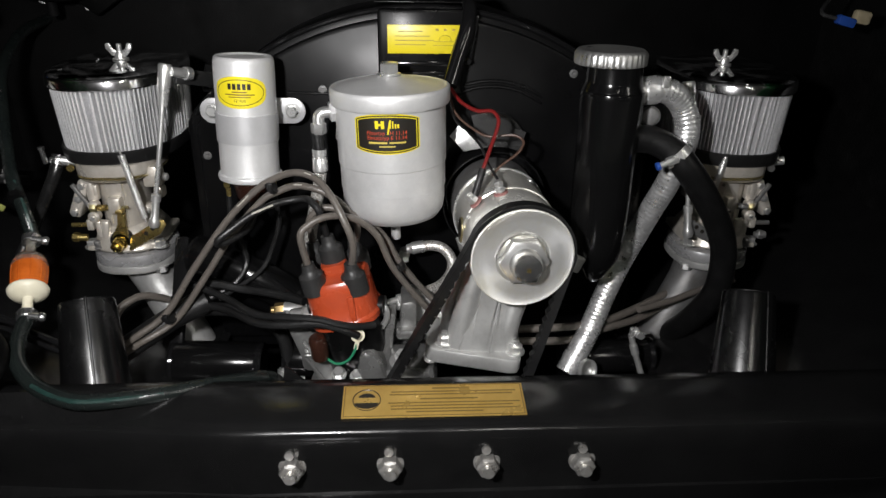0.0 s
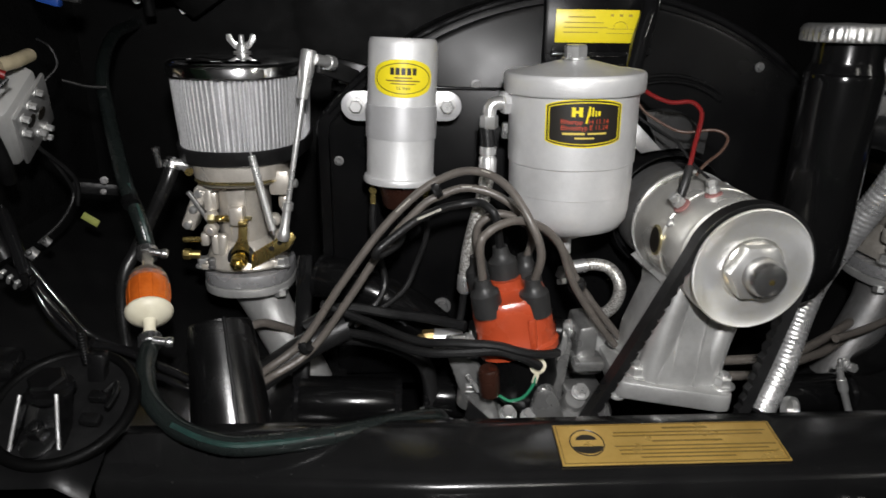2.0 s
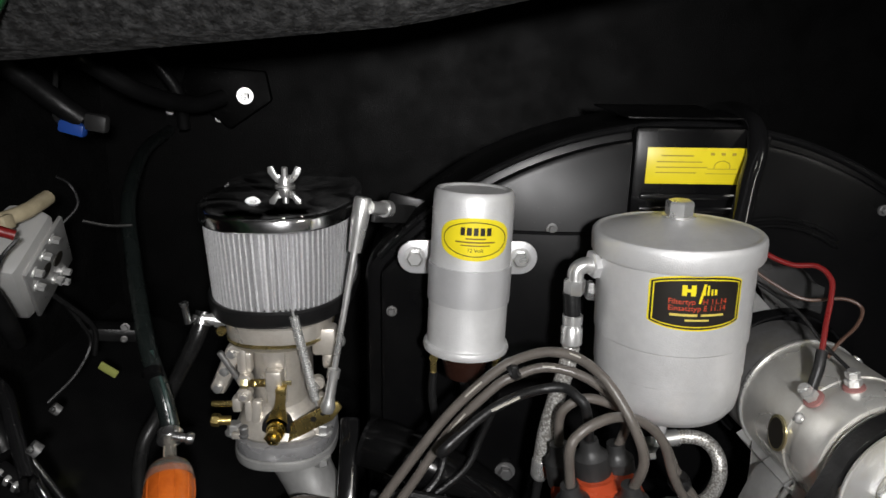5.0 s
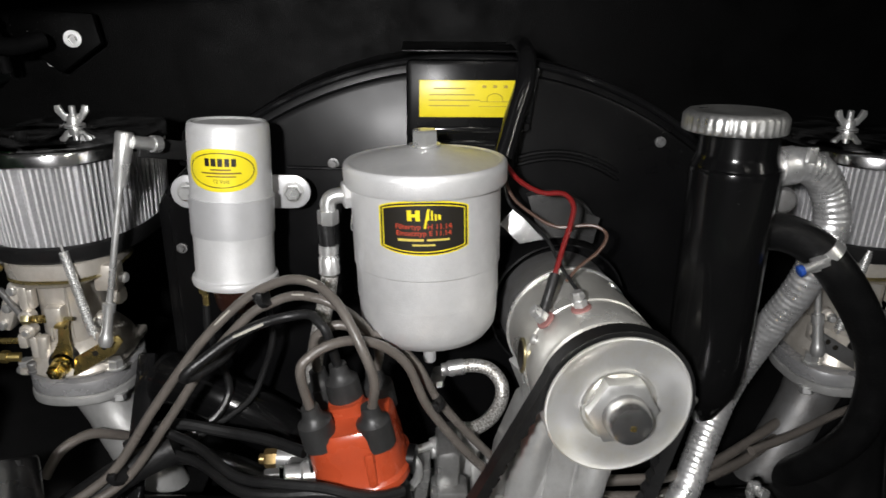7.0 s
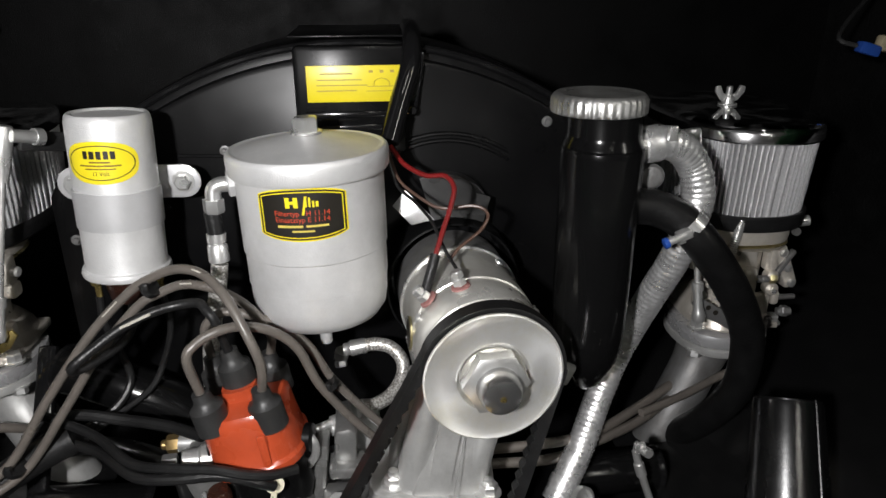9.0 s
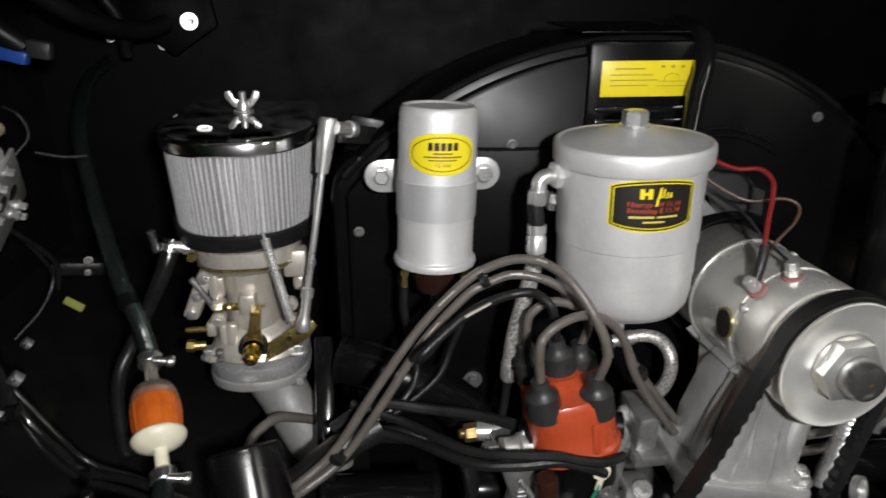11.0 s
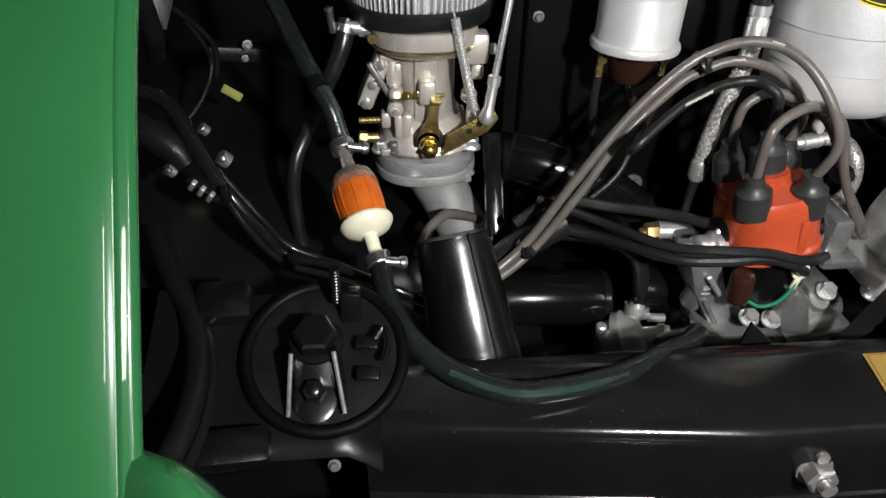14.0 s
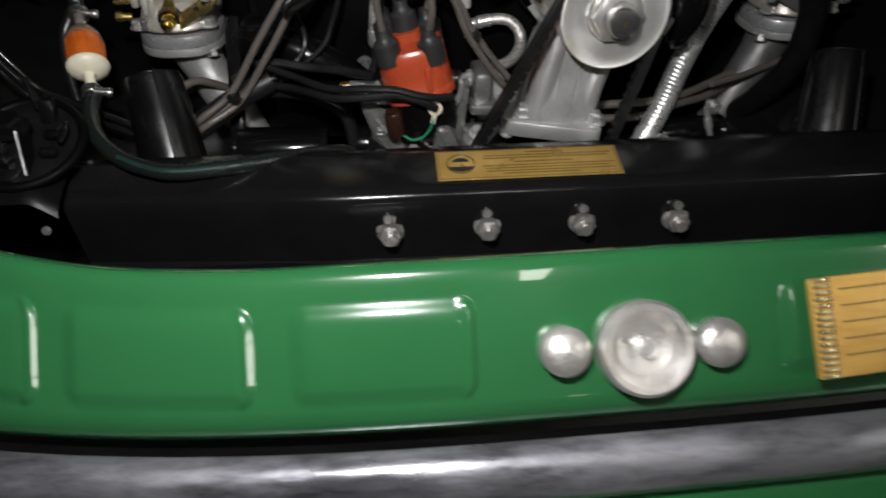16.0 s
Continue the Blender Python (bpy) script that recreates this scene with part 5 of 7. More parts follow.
part("shoulder_weld", Mesh().lathe([(0.0268, -0.0009), (0.0276, -0.0004), (0.0276, 0.0004), (0.0264, 0.0009)], (0.1795, 0.5835, 0.8892), (0, 0, 1), 64), FILLERBLACK, filler)
ribs = Mesh()
prof = [(0.0220, 0.9112), (0.0284, 0.9114), (0.0296, 0.9122), (0.0298, 0.9138), (0.0298, 0.9205), (0.0292, 0.9228), (0.0278, 0.9240), (0.0262, 0.9243), (0.0248, 0.9238), (0, 0.9250)]
verts, faces, seg = [], [], 144
for r, h in prof:
    for k in range(seg):
        rr = r + (0.0010 if (k // 2) % 2 and 0.9118 < h < 0.921 else 0)
        verts.append((0.1742 + rr * math.cos(2 * math.pi * k / seg), 0.582 + rr * math.sin(2 * math.pi * k / seg), h))
for i in range(len(prof) - 1):
    for k in range(seg):
        a, b = i * seg + k, i * seg + (k + 1) % seg
        faces.append((a, b, b + seg, a + seg))
part("cap", ribs.add(verts, faces), CAPGREY, filler, "ribbed grey metal filler cap", sharp=50)
part("side_spout", Mesh().tube([(0.192, 0.588, 0.886), (0.213, 0.590, 0.887)], 0.0105, 20), ZINC, filler)
part("side_lug", Mesh().lathe([(0.0045, -0.004), (0.0088, -0.004), (0.0090, 0.001), (0.0070, 0.003), (0.0040, 0.0035)], (0.2200, 0.5950, 0.8640), (-0.2, -1, 0.1), 28), DARKSTEEL, filler)
part("lower_spout", Mesh().tube([(0.190, 0.585, 0.847), (0.208, 0.584, 0.845)], 0.0105, 20), BLACK, filler)

breather = thing("breather_duct", (0.2, 0.6, 0.62), "corrugated aluminium breather duct with plain end collars", "duct")
part("corrugated_hose", Mesh().tube([(0.211, 0.590, 0.887), (0.222, 0.590, 0.889), (0.236, 0.592, 0.885), (0.2485, 0.595, 0.873), (0.2545, 0.593, 0.855), (0.2535, 0.592, 0.836), (0.2480, 0.599, 0.802), (0.240, 0.613, 0.766), (0.233, 0.627, 0.731), (0.222, 0.631, 0.698), (0.205, 0.617, 0.668), (0.186, 0.597, 0.635), (0.163, 0.580, 0.600)], 0.0111, 24, 10, True, 0.030, 0.0044), FOIL, breather, sharp=60)
part("end_collar", Mesh().lathe([(0.0110, -0.006), (0.0124, -0.006), (0.0126, 0.004), (0.0116, 0.006)], (0.216, 0.590, 0.888), (1, 0, 0.12), 32), FOIL, breather)
part("collar_tab", Mesh().box((0.006, 0.004, 0.010), Matrix.Translation((0.2235, 0.577, 0.8975)), 0.001), ZINC, breather)
part("end_collar", Mesh().lathe([(0.0112, -0.004), (0.0122, -0.004), (0.0122, 0.004), (0.0112, 0.004)], (0.172, 0.586, 0.614), (0.5, 0.35, 0.78), 32), FOIL, breather)
rub = thing("rubber_hose", (0.25, 0.58, 0.80), "thick black rubber breather hose with steel clip", "hose")
part("hose", Mesh().tube([(0.205, 0.585, 0.846), (0.220, 0.583, 0.845), (0.236, 0.578, 0.838), (0.252, 0.572, 0.822), (0.279, 0.576, 0.788), (0.303, 0.586, 0.750), (0.314, 0.594, 0.715), (0.315, 0.604, 0.675), (0.306, 0.63, 0.630), (0.295, 0.66, 0.595)], 0.0125, 20), DEEPBLACK, rub)
clip_ax = Vector((0.016, -0.006, -0.016)).normalized()
part("hose_clip", Mesh().lathe([(0.0124, -0.0040), (0.0136, -0.0040), (0.0136, 0.0040), (0.0124, 0.0040)], (0.2425, 0.576, 0.833), clip_ax, 32), ZINC, rub)
screw = part("clip_screw", Mesh().tube([(0.222, 0.5615, 0.8275), (0.234, 0.562, 0.8325)], 0.0028, 12).box((0.010, 0.007, 0.0065), Matrix.Translation((0.2335, 0.5635, 0.8320)) @ pose(0, 0, 0, 0, -22, 0), 0.001), ZINC, rub)
# end of the screw coloured blue
part("screw_tip", Mesh().lathe([(0.0036, 0), (0.0038, 0.001), (0.0038, 0.0030), (0.0026, 0.0036), (0, 0.0036)], (0.2225, 0.5615, 0.8277), (-1, 0, -0.4), 16), BLUE, screw, "small blue tip on the clip screw")


# ---- twin carburettors with their air filters ----
def air_filter(cx, cy, seed):
    ob = thing("air_filter", (cx, cy, 0.803), "oval chrome-topped air filter with grey pleated gauze on a carburettor", "air filter", "air filters")
    rnd = random.Random(seed)
    LEAN_M = Matrix.Translation((cx, cy - 0.05, 0.80)) @ pose(0, 0, 0, 0.5, 0, 0) @ Matrix.Translation((-cx, 0.05 - cy, -0.80))

    def lean(mesh):
        """The whole filter sits very slightly tipped."""
        mesh.v = [tuple(LEAN_M @ Vector(p)) for p in mesh.v]
        return mesh

    k0 = 1.075
    oval = lambda a, r: (k0 * r * math.copysign(abs(math.cos(a)) ** 0.8, math.cos(a)), 1.60 * k0 * r * math.copysign(abs(math.sin(a)) ** 0.8, math.sin(a)))
    part("base", lean(Mesh().lathe([(0.0, 0.798), (0.040, 0.798), (0.051, 0.8005), (0.0562, 0.8045), (0.0572, 0.808), (0.0576, 0.8160), (0.0568, 0.8175), (0.0555, 0.8172), (0.052, 0.815), (0, 0.815)], (cx, cy, 0), (0, 0, 1), 72, 1.60, 2.5)), RUBBER, ob, "black rubber base")
    n, verts, faces = 92, [], []
    steps, at = [], 0.0
    for k in range(n):
        w = rnd.uniform(0.86, 1.14)
        steps += [(at, 0.0), (at + w * 0.24, 0.95), (at + w * 0.42, 1.0), (at + w * 0.60, 0.95), (at + w * 0.84, 0.0)]
        at += w
    for j, h in enumerate((0.8145, 0.836, 0.858, 0.8795)):
        for i, (q, out) in enumerate(steps):
            a = 2 * math.pi * q / at + 0.003 * math.sin(i // 5 * 1.7 + j * 0.8)
            x, y = oval(a, 0.0462 + 0.0047 * out + 0.0009 * j)
            verts.append((cx + x, cy + y, h))
    m = len(steps)
    for j in range(3):
        for i in range(m):
            a, b = j * m + i, j * m + (i + 1) % m
            faces.append((a, b, b + m, a + m))
    part("pleated_gauze", lean(Mesh().add(verts, faces)), PLEAT, ob, "grey pleated gauze", sharp=25)
    top = part("top_cover", lean(Mesh().lathe([(0.0570, 0.8755), (0.0582, 0.8760), (0.0588, 0.8775), (0.0585, 0.8852), (0.0575, 0.8876), (0.0555, 0.8888), (0.0520, 0.8892), (0.030, 0.8896), (0.0, 0.8898)], (cx, cy, 0), (0, 0, 1), 96, 1.60, 2.5)), LIDCHROME, ob, "dark mirror-polished top cover")
    part("cover_rim", lean(Mesh().lathe([(0.0570, 0.8750), (0.0588, 0.8753), (0.0596, 0.8766), (0.0595, 0.8832), (0.0590, 0.8852), (0.0578, 0.8866)], (cx, cy, 0), (0, 0, 1), 96, 1.60, 2.5)), RIMCHROME, top, "bright chrome lower rim")
    part("cover_washer", lean(Mesh().lathe([(0.003, 0), (0.008, 0.0002), (0.008, 0.0014), (0.003, 0.0018)], (cx, cy, 0.8898), (0, 0, 1), 24)), ZINC, top)
    part("wing_stud", lean(Mesh().lathe([(0.0026, 0), (0.0026, 0.015), (0.0018, 0.0158)], (cx, cy, 0.8900), (0, 0, 1), 12)), ZINC, top)
    wing = Mesh().lathe([(0.0056, 0.0), (0.0050, 0.005), (0.0042, 0.0065)], (cx, cy, 0.8915), (0, 0, 1), 16)
    for s in (-1, 1):
        wing.prism([(0.003, -0.002), (0.007, -0.0015), (0.0130, 0.006), (0.0130, 0.0105), (0.0090, 0.0115), (0.006, 0.005), (0.003, 0.004)], 0.0030, Matrix.Translation((cx, cy + 0.0009, 0.8950)) @ UP @ Matrix.Diagonal((s, 1, 1, 1)), 0.0005)
    part("wing_nut", lean(wing), ZINC, top)
    return ob


air_filter(-0.292, 0.733, 4)
air_filter(0.338, 0.722, 9)


def carburettor(cx, cy, s):
    """The twin-choke carburettor; s mirrors its levers and darkens the right one's metals."""
    X = lambda dx: cx + s * dx
    ob = thing("carburettor", (cx, cy, 0.69), "cast grey carburettor with brass linkage on an intake manifold", "carburettor", "carburettors")
    f = cy - 0.045
    # right-hand brass goes dull grey here: its shade is put into the colour
    gilt_or_shaded = BRASS if s > 0 else DARKSTEEL
    part("top_casting", Mesh().lathe([(0.0355, 0.790), (0.0385, 0.792), (0.0390, 0.796), (0.0390, 0.8035), (0.035, 0.805)], (cx, cy, 0), (0, 0, 1), 44, 1.25, 2.8), CARB, ob)
    part("gasket", Mesh().lathe([(0.0380, 0.7892), (0.0389, 0.7892), (0.0389, 0.7899), (0.038, 0.7899)], (cx, cy, 0), (0, 0, 1), 44, 1.25, 2.8), BRASSY, ob)
    part("float_bowl", Mesh().lathe([(0.0215, 0.730), (0.0225, 0.738), (0.0228, 0.7835), (0.0245, 0.7865), (0.0365, 0.788)], (cx, cy - 0.006, 0), (0, 0, 1), 40, 1.25, 2.4), CARB, ob)
    part("front_boss", Mesh().box((0.016, 0.010, 0.020), Matrix.Translation((X(0.0), f + 0.0135, 0.7785)), 0.0012), CARB, ob)
    part("lower_body", Mesh().lathe([(0.036, 0.7115), (0.0365, 0.7135), (0.033, 0.724), (0.0270, 0.733), (0.0225, 0.7385)], (cx, cy - 0.002, 0), (0, 0, 1), 44, 1.22, 2.6), CARB, ob)
    # right-hand runner's shade is put into its colour
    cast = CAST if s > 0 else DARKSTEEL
    part("flange", Mesh().lathe([(0, 0.6942), (0.0385, 0.6942), (0.0396, 0.6950), (0.0398, 0.6975), (0.0398, 0.7030), (0.0392, 0.7054), (0.0380, 0.7060), (0, 0.7060)], (cx, cy, 0), (0, 0, 1), 64, 1.13, 2.5), SPACERSTEEL, ob, "polished spacer flange")
    part("manifold_flange", Mesh().lathe([(0, 0.6852), (0.0385, 0.6854), (0.0402, 0.6868), (0.0406, 0.6900), (0.0402, 0.6932), (0.0392, 0.6941), (0, 0.6941)], (cx, cy, 0), (0, 0, 1), 64, 1.13, 2.5), CAST, ob)
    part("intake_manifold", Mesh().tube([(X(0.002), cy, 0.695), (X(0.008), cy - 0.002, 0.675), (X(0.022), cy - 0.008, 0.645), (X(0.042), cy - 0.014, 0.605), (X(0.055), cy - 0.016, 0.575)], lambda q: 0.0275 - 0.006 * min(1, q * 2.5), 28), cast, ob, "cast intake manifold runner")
    part("manifold_nut", Mesh().hexagon(0.010, 0.006, (X(0.030), f + 0.018, 0.688), (0.1 * s, -0.2, -1), 0.008), ZINC, ob)
    # accelerator pump and its cover
    pump = part("pump_cover", Mesh().box((0.012, 0.022, 0.040), Matrix.Translation((X(-0.037), f + 0.022, 0.765)) @ pose(0, 0, 0, 0, s * 24, 0), 0.003), CARB, ob)
    for dz in (-0.014, 0.0, 0.014):
        part("cover_screw", Mesh().lathe([(0.0036, 0), (0.0034, 0.003), (0.002, 0.0036), (0, 0.0036)], (X(-0.037 + dz * 0.42), f + 0.0115, 0.765 + dz), (-0.3 * s, -1, 0), 12), ZINC, pump)
    part("pump_lever", Mesh().box((0.006, 0.006, 0.034), Matrix.Translation((X(-0.0235), f + 0.012, 0.766)), 0.0018).box((0.020, 0.006, 0.005), Matrix.Translation((X(-0.022), f + 0.012, 0.784)), 0.0012), CARB, ob)
    part("link_pivot", Mesh().lathe([(0.0055, -0.004), (0.0058, 0.004), (0.004, 0.006)], (X(-0.0225), f + 0.008, 0.7485), (0, -1, 0), 18), CARB, ob)
    part("link_pivot", Mesh().lathe([(0.0050, -0.004), (0.0053, 0.004), (0.0036, 0.006)], (X(-0.0215), f + 0.008, 0.7600), (0, -1, 0), 18), CARB, ob)
    part("pivot_pin", Mesh().lathe([(0.0024, 0), (0.0022, 0.002), (0, 0.0022)], (X(-0.0225), f + 0.0022, 0.7485), (0, -1, 0), 12), ZINC, ob)
    part("pump_arm", Mesh().box((0.004, 0.005, 0.040), Matrix.Translation((X(-0.0300), f + 0.010, 0.7640)) @ pose(0, 0, 0, 0, s * -30, 0), 0.0012), DARKSTEEL, ob, "dark pump lever")
    part("post_step", Mesh().box((0.011, 0.008, 0.016), Matrix.Translation((X(-0.0225), f + 0.014, 0.7720)), 0.0015), CARB, ob)
    part("lower_stud", Mesh().lathe([(0.0042, 0), (0.0044, 0.002), (0.0034, 0.0025), (0.0034, 0.008), (0.0024, 0.009)], (X(-0.0245), f + 0.006, 0.7140), (0, -0.2, 1), 14), DARKSTEEL, ob)
    part("cast_pad", Mesh().box((0.008, 0.008, 0.020), Matrix.Translation((X(-0.0145), f + 0.0085, 0.7340)) @ pose(0, 0, 0, 0, s * 6, 0), 0.0028), CARB, ob)
    part("side_lug", Mesh().lathe([(0.0052, -0.003), (0.0054, 0.003), (0.0040, 0.0048)], (X(0.0310), f + 0.012, 0.7560), (0.2 * s, -1, 0), 18), CARB, ob)
    part("side_lug", Mesh().box((0.010, 0.010, 0.014), Matrix.Translation((X(0.0350), f + 0.016, 0.7380)), 0.0025), CARB, ob)
    part("spacer_corner", Mesh().box((0.008, 0.004, 0.005), Matrix.Translation((X(-0.030), f + 0.0055, 0.7145)), 0.001), CARB, ob)
    part("idle_screw", Mesh().tube([(X(-0.049), f + 0.012, 0.7375), (X(-0.030), f + 0.012, 0.7375)], 0.0024, 12), gilt_or_shaded, ob, "brass idle screw")
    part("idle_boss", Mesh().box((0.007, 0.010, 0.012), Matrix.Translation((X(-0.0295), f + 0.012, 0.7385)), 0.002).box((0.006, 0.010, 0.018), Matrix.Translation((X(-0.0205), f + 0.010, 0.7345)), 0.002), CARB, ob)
    part("mixture_screw", Mesh().tube([(X(-0.047), f + 0.010, 0.7245), (X(-0.036), f + 0.012, 0.7235)], 0.0036, 12).hexagon(0.0085, 0.006, (X(-0.044), f + 0.0105, 0.7243), (-1, 0, 0.1)), gilt_or_shaded, ob, "brass mixture screw")
    spring = Mesh()
    spring.tube([(X(-0.018 + 0.012 * k / 40), f + 0.004 + 0.0026 * math.cos(k * 1.3), 0.7590 + 0.0026 * math.sin(k * 1.3)) for k in range(41)], 0.0006, 6, 2)
    part("adjuster_spring", spring, gilt_or_shaded, ob)
    part("adjuster_screw", Mesh().tube([(X(-0.021), f + 0.004, 0.7590), (X(0.013), f + 0.004, 0.7590)], 0.0017, 10).hexagon(0.0075, 0.0055, (X(-0.0235), f + 0.004, 0.7590), (s, 0, 0)), BRASSY, ob)
    part("adjuster_block", Mesh().box((0.0125, 0.013, 0.0170), Matrix.Translation((X(0.0005), f + 0.0065, 0.7610)), 0.0028), CARB, ob)
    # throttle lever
    lever = part("throttle_lever", Mesh().prism([(-0.008, -0.004), (0.0, -0.009), (0.008, -0.005), (0.0085, 0.004), (0.0070, 0.020), (0.0085, 0.034), (0.0015, 0.036), (-0.0005, 0.020), (-0.008, 0.006)], 0.003, Matrix.Translation((X(0.001), f + 0.004, 0.722)) @ UP @ Matrix.Diagonal((s, 1, 1, 1)), 0.0006), gilt_or_shaded, ob, "yellow-passivated throttle lever")
    part("lever_tab", Mesh().box((0.007, 0.009, 0.003), Matrix.Translation((X(0.0065), f - 0.001, 0.7565)), 0.0006), gilt_or_shaded, lever)
    part("shaft_nut", Mesh().lathe([(0.0072, 0), (0.0074, 0.002), (0.0068, 0.005), (0.0060, 0.006)], (X(0.001), f + 0.001, 0.7225), (0, -1, 0), 28).hexagon(0.0110, 0.0085, (X(0.001), f - 0.005, 0.7225), (0, -1, 0)).lathe([(0.0036, 0), (0.0034, 0.0020), (0.0022, 0.0026), (0, 0.0026)], (X(0.001), f - 0.0135, 0.7225), (0, -1, 0), 16), GOLDBOLT if s > 0 else gilt_or_shaded, lever)
    arm = part("link_arm", Mesh().prism([(0.0, -0.007), (0.034, 0.012), (0.041, 0.022), (0.038, 0.027), (0.031, 0.025), (0.004, 0.009)], 0.0025, Matrix.Translation((X(0.010), f - 0.003, 0.722)) @ UP @ Matrix.Diagonal((s, 1, 1, 1)), 0.0006), gilt_or_shaded, ob, "yellow-passivated link arm")
    for hx, hz in ((0.030, 0.735), (0.037, 0.740)):
        part("arm_hole", Mesh().lathe([(0.0022, 0), (0.0022, 0.0006)], (X(hx), f - 0.0055, hz), (0, -1, 0), 14), INK, arm)
    # linkage rod with ball joints, and the return spring
    low, high = (Vector((X(0.0415), f - 0.0105, 0.7475)), Vector((X(0.067), f + 0.0105, 0.893))) if s > 0 else (Vector((X(0.0470), f - 0.0105, 0.7350)), Vector((X(0.062), f + 0.0105, 0.880)))
    rod = part("linkage_rod", Mesh().tube([low.lerp(high, 0.10), low.lerp(high, 0.86)], 0.0024, 14), ZINC, ob, "bright linkage rod with ball joints")
    part("ball_joint", Mesh().lathe([(0.0, -0.0055), (0.0042, -0.004), (0.0056, 0), (0.0048, 0.004), (0.0038, 0.008), (0.0036, 0.022), (0.0046, 0.0225), (0.0046, 0.029), (0.003, 0.030)], low, high - low, 20), ZINC, rod)
    part("upper_joint", Mesh().lathe([(0.0045, -0.034), (0.0048, -0.030), (0.0062, -0.012), (0.0065, 0.003), (0.0055, 0.005), (0.0, 0.005)], high, high - low, 20), ZINC, rod)
    coil_a, coil_b = Vector((X(0.0185), f - 0.003, 0.8145)), Vector((X(0.0325), f - 0.009, 0.7520))
    ax = (coil_b - coil_a)
    q = axes(ax)
    turns = Mesh().tube([coil_a, coil_b], 0.0030, 14, 8, True, 0.18, 0.0018)
    part("return_spring", turns.tube([coil_a - ax * 0.08, coil_a], 0.0009, 6).tube([coil_b, coil_b + ax * 0.06], 0.0009, 6), ZINC, ob, "coiled return spring")
    # right-hand side bosses
    for dx in (-0.0075, 0.0075):
        part("bowl_rib", Mesh().box((0.0014, 0.004, 0.046), Matrix.Translation((X(dx), f + 0.0115, 0.7615)), 0.0005), CARB, ob)
    part("base_plate", Mesh().prism([(-0.035, -0.030), (-0.030, -0.036), (0.030, -0.036), (0.035, -0.030), (0.035, 0.036), (-0.035, 0.036)], 0.008, Matrix.Translation((cx, cy, 0.7105)), 0.002), CARB, ob)
    part("throttle_boss", Mesh().lathe([(0.0115, 0), (0.0120, 0.004), (0.0112, 0.008), (0.009, 0.009)], (X(0.001), f + 0.010, 0.7225), (0, -1, 0), 28), RUBBER, ob, "black rubber shaft washer")
    part("side_boss", Mesh().box((0.018, 0.016, 0.022), Matrix.Translation((X(0.036), f + 0.022, 0.787)), 0.003).box((0.010, 0.014, 0.012), Matrix.Translation((X(0.038), f + 0.028, 0.768)), 0.003), CARB, ob)
    part("side_screw", Mesh().lathe([(0.004, 0), (0.004, 0.004), (0.0026, 0.005)], (X(0.046), f + 0.020, 0.786), (s, -0.2, 0), 12), ZINC, ob)
    part("jet_plug", Mesh().lathe([(0.0036, 0), (0.0036, 0.006), (0.0024, 0.008)], (X(0.028), f + 0.010, 0.755), (0.4 * s, -1, 0), 12), ZINC, ob)
    part("flange_nut", Mesh().hexagon(0.010, 0.007, (X(0.034), f + 0.014, 0.7118), (0, 0, 1), 0.0075), ZINC, ob)
    part("flange_nut", Mesh().hexagon(0.010, 0.007, (X(-0.034), f + 0.014, 0.7118), (0, 0, 1), 0.0075), ZINC, ob)
    part("top_screw", Mesh().lathe([(0.0035, 0), (0.0033, 0.003), (0, 0.003)], (X(-0.036), f + 0.008, 0.799), (0, -1, 0), 12), gilt_or_shaded, ob)
    part("fuel_inlet", Mesh().tube([(X(-0.038), cy - 0.02, 0.800), (X(-0.055), cy - 0.025, 0.8035)], 0.0045, 14).hexagon(0.011, 0.006, (X(-0.040), cy - 0.02, 0.8005), (-s, -0.2, 0.2)), ZINC, ob)
    return ob


carburettor(-0.290, 0.690, 1)
carburettor(0.336, 0.684, -1)
cross = thing("throttle_cross_shaft", (-0.20, 0.70, 0.88), "throttle linkage bell crank on the fan shroud", "linkage")
part("pivot", Mesh().tube([(-0.218, 0.655, 0.891), (-0.206, 0.670, 0.8865)], 0.0046, 14).lathe([(0.0062, 0), (0.0062, 0.006)], (-0.209, 0.667, 0.8875), (0.5, 0.8, -0.2), 16), ZINC, cross)
arm_a, arm_b = Vector((-0.2140, 0.6640, 0.8855)), Vector((-0.1900, 0.7300, 0.8690))
part("lever_bar", Mesh().box((0.0036, 0.0145, (arm_b - arm_a).length + 0.010), Matrix.Translation((arm_a + arm_b) / 2) @ axes(arm_b - arm_a), 0.0012), LEVERGREY, cross, "flat dull black lever bar")
part("collar", Mesh().lathe([(0.0062, 0), (0.0062, 0.007)], arm_b - (arm_b - arm_a) * 0.12 + Vector((-0.004, -0.004, 0)), (-0.9, -0.3, 0.1), 18), ZINC, cross)
part("bracket", Mesh().box((0.040, 0.006, 0.030), Matrix.Translation((-0.192, 0.736, 0.868)) @ pose(0, 0, 0, 0, 12, 0), 0.002), SATIN, cross)
# ---- hoses and pipes on the left ----
hose = thing("fuel_hose", (-0.24, 0.457, 0.665), "thick black rubber fuel hose with faded green stripe", "hose", "fuel hoses")
LINE = [(-0.3262, 0.5235, 0.7035), (-0.322, 0.500, 0.6985), (-0.310, 0.472, 0.692), (-0.290, 0.454, 0.6835), (-0.270, 0.445, 0.6795), (-0.250, 0.441, 0.6770), (-0.220, 0.445, 0.6760), (-0.192, 0.455, 0.6735), (-0.160, 0.474, 0.668), (-0.138, 0.490, 0.661), (-0.124, 0.507, 0.651), (-0.119, 0.526, 0.632), (-0.122, 0.552, 0.600)]
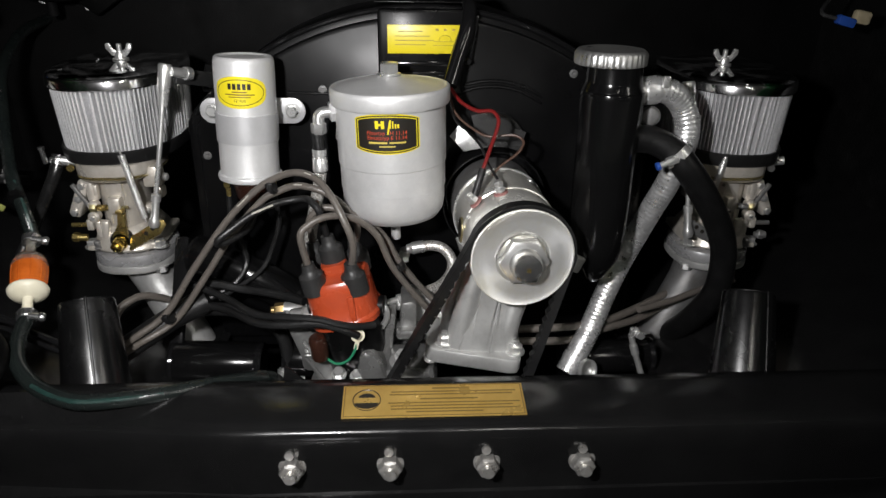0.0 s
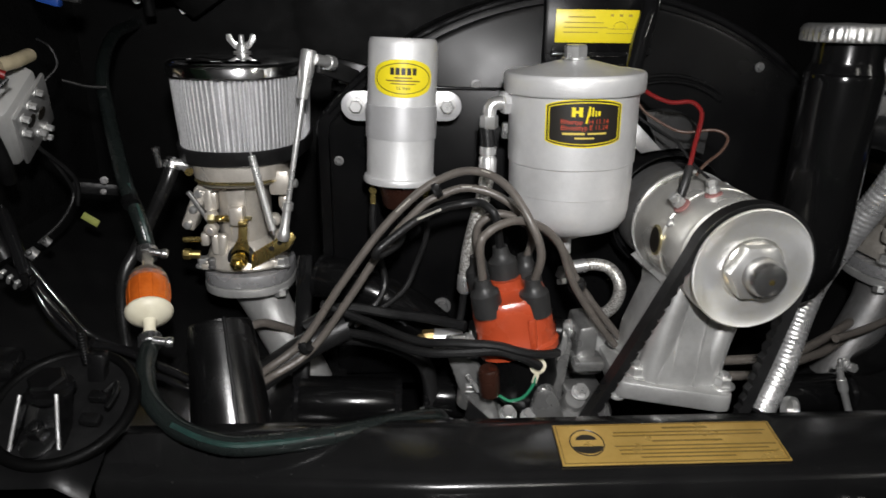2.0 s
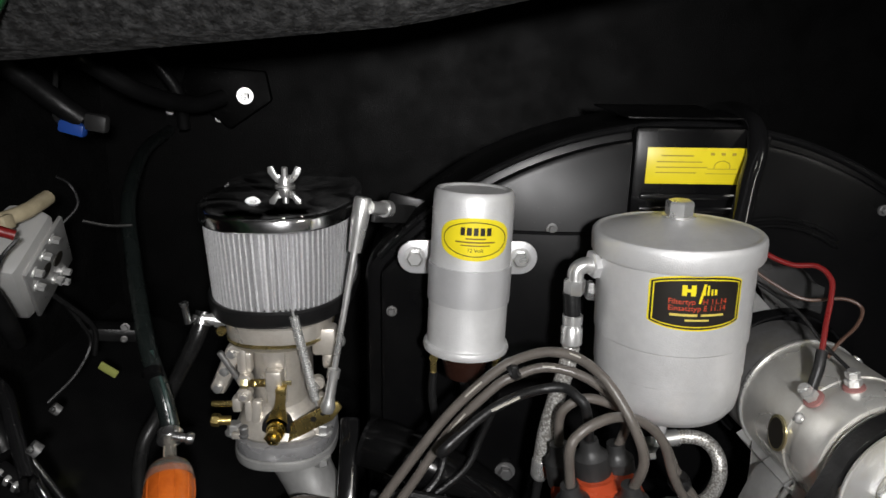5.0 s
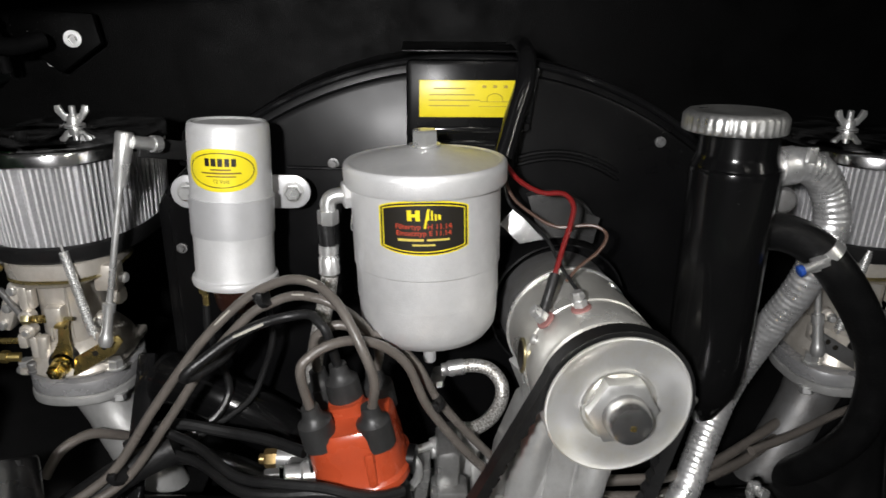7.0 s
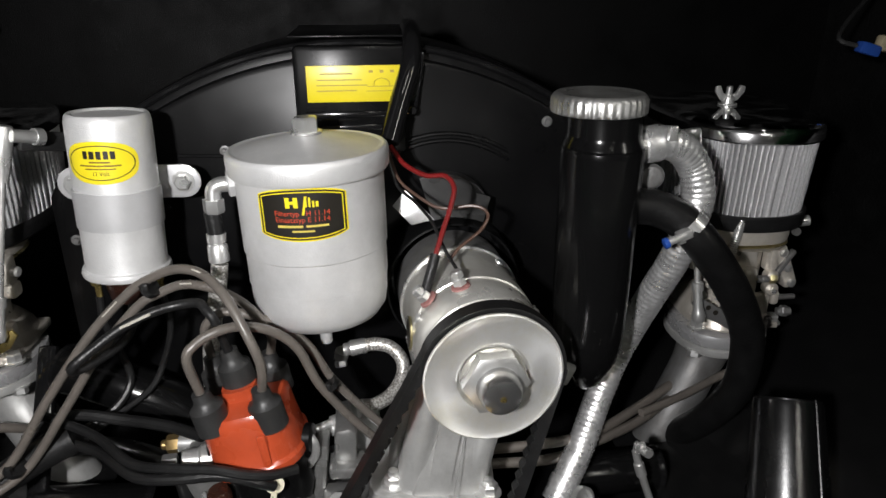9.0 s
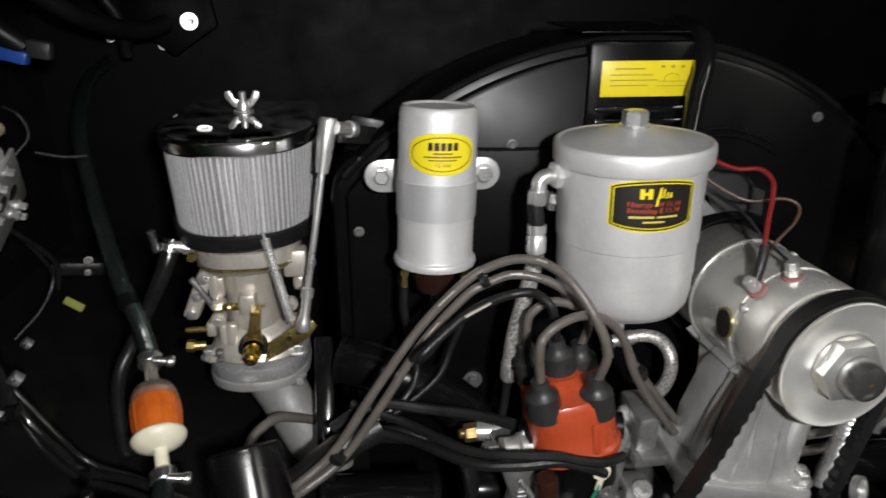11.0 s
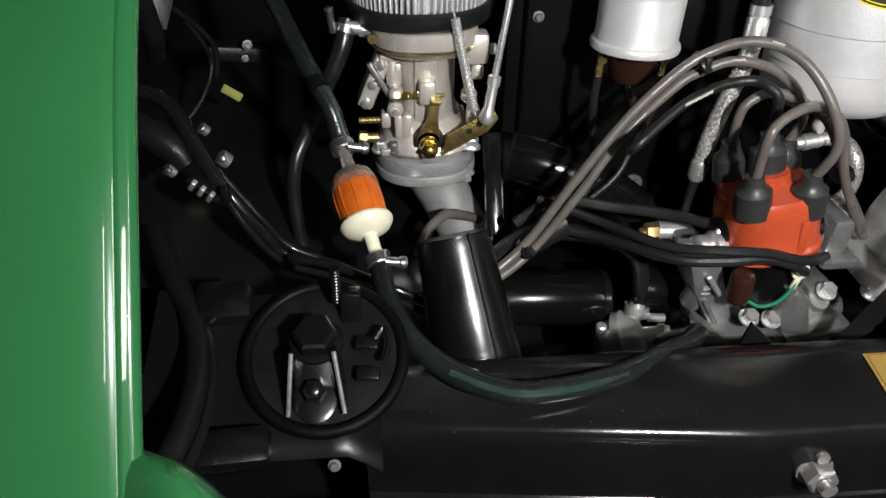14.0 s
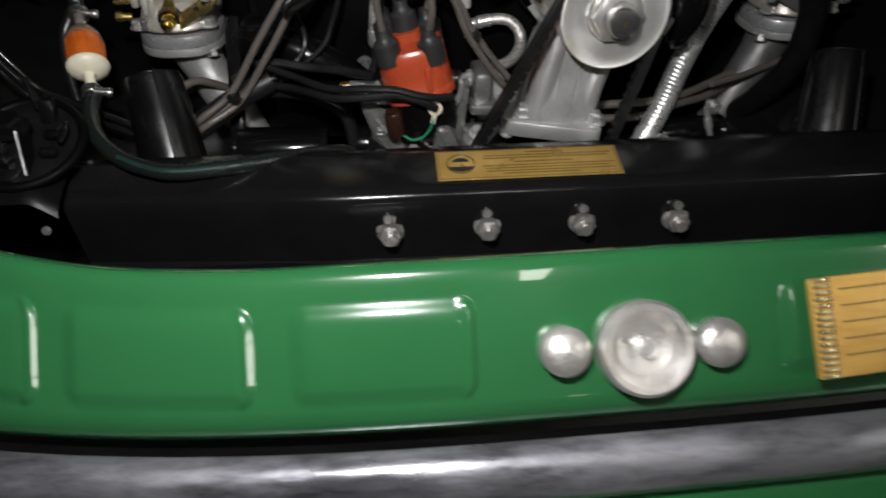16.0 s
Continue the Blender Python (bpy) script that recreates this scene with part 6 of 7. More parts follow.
part("hose", Mesh().tube(LINE, 0.0064, 18, 10), HOSEGREEN, hose)
part("green_stripe", Mesh().tube([(x, y - 0.0039, z + 0.0031) for x, y, z in LINE[3:8]], 0.0022, 8, 10), GREENMARK, hose)
for k in range(6):
    x = -0.150 + 0.0042 * k
    part("worn_letter", Mesh().box((0.0026, 0.0006, 0.0022), Matrix.Translation((x, 0.4818 + 0.72 * (x + 0.15) - 0.0058, 0.6645 - 0.33 * (x + 0.15) + 0.0026)) @ pose(0, 0, 0, -30, 15, 35), 0.0002), BOOT, hose)
up = thing("fuel_hose", (-0.37, 0.63, 0.79), "black rubber fuel hose with green stripe rising to the wall", "hose", "fuel hoses")
LINE2 = [(-0.3480, 0.5970, 0.7468), (-0.3500, 0.603, 0.7530), (-0.3555, 0.610, 0.770), (-0.370, 0.629, 0.793), (-0.386, 0.660, 0.815), (-0.405, 0.700, 0.838), (-0.430, 0.760, 0.872), (-0.45, 0.85, 0.90), (-0.46, 0.95, 0.91)]
part("hose", Mesh().tube(LINE2, 0.0060, 16, 10), HOSEGREEN, up)
part("green_stripe", Mesh().tube([(x + 0.0033, y - 0.0035, z + 0.0019) for x, y, z in LINE2[:4]], 0.0018, 8, 10), GREENMARK, up)
part("hose_band", Mesh().lathe([(0.0066, -0.003), (0.0069, 0.003)], (-0.362, 0.614, 0.783), (-0.4, 0.7, 0.5), 16), SATIN, up)
single("vent_hose", Mesh().tube([(-0.3435, 0.671, 0.806), (-0.3485, 0.662, 0.788), (-0.3643, 0.656, 0.757), (-0.3781, 0.650, 0.730), (-0.3863, 0.641, 0.7135), (-0.3895, 0.634, 0.690), (-0.387, 0.624, 0.655), (-0.379, 0.61, 0.620)], lambda q: 0.0072 - 0.0020 * min(1, q * 3), 18), VENTRUBBER, "black rubber vent hose beside the carburettor", "hose", "fuel hoses")
nip = thing("hose_nipple", (-0.352, 0.682, 0.80), "bright hose clamp on the carburettor inlet", "clamp", "hose clamps")
part("clamp_band", Mesh().lathe([(0.0074, -0.0026), (0.0082, -0.0026), (0.0082, 0.0026), (0.0074, 0.0026)], (-0.3450, 0.668, 0.8005), (0.28, 0.45, 0.95), 28), CLAMPSTEEL, nip)
part("worm_screw", Mesh().tube([(-0.3530, 0.6610, 0.8010), (-0.3540, 0.6600, 0.8150)], 0.0026, 12).hexagon(0.0058, 0.0030, (-0.3541, 0.6599, 0.8150), (-0.05, -0.05, 1)), CLAMPSTEEL, nip)

# fuel filter
FA, FB = Vector((-0.3475, 0.5950, 0.7456)), Vector((-0.3262, 0.5243, 0.7040))
FX = (FB - FA).normalized()
fuel_filter = thing("fuel_filter", FA.lerp(FB, 0.5), "clear plastic fuel filter filled with amber fuel", "fuel filter")
part("bowl", Mesh().lathe([(0.0, 0.0235), (0.0110, 0.0240), (0.0135, 0.0258), (0.0148, 0.0310), (0.0150, 0.0400), (0.0146, 0.0490), (0.0138, 0.0555), (0.0, 0.056)], FA, FX, 32), AMBER, fuel_filter, "amber bowl")
part("clear_shoulder", Mesh().lathe([(0.0040, -0.004), (0.0042, 0.0148), (0.0085, 0.0172), (0.0122, 0.0200), (0.0142, 0.0245), (0.0152, 0.030)], FA, FX, 32), CLEAR, fuel_filter, "clear plastic shoulder")
bowl_ribs = Mesh()
for k in range(10):
    a = 2 * math.pi * k / 10
    m = Matrix.Translation(FA) @ axes(FX)
    bowl_ribs.tube([m @ Vector((0.0147 * math.cos(a), 0.0147 * math.sin(a), 0.031)), m @ Vector((0.0149 * math.cos(a), 0.0149 * math.sin(a), 0.041)), m @ Vector((0.0138 * math.cos(a), 0.0138 * math.sin(a), 0.055))], 0.0006, 6)
part("bowl_rib", bowl_ribs, AMBER, fuel_filter)
part("end_cap", Mesh().lathe([(0.0140, 0.0535), (0.0162, 0.0542), (0.0168, 0.0555), (0.0164, 0.0575), (0.0140, 0.0606), (0.0090, 0.0632), (0.0048, 0.0642), (0.0042, 0.066), (0.0040, 0.082), (0.0036, 0.083)], FA, FX, 36), CREAM, fuel_filter, "cream plastic end cap and spout")
for at, ax, sd in ((FA - FX * 0.002, FX, 1), (FB - FX * 0.003, FX, 1)):
    cl = thing("hose_clamp", at, "bright worm-drive clamp on a fuel hose end", "clamp", "hose clamps")
    part("clamp_band", Mesh().lathe([(0.0066, -0.0038), (0.0078, -0.0038), (0.0082, -0.0030), (0.0078, -0.0016), (0.0082, 0.0), (0.0078, 0.0016), (0.0082, 0.0030), (0.0078, 0.0038), (0.0066, 0.0038)], at, ax, 28), CLAMPSTEEL, cl)
    part("worm_screw", Mesh().tube([at + Vector((0.004, -0.005, 0.003)), at + Vector((0.0135, -0.004, 0.001))], 0.0030, 14).lathe([(0.0030, -0.001), (0.0040, 0.0), (0.0042, 0.0022), (0.0034, 0.0040), (0.0, 0.0044)], at + Vector((0.0130, -0.004, 0.001)), (1, 0.1, -0.2), 18), CLAMPSTEEL, cl)

# sheet-metal air pipes on both sides, with a seam
for tx, sgn in ((-0.281, 1), (0.316, -1)):
    axd = Vector((sgn * 0.013, -0.0405, -0.0655)).normalized()
    near = Vector((0, -1, 0.8))
    near = (near - axd * near.dot(axd)).normalized()
    lap = near * 0.94 + axd.cross(near) * (0.34 if axd.cross(near).x > 0 else -0.34)
    pipe = thing("air_pipe", (tx, 0.53, 0.65), "glossy black sheet-metal air pipe standing beside the engine", "pipe", "air pipes")
    part("shell", Mesh().lathe([(0.0205, 0.002), (0.0205, 0.0), (0.0225, 0.0), (0.0232, 0.004), (0.0275, 0.07), (0.0300, 0.108)], (tx, 0.540, 0.711), axd, 44), PIPEBLACK, pipe)
    part("seam", Mesh().tube([Vector((tx, 0.540, 0.711)) + axd * s + lap * (r - 0.0004) for s, r in ((0.001, 0.0226), (0.004, 0.0232), (0.07, 0.0275), (0.107, 0.0300))], 0.0013, 8), SATIN, pipe)
    part("pipe_end", Mesh().lathe([(0.0, -0.001), (0.0215, -0.001), (0.0215, 0.0015)], (tx, 0.540, 0.7113), axd, 36), SATIN, pipe)

single("bracket_bar", Mesh().box((0.015, 0.010, 0.120), Matrix.Translation((-0.2375, 0.643, 0.666)) @ pose(0, 0, 0, -36, 0, 0), 0.003), BLACK, "black upright steel bar beside the intake manifold", "bar")
single("plug_lead", Mesh().tube([(-0.300, 0.612, 0.645), (-0.291, 0.625, 0.660), (-0.276, 0.640, 0.664), (-0.261, 0.652, 0.655), (-0.246, 0.668, 0.640)], 0.0040, 12), TAN, "short grey ignition lead over the manifold", "cable", "ignition leads")

# ducts, fuel pump and crankcase in the middle
for a, b, r in (((-0.243, 0.607, 0.604), (-0.152, 0.607, 0.600), 0.0225), ((-0.130, 0.614, 0.602), (-0.085, 0.614, 0.600), 0.020), ((0.190, 0.612, 0.598), (0.262, 0.612, 0.600), 0.018)):
    duct, way = thing("black_duct", a, "glossy black painted duct low beside the engine", "duct", "low ducts"), Vector(b) - Vector(a)
    part("shell", Mesh().lathe([(r * 0.97, 0.004), (r, 0.006), (r, way.length - 0.006), (r * 0.95, way.length - 0.003)], a, way, 40), FILLERBLACK, duct)
    part("near_rim", Mesh().lathe([(r * 0.80, 0), (r * 0.98, 0.0), (r * 1.03, 0.002), (r * 1.0, 0.005), (r * 0.8, 0.005)], a, way, 40), BLACK, duct)
    part("far_rim", Mesh().lathe([(r * 0.80, -0.004), (r * 1.0, -0.004), (r * 1.04, 0.0), (r * 0.98, 0.002), (r * 0.7, 0.002)], b, way, 40), BLACK, duct)
cover = thing("cylinder_cover", (-0.2, 0.655, 0.68), "black rounded cylinder cover tin with rolled collars", "engine tin")
COVER = [(-0.222, 0.668, 0.698), (-0.200, 0.660, 0.695), (-0.165, 0.652, 0.682), (-0.125, 0.650, 0.655), (-0.10, 0.64, 0.620)]
part("shell", Mesh().tube(COVER, 0.020, 28), FILLERBLACK, cover)
for p, q in ((0, 1), (3, 4)):
    part("collar", Mesh().lathe([(0.0195, -0.002), (0.0208, -0.0015), (0.0208, 0.0015), (0.0195, 0.002)], COVER[p], Vector(COVER[q]) - Vector(COVER[p]), 36), BLACK, cover)
pump = thing("fuel_pump", (-0.137, 0.57, 0.56), "small cast fuel pump with clamped hose", "fuel pump")
part("pump_body", Mesh().lathe([(0.018, 0.540), (0.023, 0.545), (0.023, 0.560), (0.0245, 0.561), (0.0245, 0.567), (0.019, 0.570), (0.014, 0.580), (0.008, 0.584), (0, 0.584)], (-0.137, 0.578, 0.004), (0, 0, 1), 36), CASE, pump)
part("outlet", Mesh().tube([(-0.137, 0.581, 0.572), (-0.131, 0.589, 0.582), (-0.125, 0.598, 0.600)], 0.0062, 16), CAST, pump)
for k in range(6):
    a = k * math.pi / 3 + 0.3
    part("pump_screw", Mesh().hexagon(0.006, 0.0045, (-0.137 + 0.0215 * math.cos(a), 0.578 + 0.0215 * math.sin(a), 0.571), (0, 0, 1)), ZINC, pump)
part("clamp_band", Mesh().lathe([(0.0072, -0.0045), (0.0102, -0.0045), (0.0102, 0.0045), (0.0072, 0.0045)], (-0.125, 0.598, 0.593), (0.1, 0.3, 1), 24), ZINC, pump)
part("clamp_screw", Mesh().tube([(-0.119, 0.587, 0.594), (-0.106, 0.588, 0.592)], 0.0036, 12), ZINC, pump)
part("inlet", Mesh().tube([(-0.128, 0.574, 0.588), (-0.108, 0.568, 0.594)], 0.0062, 16).lathe([(0.0072, 0), (0.0074, 0.005), (0.0064, 0.006)], (-0.116, 0.571, 0.5915), (1, -0.3, 0.3), 20), ZINC, pump)
part("pump_head", Mesh().lathe([(0.0, -0.016), (0.016, -0.016), (0.0175, -0.014), (0.0175, -0.004), (0.0225, -0.003), (0.0225, 0.003), (0.0185, 0.006), (0.012, 0.014), (0.0, 0.016)], (-0.143, 0.570, 0.5880), (0.75, -0.25, 0.45), 36), CAST, pump)
part("head_plug", Mesh().lathe([(0.0036, 0), (0.0036, 0.003), (0, 0.0034)], (-0.1585, 0.561, 0.5775), (-0.5, -0.8, 0), 14), BRASSY, pump)
part("tall_screw", Mesh().lathe([(0.0030, 0), (0.0030, 0.012), (0.0042, 0.0125), (0.0042, 0.017), (0.003, 0.018)], (-0.1625, 0.572, 0.5860), (0, -0.1, 1), 14), ZINC, pump)
single("pump_hose", Mesh().tube([(-0.125, 0.598, 0.591), (-0.124, 0.603, 0.615), (-0.132, 0.606, 0.642), (-0.160, 0.609, 0.658), (-0.200, 0.610, 0.664), (-0.232, 0.602, 0.656), (-0.26, 0.59, 0.64)], 0.0068, 16), RUBBER, "black rubber hose rising from the fuel pump", "hose", "fuel hoses")

case = thing("crankcase", (-0.02, 0.58, 0.56), "grey cast crankcase with ribs and bolts below the distributor", "crankcase")
part("case_block", Mesh().box((0.120, 0.070, 0.09), Matrix.Translation((-0.030, 0.600, 0.575)), 0.012), CASE, case)
part("case_shelf", Mesh().prism([(-0.098, 0.545), (-0.03, 0.540), (0.022, 0.548), (0.022, 0.600), (-0.09, 0.610)], 0.012, Matrix.Translation((0, 0, 0.600)), 0.004), CASE, case)
for outline, y, deep, soft in (([(-0.1140, 0.6730), (-0.0985, 0.6745), (-0.0880, 0.6640), (-0.0596, 0.5930), (-0.0690, 0.5850), (-0.0800, 0.6000), (-0.1030, 0.6400)], 0.600, 0.042, 0.003),
                               ([(-0.0390, 0.6120), (-0.0475, 0.6325), (-0.0455, 0.6490), (-0.0400, 0.6545), (-0.0320, 0.6510), (-0.0270, 0.6440), (-0.0160, 0.6110)], 0.575, 0.036, 0.004),
                               ([(-0.0080, 0.6540), (-0.0060, 0.6890), (0.0050, 0.6910), (0.0100, 0.6860), (0.0085, 0.6540)], 0.610, 0.040, 0.003)):
    part("cast_rail", Mesh().prism(outline, deep, Matrix.Translation((0, y, 0)) @ UP, soft), CASE, case)
part("rail_groove", Mesh().tube([(-0.0960, 0.5575, 0.6360), (-0.0700, 0.5575, 0.5930)], 0.0018, 8), CASE, case)
part("rail_stud", Mesh().tube([(-0.0980, 0.5540, 0.6580), (-0.0885, 0.5510, 0.6450)], 0.0020, 10), ZINC, case)
part("oil_elbow", Mesh().tube([(-0.036, 0.548, 0.606), (-0.022, 0.552, 0.613), (-0.004, 0.556, 0.612), (0.010, 0.560, 0.604)], 0.0115, 20), CASE, case)
part("side_web", Mesh().box((0.010, 0.030, 0.060), Matrix.Translation((-0.0185, 0.585, 0.648)) @ pose(0, 0, 0, 0, 6, 0), 0.003), CASE, case)
part("cast_step", Mesh().box((0.026, 0.022, 0.010), Matrix.Translation((0.002, 0.572, 0.6590)), 0.003).box((0.022, 0.020, 0.008), Matrix.Translation((-0.006, 0.568, 0.6360)), 0.003), CASE, case)
part("stud_boss", Mesh().lathe([(0.0095, -0.020), (0.009, 0.002), (0.008, 0.0035), (0.0, 0.0035)], (-0.010, 0.556, 0.632), (0.1, -0.6, 0.8), 28), CASE, case)
part("stud_boss", Mesh().lathe([(0.009, -0.020), (0.0088, 0.002), (0.008, 0.0035), (0.0, 0.0035)], (-0.095, 0.566, 0.640), (0, -0.4, 0.9), 28), CASE, case)
for bx, by, bz in ((-0.0654, 0.545, 0.6300), (-0.0482, 0.545, 0.6270), (-0.0053, 0.5560, 0.6420), (-0.095, 0.5640, 0.6455), (0.022, 0.548, 0.646)):
    part("case_bolt", Mesh().hexagon(0.0095, 0.006, (bx, by, bz - 0.003), (0, -0.45, 0.9), 0.0072), ZINC, case)
part("pressure_block", Mesh().box((0.030, 0.030, 0.052), Matrix.Translation((0.012, 0.612, 0.655)), 0.006), CAST, case)
for bz in (0.674, 0.651):
    part("block_plug", Mesh().lathe([(0.0078, 0), (0.0080, 0.012), (0.006, 0.0135), (0.006, 0.0175), (0.005, 0.018)], (0.006, 0.602, bz), (-1, -0.35, 0.0), 24), ZINC, case)
part("brass_union", Mesh().hexagon(0.0122, 0.010, (-0.122, 0.600, 0.668), (-1, -0.1, 0)).lathe([(0.0038, 0.009), (0.0038, 0.013), (0.0028, 0.014), (0, 0.014)], (-0.122, 0.600, 0.668), (-1, -0.1, 0), 14), DULLBRASS, case, "brass pipe union")
part("union_pipe", Mesh().tube([(-0.122, 0.600, 0.668), (-0.098, 0.598, 0.668)], 0.0078, 16), ZINC, case)

# right-hand low parts
for pts, r in (([(0.108, 0.600, 0.641), (0.165, 0.600, 0.643), (0.204, 0.612, 0.6415), (0.245, 0.638, 0.640), (0.300, 0.672, 0.645)], 0.0042), ([(0.108, 0.600, 0.627), (0.165, 0.600, 0.627), (0.202, 0.608, 0.634), (0.25, 0.636, 0.630), (0.30, 0.668, 0.634)], 0.0042), ([(0.246, 0.62, 0.651), (0.290, 0.64, 0.651), (0.338, 0.66, 0.657), (0.37, 0.67, 0.66)], 0.0036)):
    single("plug_lead", Mesh().tube(pts, r, 12), TAN, "grey ignition lead running along the cylinders", "cable", "ignition leads")
dip = thing("dipstick", (0.23, 0.578, 0.60), "bright steel dipstick with bent handle", "dipstick")
part("handle", Mesh().box((0.009, 0.006, 0.010), Matrix.Translation((0.229, 0.580, 0.648)), 0.002).lathe([(0.004, 0), (0.004, 0.006)], (0.232, 0.577, 0.647), (0.3, -1, 0.2), 14), ZINC, dip)
part("rod", Mesh().tube([(0.226, 0.580, 0.645), (0.232, 0.576, 0.624), (0.246, 0.570, 0.585)], 0.0030, 12), ZINC, dip)
part("collar", Mesh().tube([(0.229, 0.578, 0.634), (0.232, 0.576, 0.624)], 0.0042, 12), ZINC, dip)
ringc = thing("pipe_clip", (0.176, 0.57, 0.61), "bright steel clip round the lower end of the duct", "clip")
part("ring", Mesh().lathe([(0.0095, -0.0025), (0.0115, -0.0025), (0.0115, 0.0025), (0.0095, 0.0025), (0.0095, -0.0025)], (0.181, 0.566, 0.612), (0.5, -0.8, 0.3), 28), ZINC, ringc)
single("tin_stud", Mesh().tube([(0.407, 0.46, 0.66), (0.412, 0.452, 0.664)], 0.003, 10), ZINC, "small bright stud on the side tin", "stud")

# engine mount and seal on the left
mount = thing("engine_mount", (-0.355, 0.454, 0.69), "black bolted steel mount inside a round rubber seal", "mount")
RC, RAX = Vector((-0.355, 0.454, 0.7040)), Vector((0.03, -0.38, 1.0)).normalized()
part("seal_ring", Mesh().tube([RC + axes(RAX) @ Vector((0.0405 * math.cos(a), 0.0415 * math.sin(a), -0.0065)) for a in [2 * math.pi * k / 36 for k in range(37)]], 0.0036, 14, 2), MATTBLACK, mount, "thick round rubber seal")
part("hole_floor", Mesh().lathe([(0.041, -0.0055), (0.034, -0.0050), (0.0, -0.0050)], RC, RAX, 40), DEEPBLACK, mount, "dusty dark floor inside the seal")
for tx, bx in ((-0.3690, -0.3720), (-0.3485, -0.3445)):
    part("bracket_arm", Mesh().add([(tx - 0.001, 0.4390, 0.7165), (tx + 0.001, 0.4390, 0.7165), (bx + 0.001, 0.4235, 0.6895), (bx - 0.001, 0.4235, 0.6895), (tx - 0.001, 0.4560, 0.7100), (tx + 0.001, 0.4560, 0.7100), (bx + 0.001, 0.4380, 0.6890), (bx - 0.001, 0.4380, 0.6890)],
         [(0, 1, 2, 3), (4, 7, 6, 5), (0, 3, 7, 4), (1, 5, 6, 2), (0, 4, 5, 1), (3, 2, 6, 7)]), PIPEBLACK, mount)
    # thin paler strip along the front edge of each arm
    part("pale_edge", Mesh().tube([(tx, 0.4386, 0.7168), ((tx + bx) / 2, 0.4308, 0.7034), (bx, 0.4231, 0.6897)], 0.0012, 8), BRIGHTEDGE, mount, "thin pale grey strip along the arm's front edge")
part("bracket_web", Mesh().box((0.022, 0.034, 0.004), Matrix.Translation((-0.3585, 0.4400, 0.7000)) @ pose(0, 0, 0, 52, 0, 0), 0.0015), PIPEBLACK, mount)
part("bracket_tongue", Mesh().lathe([(0.0100, 0), (0.0110, 0.001), (0.0110, 0.004), (0.009, 0.005), (0, 0.005)], (-0.3590, 0.4330, 0.6900), (0, -0.55, 1), 28, 1.2), PIPEBLACK, mount)
part("bracket_post", Mesh().box((0.011, 0.010, 0.034), Matrix.Translation((-0.3420, 0.4770, 0.7060)) @ pose(0, 0, 0, -6, 4, 0), 0.002), PIPEBLACK, mount)
part("bolt_washer", Mesh().lathe([(0.004, 0), (0.0135, 0.0), (0.0135, 0.002), (0.010, 0.003)], (-0.3580, 0.4510, 0.7120), (0.0, -0.25, 1), 32), PIPEBLACK, mount)
part("mount_bolt", Mesh().hexagon(0.0195, 0.0090, (-0.3580, 0.4503, 0.7140), (0.0, -0.25, 1)), PIPEBLACK, mount)
part("mount_nut", Mesh().hexagon(0.0100, 0.0070, (-0.3590, 0.4330, 0.6940), (0, -0.55, 1), 0.0082).lathe([(0.0030, 0), (0.0030, 0.010), (0.002, 0.0105)], (-0.3590, 0.4330, 0.6940), (0, -0.55, 1), 12), PIPEBLACK, mount)
part("threaded_stud", Mesh().tube([(-0.3490, 0.4790, 0.7150), (-0.3480, 0.4760, 0.7400)], 0.0022, 10, 8, True, 0.25, 0.0022), PIPEBLACK, mount)
part("side_clip", Mesh().tube([(-0.3290, 0.4550, 0.7080), (-0.3240, 0.4600, 0.7110), (-0.3215, 0.4520, 0.7085), (-0.3240, 0.4430, 0.7040)], 0.0018, 8), PIPEBLACK, mount)
for cx, cy, cz in ((-0.3330, 0.4560, 0.7045), (-0.3325, 0.4400, 0.6985)):
    part("side_block", Mesh().box((0.012, 0.007, 0.005), Matrix.Translation((cx, cy, cz)) @ pose(0, 0, 0, 20, 0, -8), 0.0012), PIPEBLACK, mount)
rows = []
for k in range(15):
    x = -0.445 + 0.118 * k / 14
    rows.append([(x, y, 0.6955 + 0.38 * (y - 0.454) + 0.16 * max(0.0, -0.405 - x) - 0.9 * max(0.0, x + 0.342) - dz) for y, dz in ((0.4980, 0.020), (0.4970, 0.004), (0.4930, 0.0005), (0.480, 0.0), (0.460, 0.0), (0.440, 0.0), (0.418, 0.0), (0.4115, 0.001), (0.4090, 0.004))])
part("mount_shelf", Mesh().sheet(rows, 0.0015), SATIN, rear_tin, "black tin shelf under the mount")
single("tin_screw", Mesh().hexagon(0.0042, 0.0025, (-0.355, 0.437, 0.632), (0, -0.9, 0.5), 0.0036), DARKSTEEL, "small bright screw below the mount", "screw")
for pts, w in (([(-0.460, 0.545, 0.722), (-0.444, 0.510, 0.718), (-0.4270, 0.480, 0.712), (-0.4170, 0.450, 0.7100), (-0.4115, 0.415, 0.7135), (-0.4120, 0.385, 0.7170), (-0.420, 0.355, 0.716)], 0.0058),):
    seal = thing("rubber_seal", pts[2], "black rubber body seal along the tin edge", "seal")
    part("bead", Mesh().tube(pts, w, 12), DEEPBLACK, seal)
    part("lip", Mesh().tube([(x + 0.006, y, z - 0.006) for x, y, z in pts], 0.0028, 8), DEEPBLACK, seal)
for c, size in (((-0.4100, 0.4860, 0.7110), (0.030, 0.026, 0.012)), ((-0.3970, 0.4075, 0.6860), (0.036, 0.020, 0.014))):
    single("seal_pad", Mesh().box(size, Matrix.Translation(c) @ pose(0, 0, 0, 14, 6, 8), 0.0045), PIPEBLACK, "glossy black moulded pad on the side tin", "pad", "seal pads")

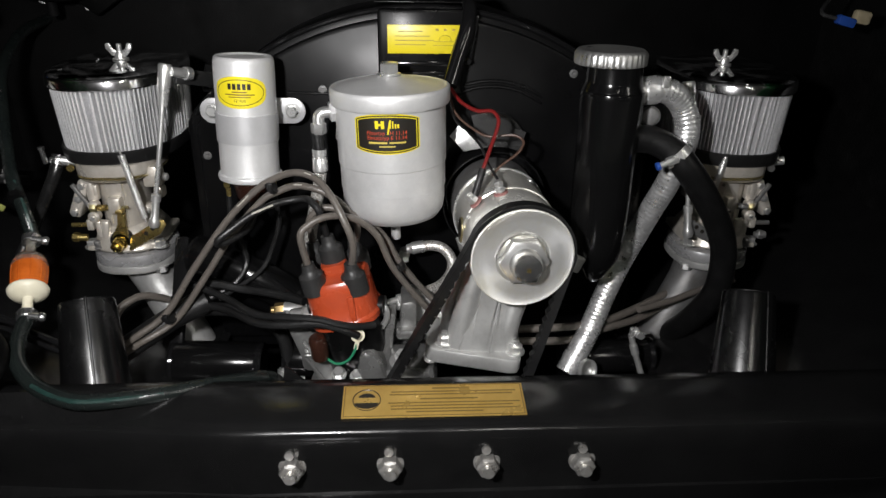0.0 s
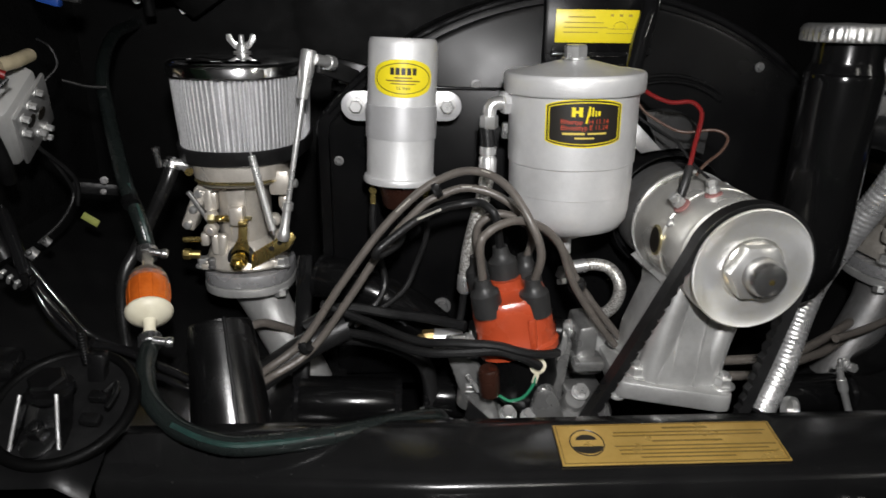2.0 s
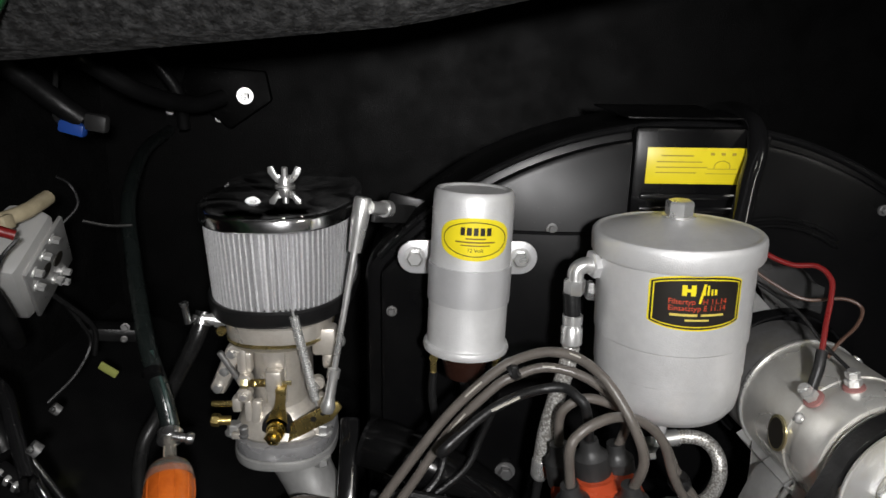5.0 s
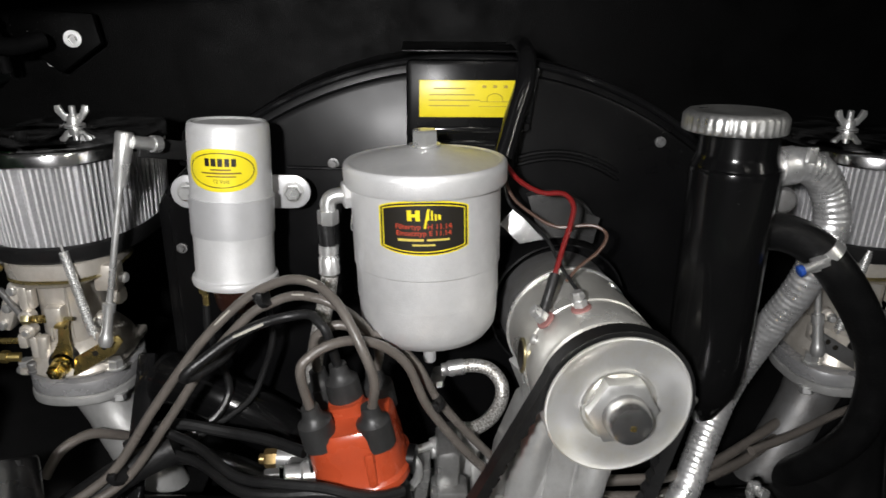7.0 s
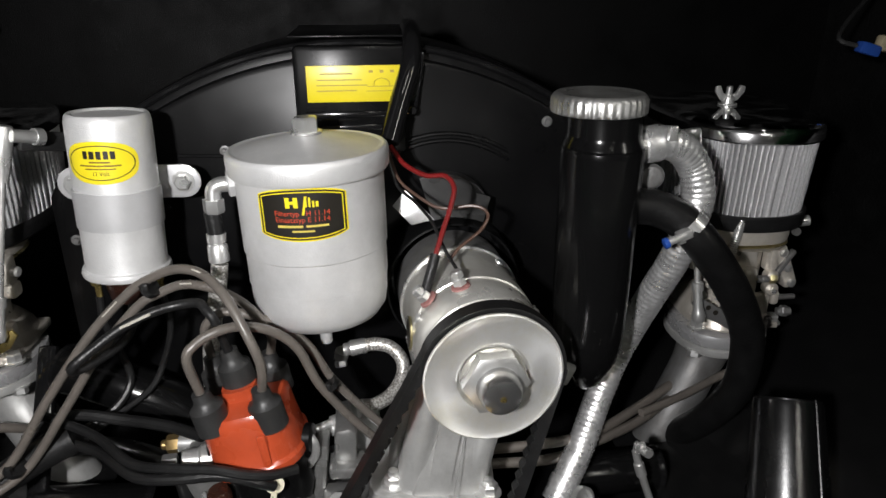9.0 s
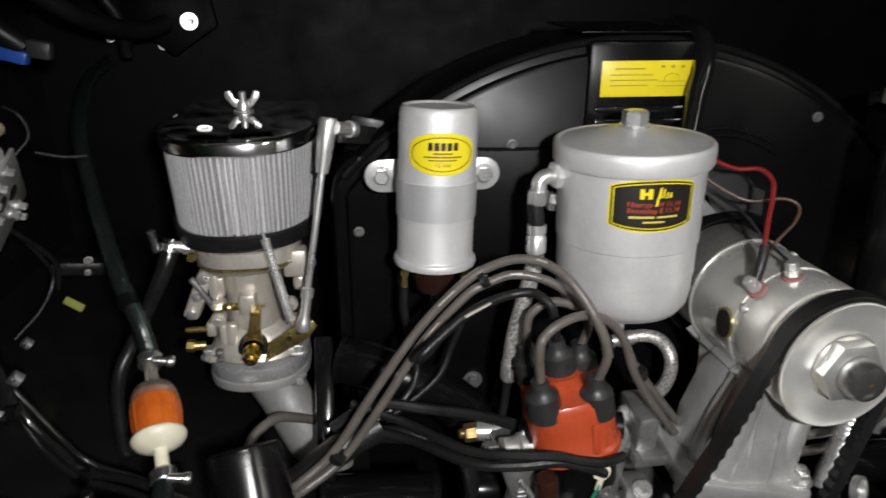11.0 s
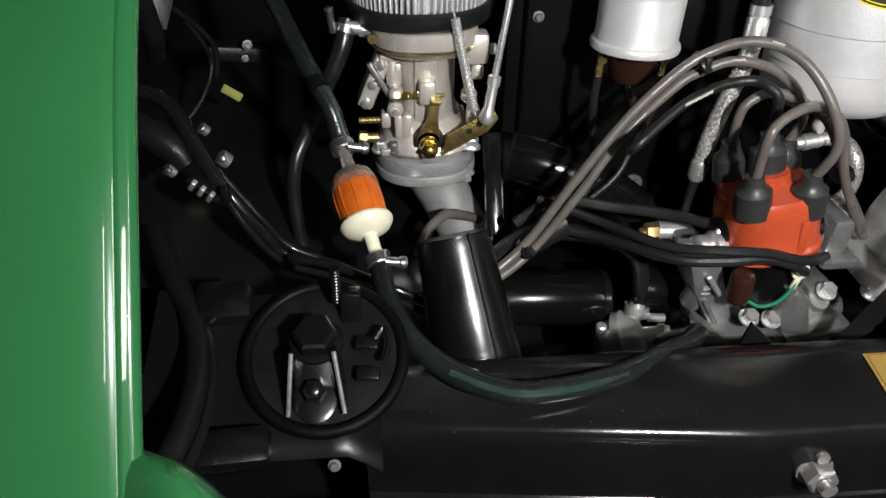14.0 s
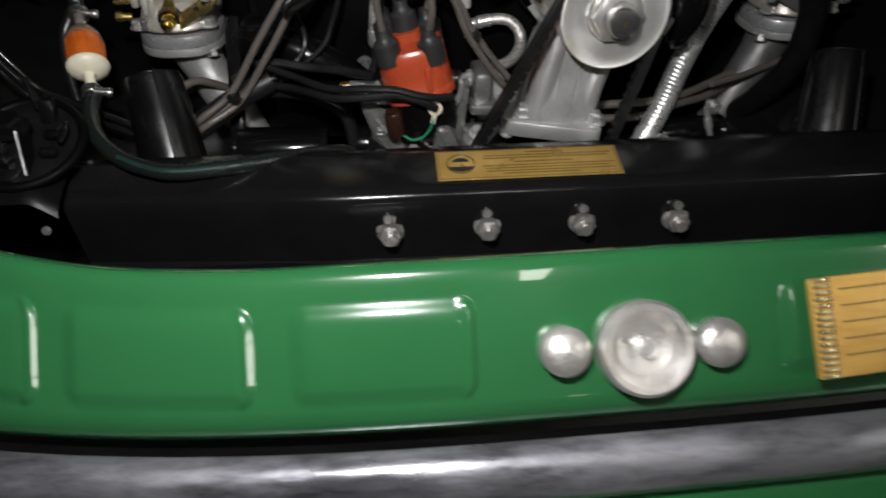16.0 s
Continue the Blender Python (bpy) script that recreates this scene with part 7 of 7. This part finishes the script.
# ---- left wall: regulator box, wires and fasteners ----
reg = thing("voltage_regulator", (-0.478, 0.67, 0.80), "silver voltage regulator box with red cable on the bay wall", "regulator")
R_UP = Vector((0.25, -0.587, 0.77)).normalized()
R_WIDE = Vector((0.95, -0.25, 0.17))
R_WIDE = (R_WIDE - R_UP * R_WIDE.dot(R_UP)).normalized()
R_BACK = R_UP.cross(R_WIDE)
R_M = Matrix.Translation(Vector((-0.4735, 0.6370, 0.8400)) + R_BACK * 0.030 - R_UP * 0.024) @ Matrix((R_WIDE, R_BACK, R_UP)).transposed().to_4x4() @ Matrix.Diagonal((1.1, 1.15, 0.90, 1))


def on_box(mesh):
    mesh.v = [tuple(R_M @ Vector(p)) for p in mesh.v]
    return mesh


box = part("cover", on_box(Mesh().box((0.030, 0.052, 0.072), Matrix.Translation((0, 0, 0.006)), 0.007)), SHEETTIN, reg, "silver pressed cover")
part("front_notch", on_box(Mesh().box((0.013, 0.004, 0.046), Matrix.Translation((-0.004, -0.0253, -0.012)), 0.001)), INK, box)
part("side_plate", on_box(Mesh().box((0.003, 0.048, 0.062), Matrix.Translation((0.0165, 0.004, 0.002)), 0.001)), ZINC, reg)
part("side_flange", on_box(Mesh().box((0.004, 0.010, 0.070), Matrix.Translation((-0.022, -0.010, -0.012)), 0.0015)), SILVER, reg)
for py, pz in ((-0.012, 0.024), (0.000, 0.026), (0.012, 0.028), (-0.014, 0.008), (0.004, -0.016), (0.014, -0.022), (0.010, -0.030)):
    part("terminal_screw", on_box(Mesh().hexagon(0.005, 0.0045, (0.0175, py, pz), (1, 0, 0), 0.004)), ZINC, reg)
for py, pz in ((-0.002, 0.008), (0.012, 0.000)):
    part("vent_hole", on_box(Mesh().lathe([(0.0058, 0), (0.0058, 0.0008)], (0.0178, py, pz), (1, 0, 0), 20)), INK, reg)
part("foot_screw", on_box(Mesh().hexagon(0.008, 0.005, (-0.024, -0.016, -0.046), (0, -1, 0), 0.006)), ZINC, reg)
part("connector", Mesh().tube([(-0.459, 0.632, 0.884), (-0.452, 0.652, 0.8865), (-0.4525, 0.680, 0.890)], 0.0055, 12).box((0.024, 0.012, 0.010), Matrix.Translation((-0.462, 0.630, 0.882)) @ pose(0, 0, 0, 0, -12, 0), 0.002), DIRTYCREAM, reg, "yellowed plastic connector")
part("red_lead", Mesh().tube([(-0.438, 0.612, 0.880), (-0.449, 0.606, 0.886), (-0.460, 0.604, 0.8905), (-0.470, 0.603, 0.884), (-0.4735, 0.603, 0.869), (-0.469, 0.603, 0.857), (-0.459, 0.604, 0.846)], 0.0033, 12), RED, reg, "thick red cable")
part("lead_sleeve", Mesh().tube([(-0.461, 0.604, 0.849), (-0.457, 0.610, 0.838), (-0.460, 0.626, 0.812), (-0.466, 0.64, 0.795)], 0.0062, 12), DEEPBLACK, reg)
part("brown_lead", Mesh().tube([(-0.460, 0.602, 0.851), (-0.471, 0.601, 0.857), (-0.480, 0.602, 0.864), (-0.488, 0.606, 0.880)], 0.0022, 10), BROWN, reg)
part("black_lead", Mesh().tube([(-0.436, 0.612, 0.878), (-0.444, 0.606, 0.868), (-0.4485, 0.604, 0.858), (-0.452, 0.604, 0.848)], 0.0013, 8), DEEPBLACK, reg)
for pts, r, mat in (([(-0.452, 0.690, 0.866), (-0.442, 0.70, 0.880), (-0.445, 0.70, 0.895), (-0.455, 0.70, 0.902)], 0.0012, DEEPBLACK), ([(-0.440, 0.70, 0.868), (-0.425, 0.71, 0.862), (-0.412, 0.72, 0.860)], 0.0014, RUBBER), ([(-0.462, 0.695, 0.806), (-0.452, 0.70, 0.785), (-0.449, 0.705, 0.765), (-0.456, 0.69, 0.745), (-0.47, 0.67, 0.73)], 0.0018, DEEPBLACK),
                    ([(-0.465, 0.690, 0.812), (-0.449, 0.70, 0.79), (-0.444, 0.705, 0.775), (-0.447, 0.705, 0.755)], 0.0022, DEEPBLACK)):
    single("loose_wire", Mesh().tube(pts, r, 8), mat, "thin loose black wire near the regulator", "cable", "loose wires")
single("wire_tag", Mesh().box((0.016, 0.002, 0.007), Matrix.Translation((-0.438, 0.706, 0.741)) @ pose(0, 0, 0, 0, 35, 0), 0.0006), TAG, "small yellow-green wire tag", "tag")
for pts, r in (([(-0.505, 0.62, 0.73), (-0.498, 0.61, 0.768), (-0.478, 0.605, 0.785), (-0.452, 0.595, 0.782), (-0.435, 0.575, 0.765), (-0.419, 0.556, 0.742)], 0.0050), ([(-0.51, 0.60, 0.70), (-0.50, 0.60, 0.745), (-0.478, 0.60, 0.768), (-0.45, 0.59, 0.764), (-0.43, 0.57, 0.752)], 0.0036),
               ([(-0.425, 0.565, 0.752), (-0.410, 0.556, 0.728), (-0.398, 0.556, 0.708), (-0.386, 0.557, 0.690), (-0.358, 0.552, 0.685), (-0.324, 0.540, 0.676), (-0.29, 0.535, 0.66)], 0.0030), ([(-0.420, 0.560, 0.742), (-0.407, 0.553, 0.715), (-0.388, 0.555, 0.686), (-0.360, 0.550, 0.678), (-0.326, 0.538, 0.669), (-0.29, 0.535, 0.652)], 0.0026),
               ([(-0.428, 0.568, 0.758), (-0.400, 0.562, 0.716), (-0.384, 0.561, 0.694), (-0.350, 0.556, 0.680), (-0.31, 0.54, 0.665)], 0.0022)):
    single("wall_wire", Mesh().tube(pts, r, 12), BLACK, "glossy black wire crossing the bay wall", "cable", "wall wires")
for at in ((-0.4175, 0.551, 0.741), (-0.386, 0.554, 0.689)):
    single("cable_tie", Mesh().lathe([(0.0062, -0.0018), (0.0070, -0.0018), (0.0070, 0.0018), (0.0062, 0.0018)], at, (0.5, 0.2, -0.8), 18).box((0.004, 0.004, 0.010), Matrix.Translation((at[0] + 0.004, at[1] - 0.008, at[2] + 0.005)), 0.0008), SATIN, "shiny black plastic tie on the wall wiring", "cable tie", "cable ties")
for wx, wy, wz, big in ((-0.421, 0.708, 0.778, 0.42), (-0.425, 0.712, 0.766, 0.32), (-0.40, 0.93, 0.925, 0.5), (-0.44, 0.90, 0.935, 0.5)):
    single("wall_screw", Mesh().hexagon(0.010 * big, 0.006 * big, (wx, wy, wz), (0.3, -1, 0.1), 0.0085 * big), DARKSTEEL, "dull steel screw head on the black bay lining", "screw", "wall screws")
single("screw_bracket", Mesh().box((0.05, 0.02, 0.012), Matrix.Translation((-0.430, 0.722, 0.768)) @ pose(0, 0, 0, 0, 10, 20), 0.003), DEEPBLACK, "small black bracket on the bay wall", "bracket")
hinge = thing("hinge_bracket", (-0.38, 0.92, 0.94), "black pressed lid hinge bracket on the firewall", "bracket")
part("hinge_eye", Mesh().lathe([(0.0045, 0), (0.0085, 0), (0.0085, 0.004), (0.0045, 0.004), (0.0045, 0)], (-0.367, 0.9145, 0.950), (0.2, -1, 0), 24), ZINC, hinge)
# plate takes the firewall's black, shade included in the colour
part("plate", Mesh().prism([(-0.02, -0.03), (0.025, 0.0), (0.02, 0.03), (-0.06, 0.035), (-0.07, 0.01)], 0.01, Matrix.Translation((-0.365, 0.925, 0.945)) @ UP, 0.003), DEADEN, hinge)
for s, bx in ((-1, -0.456), (1, 0.470)):
    con = thing("lamp_connector", (bx, 0.736, 0.934), "blue plastic wire connector hanging from the upper corner", "connector", "blue connectors")
    part("plug", Mesh().box((0.020, 0.010, 0.010), Matrix.Translation((bx, 0.736, 0.934)) @ pose(0, 0, 0, 0, 15, 0), 0.002), BLUE, con)
    part("sleeve", Mesh().box((0.018, 0.010, 0.014), Matrix.Translation((bx + 0.018, 0.738, 0.938)) @ pose(0, 0, 0, 0, 10, 0), 0.003), DIRTYCREAM if s > 0 else BOOT, con)
    part("wire", Mesh().tube([(bx - 0.008, 0.738, 0.936), (bx - 0.02 , 0.75, 0.945), (bx + s * 0.04, 0.80, 0.98)], 0.0022, 8), BOOT, con)
for pts, r in (([(-0.46, 0.76, 0.99), (-0.43, 0.80, 0.96), (-0.40, 0.85, 0.945), (-0.38, 0.88, 0.95)], 0.008), ([(-0.50, 0.70, 1.00), (-0.47, 0.73, 0.96), (-0.45, 0.74, 0.94)], 0.009), ([(-0.44, 0.86, 0.99), (-0.42, 0.87, 0.955), (-0.42, 0.88, 0.92)], 0.006)):
    single("corner_loom", Mesh().tube(pts, r, 12), DEEPBLACK, "black taped loom in the upper corner of the bay", "cable", "corner looms")

strip = thing("terminal_strip", (-0.4289, 0.556, 0.7429), "small black terminal strip with three bright contacts", "terminal strip")
STRIP_M = Matrix.Translation((-0.4289, 0.556, 0.7429)) @ pose(0, 0, 0, 20, 38, -10)
part("block", Mesh().box((0.020, 0.009, 0.009), STRIP_M, 0.0015), SATIN, strip)
for dx in (-0.0060, 0.0, 0.0060):
    part("contact", Mesh().box((0.0030, 0.004, 0.0085), STRIP_M @ Matrix.Translation((dx, -0.0035, 0.002)), 0.0008), ZINC, strip, "bright tinned contact")
# steel clips added only to give the small glints on the wall
for spot, size in (((-0.4145, 0.560, 0.7601), 0.0034), ((-0.4503, 0.570, 0.7485), 0.0030), ((-0.4460, 0.640, 0.7420), 0.0030)):
    stud = thing("cable_clip", spot, "small steel clip added for a glint on the bay wall", "clip", "cable clips")
    part("strap", Mesh().lathe([(size * 1.1, -0.003), (size * 1.3, -0.003), (size * 1.3, 0.003), (size * 1.1, 0.003)], spot, (0.6, 0.2, -0.7), 18), DARKSTEEL, stud)
    part("screw", Mesh().lathe([(size * 0.7, 0), (size * 0.6, 0.0015), (0, 0.0020)], (spot[0], spot[1] - size * 1.2, spot[2] + size * 0.6), (0, -1, 0.4), 14), CLAMPSTEEL, stud)
single("taped_joint", Mesh().tube([(-0.476, 0.590, 0.7760), (-0.463, 0.582, 0.7690), (-0.4480, 0.576, 0.7600), (-0.440, 0.572, 0.7500)], lambda q: 0.0065 + 0.0035 * math.sin(math.pi * q), 16), DEEPBLACK, "lumpy black taped cable joint on the bay wall", "cable")

# ---- latch and plate on the rear panel ----
LAX = Vector((0, -0.77, 0.64)).normalized()
latch = thing("latch_cup", (0.026, 0.203, 0.716), "bright aluminium lid latch cup with two rivet knobs", "latch")
C0 = Vector((0.0265, 0.1970, 0.7160))
part("cup", Mesh().lathe([(0.0, -0.0025), (0.007, -0.0028), (0.0125, -0.0015), (0.0150, 0.0020), (0.0175, 0.0045), (0.0205, 0.0050), (0.0222, 0.0030), (0.0228, -0.009)], C0, LAX, 48), LATCH, latch)
part("cup_stem", Mesh().lathe([(0.0045, -0.004), (0.0042, 0.002), (0.003, 0.003), (0, 0.003)], C0 + Vector((0.001, 0, 0)), LAX, 20), ZINC, latch)
for kx in (-0.0375, 0.0345):
    part("rivet_knob", Mesh().lathe([(0.0115, -0.009), (0.0115, 0.0012), (0.0098, 0.0036), (0.006, 0.0052), (0, 0.0058)], C0 + Vector((kx, -0.001, 0.002)), LAX, 32), LATCH, latch)
tag = thing("tan_badge_plate", (0.14, 0.205, 0.72), "tan ribbed metal plate lying on the green panel", "plate")
T_M = Matrix.Translation((0.152, 0.199, 0.724)) @ pose(0, 0, 0, 50, 0, 5)
tp = Mesh().box((0.100, 0.046, 0.004), None, 0.001)
tp.v = [tuple(T_M @ Vector(p)) for p in tp.v]
part("plate_body", tp, WOOD, tag)
te = Mesh()
for k in range(16):
    te.box((0.008, 0.0018, 0.002), Matrix.Translation((-0.0455, -0.0215 + 0.0029 * k, 0.0026)), 0.0004)
te.v = [tuple(T_M @ Vector(p)) for p in te.v]
part("ribbed_edge", te, BRASSY, tag)
tl = bars([(0.006, 0.017 - 0.0075 * k, 0.086, 0.0009) for k in range(5)], 0.0023)
tl.v = [tuple(T_M @ Vector(p)) for p in tl.v]
part("engraved_line", tl, INKBROWN, tag)
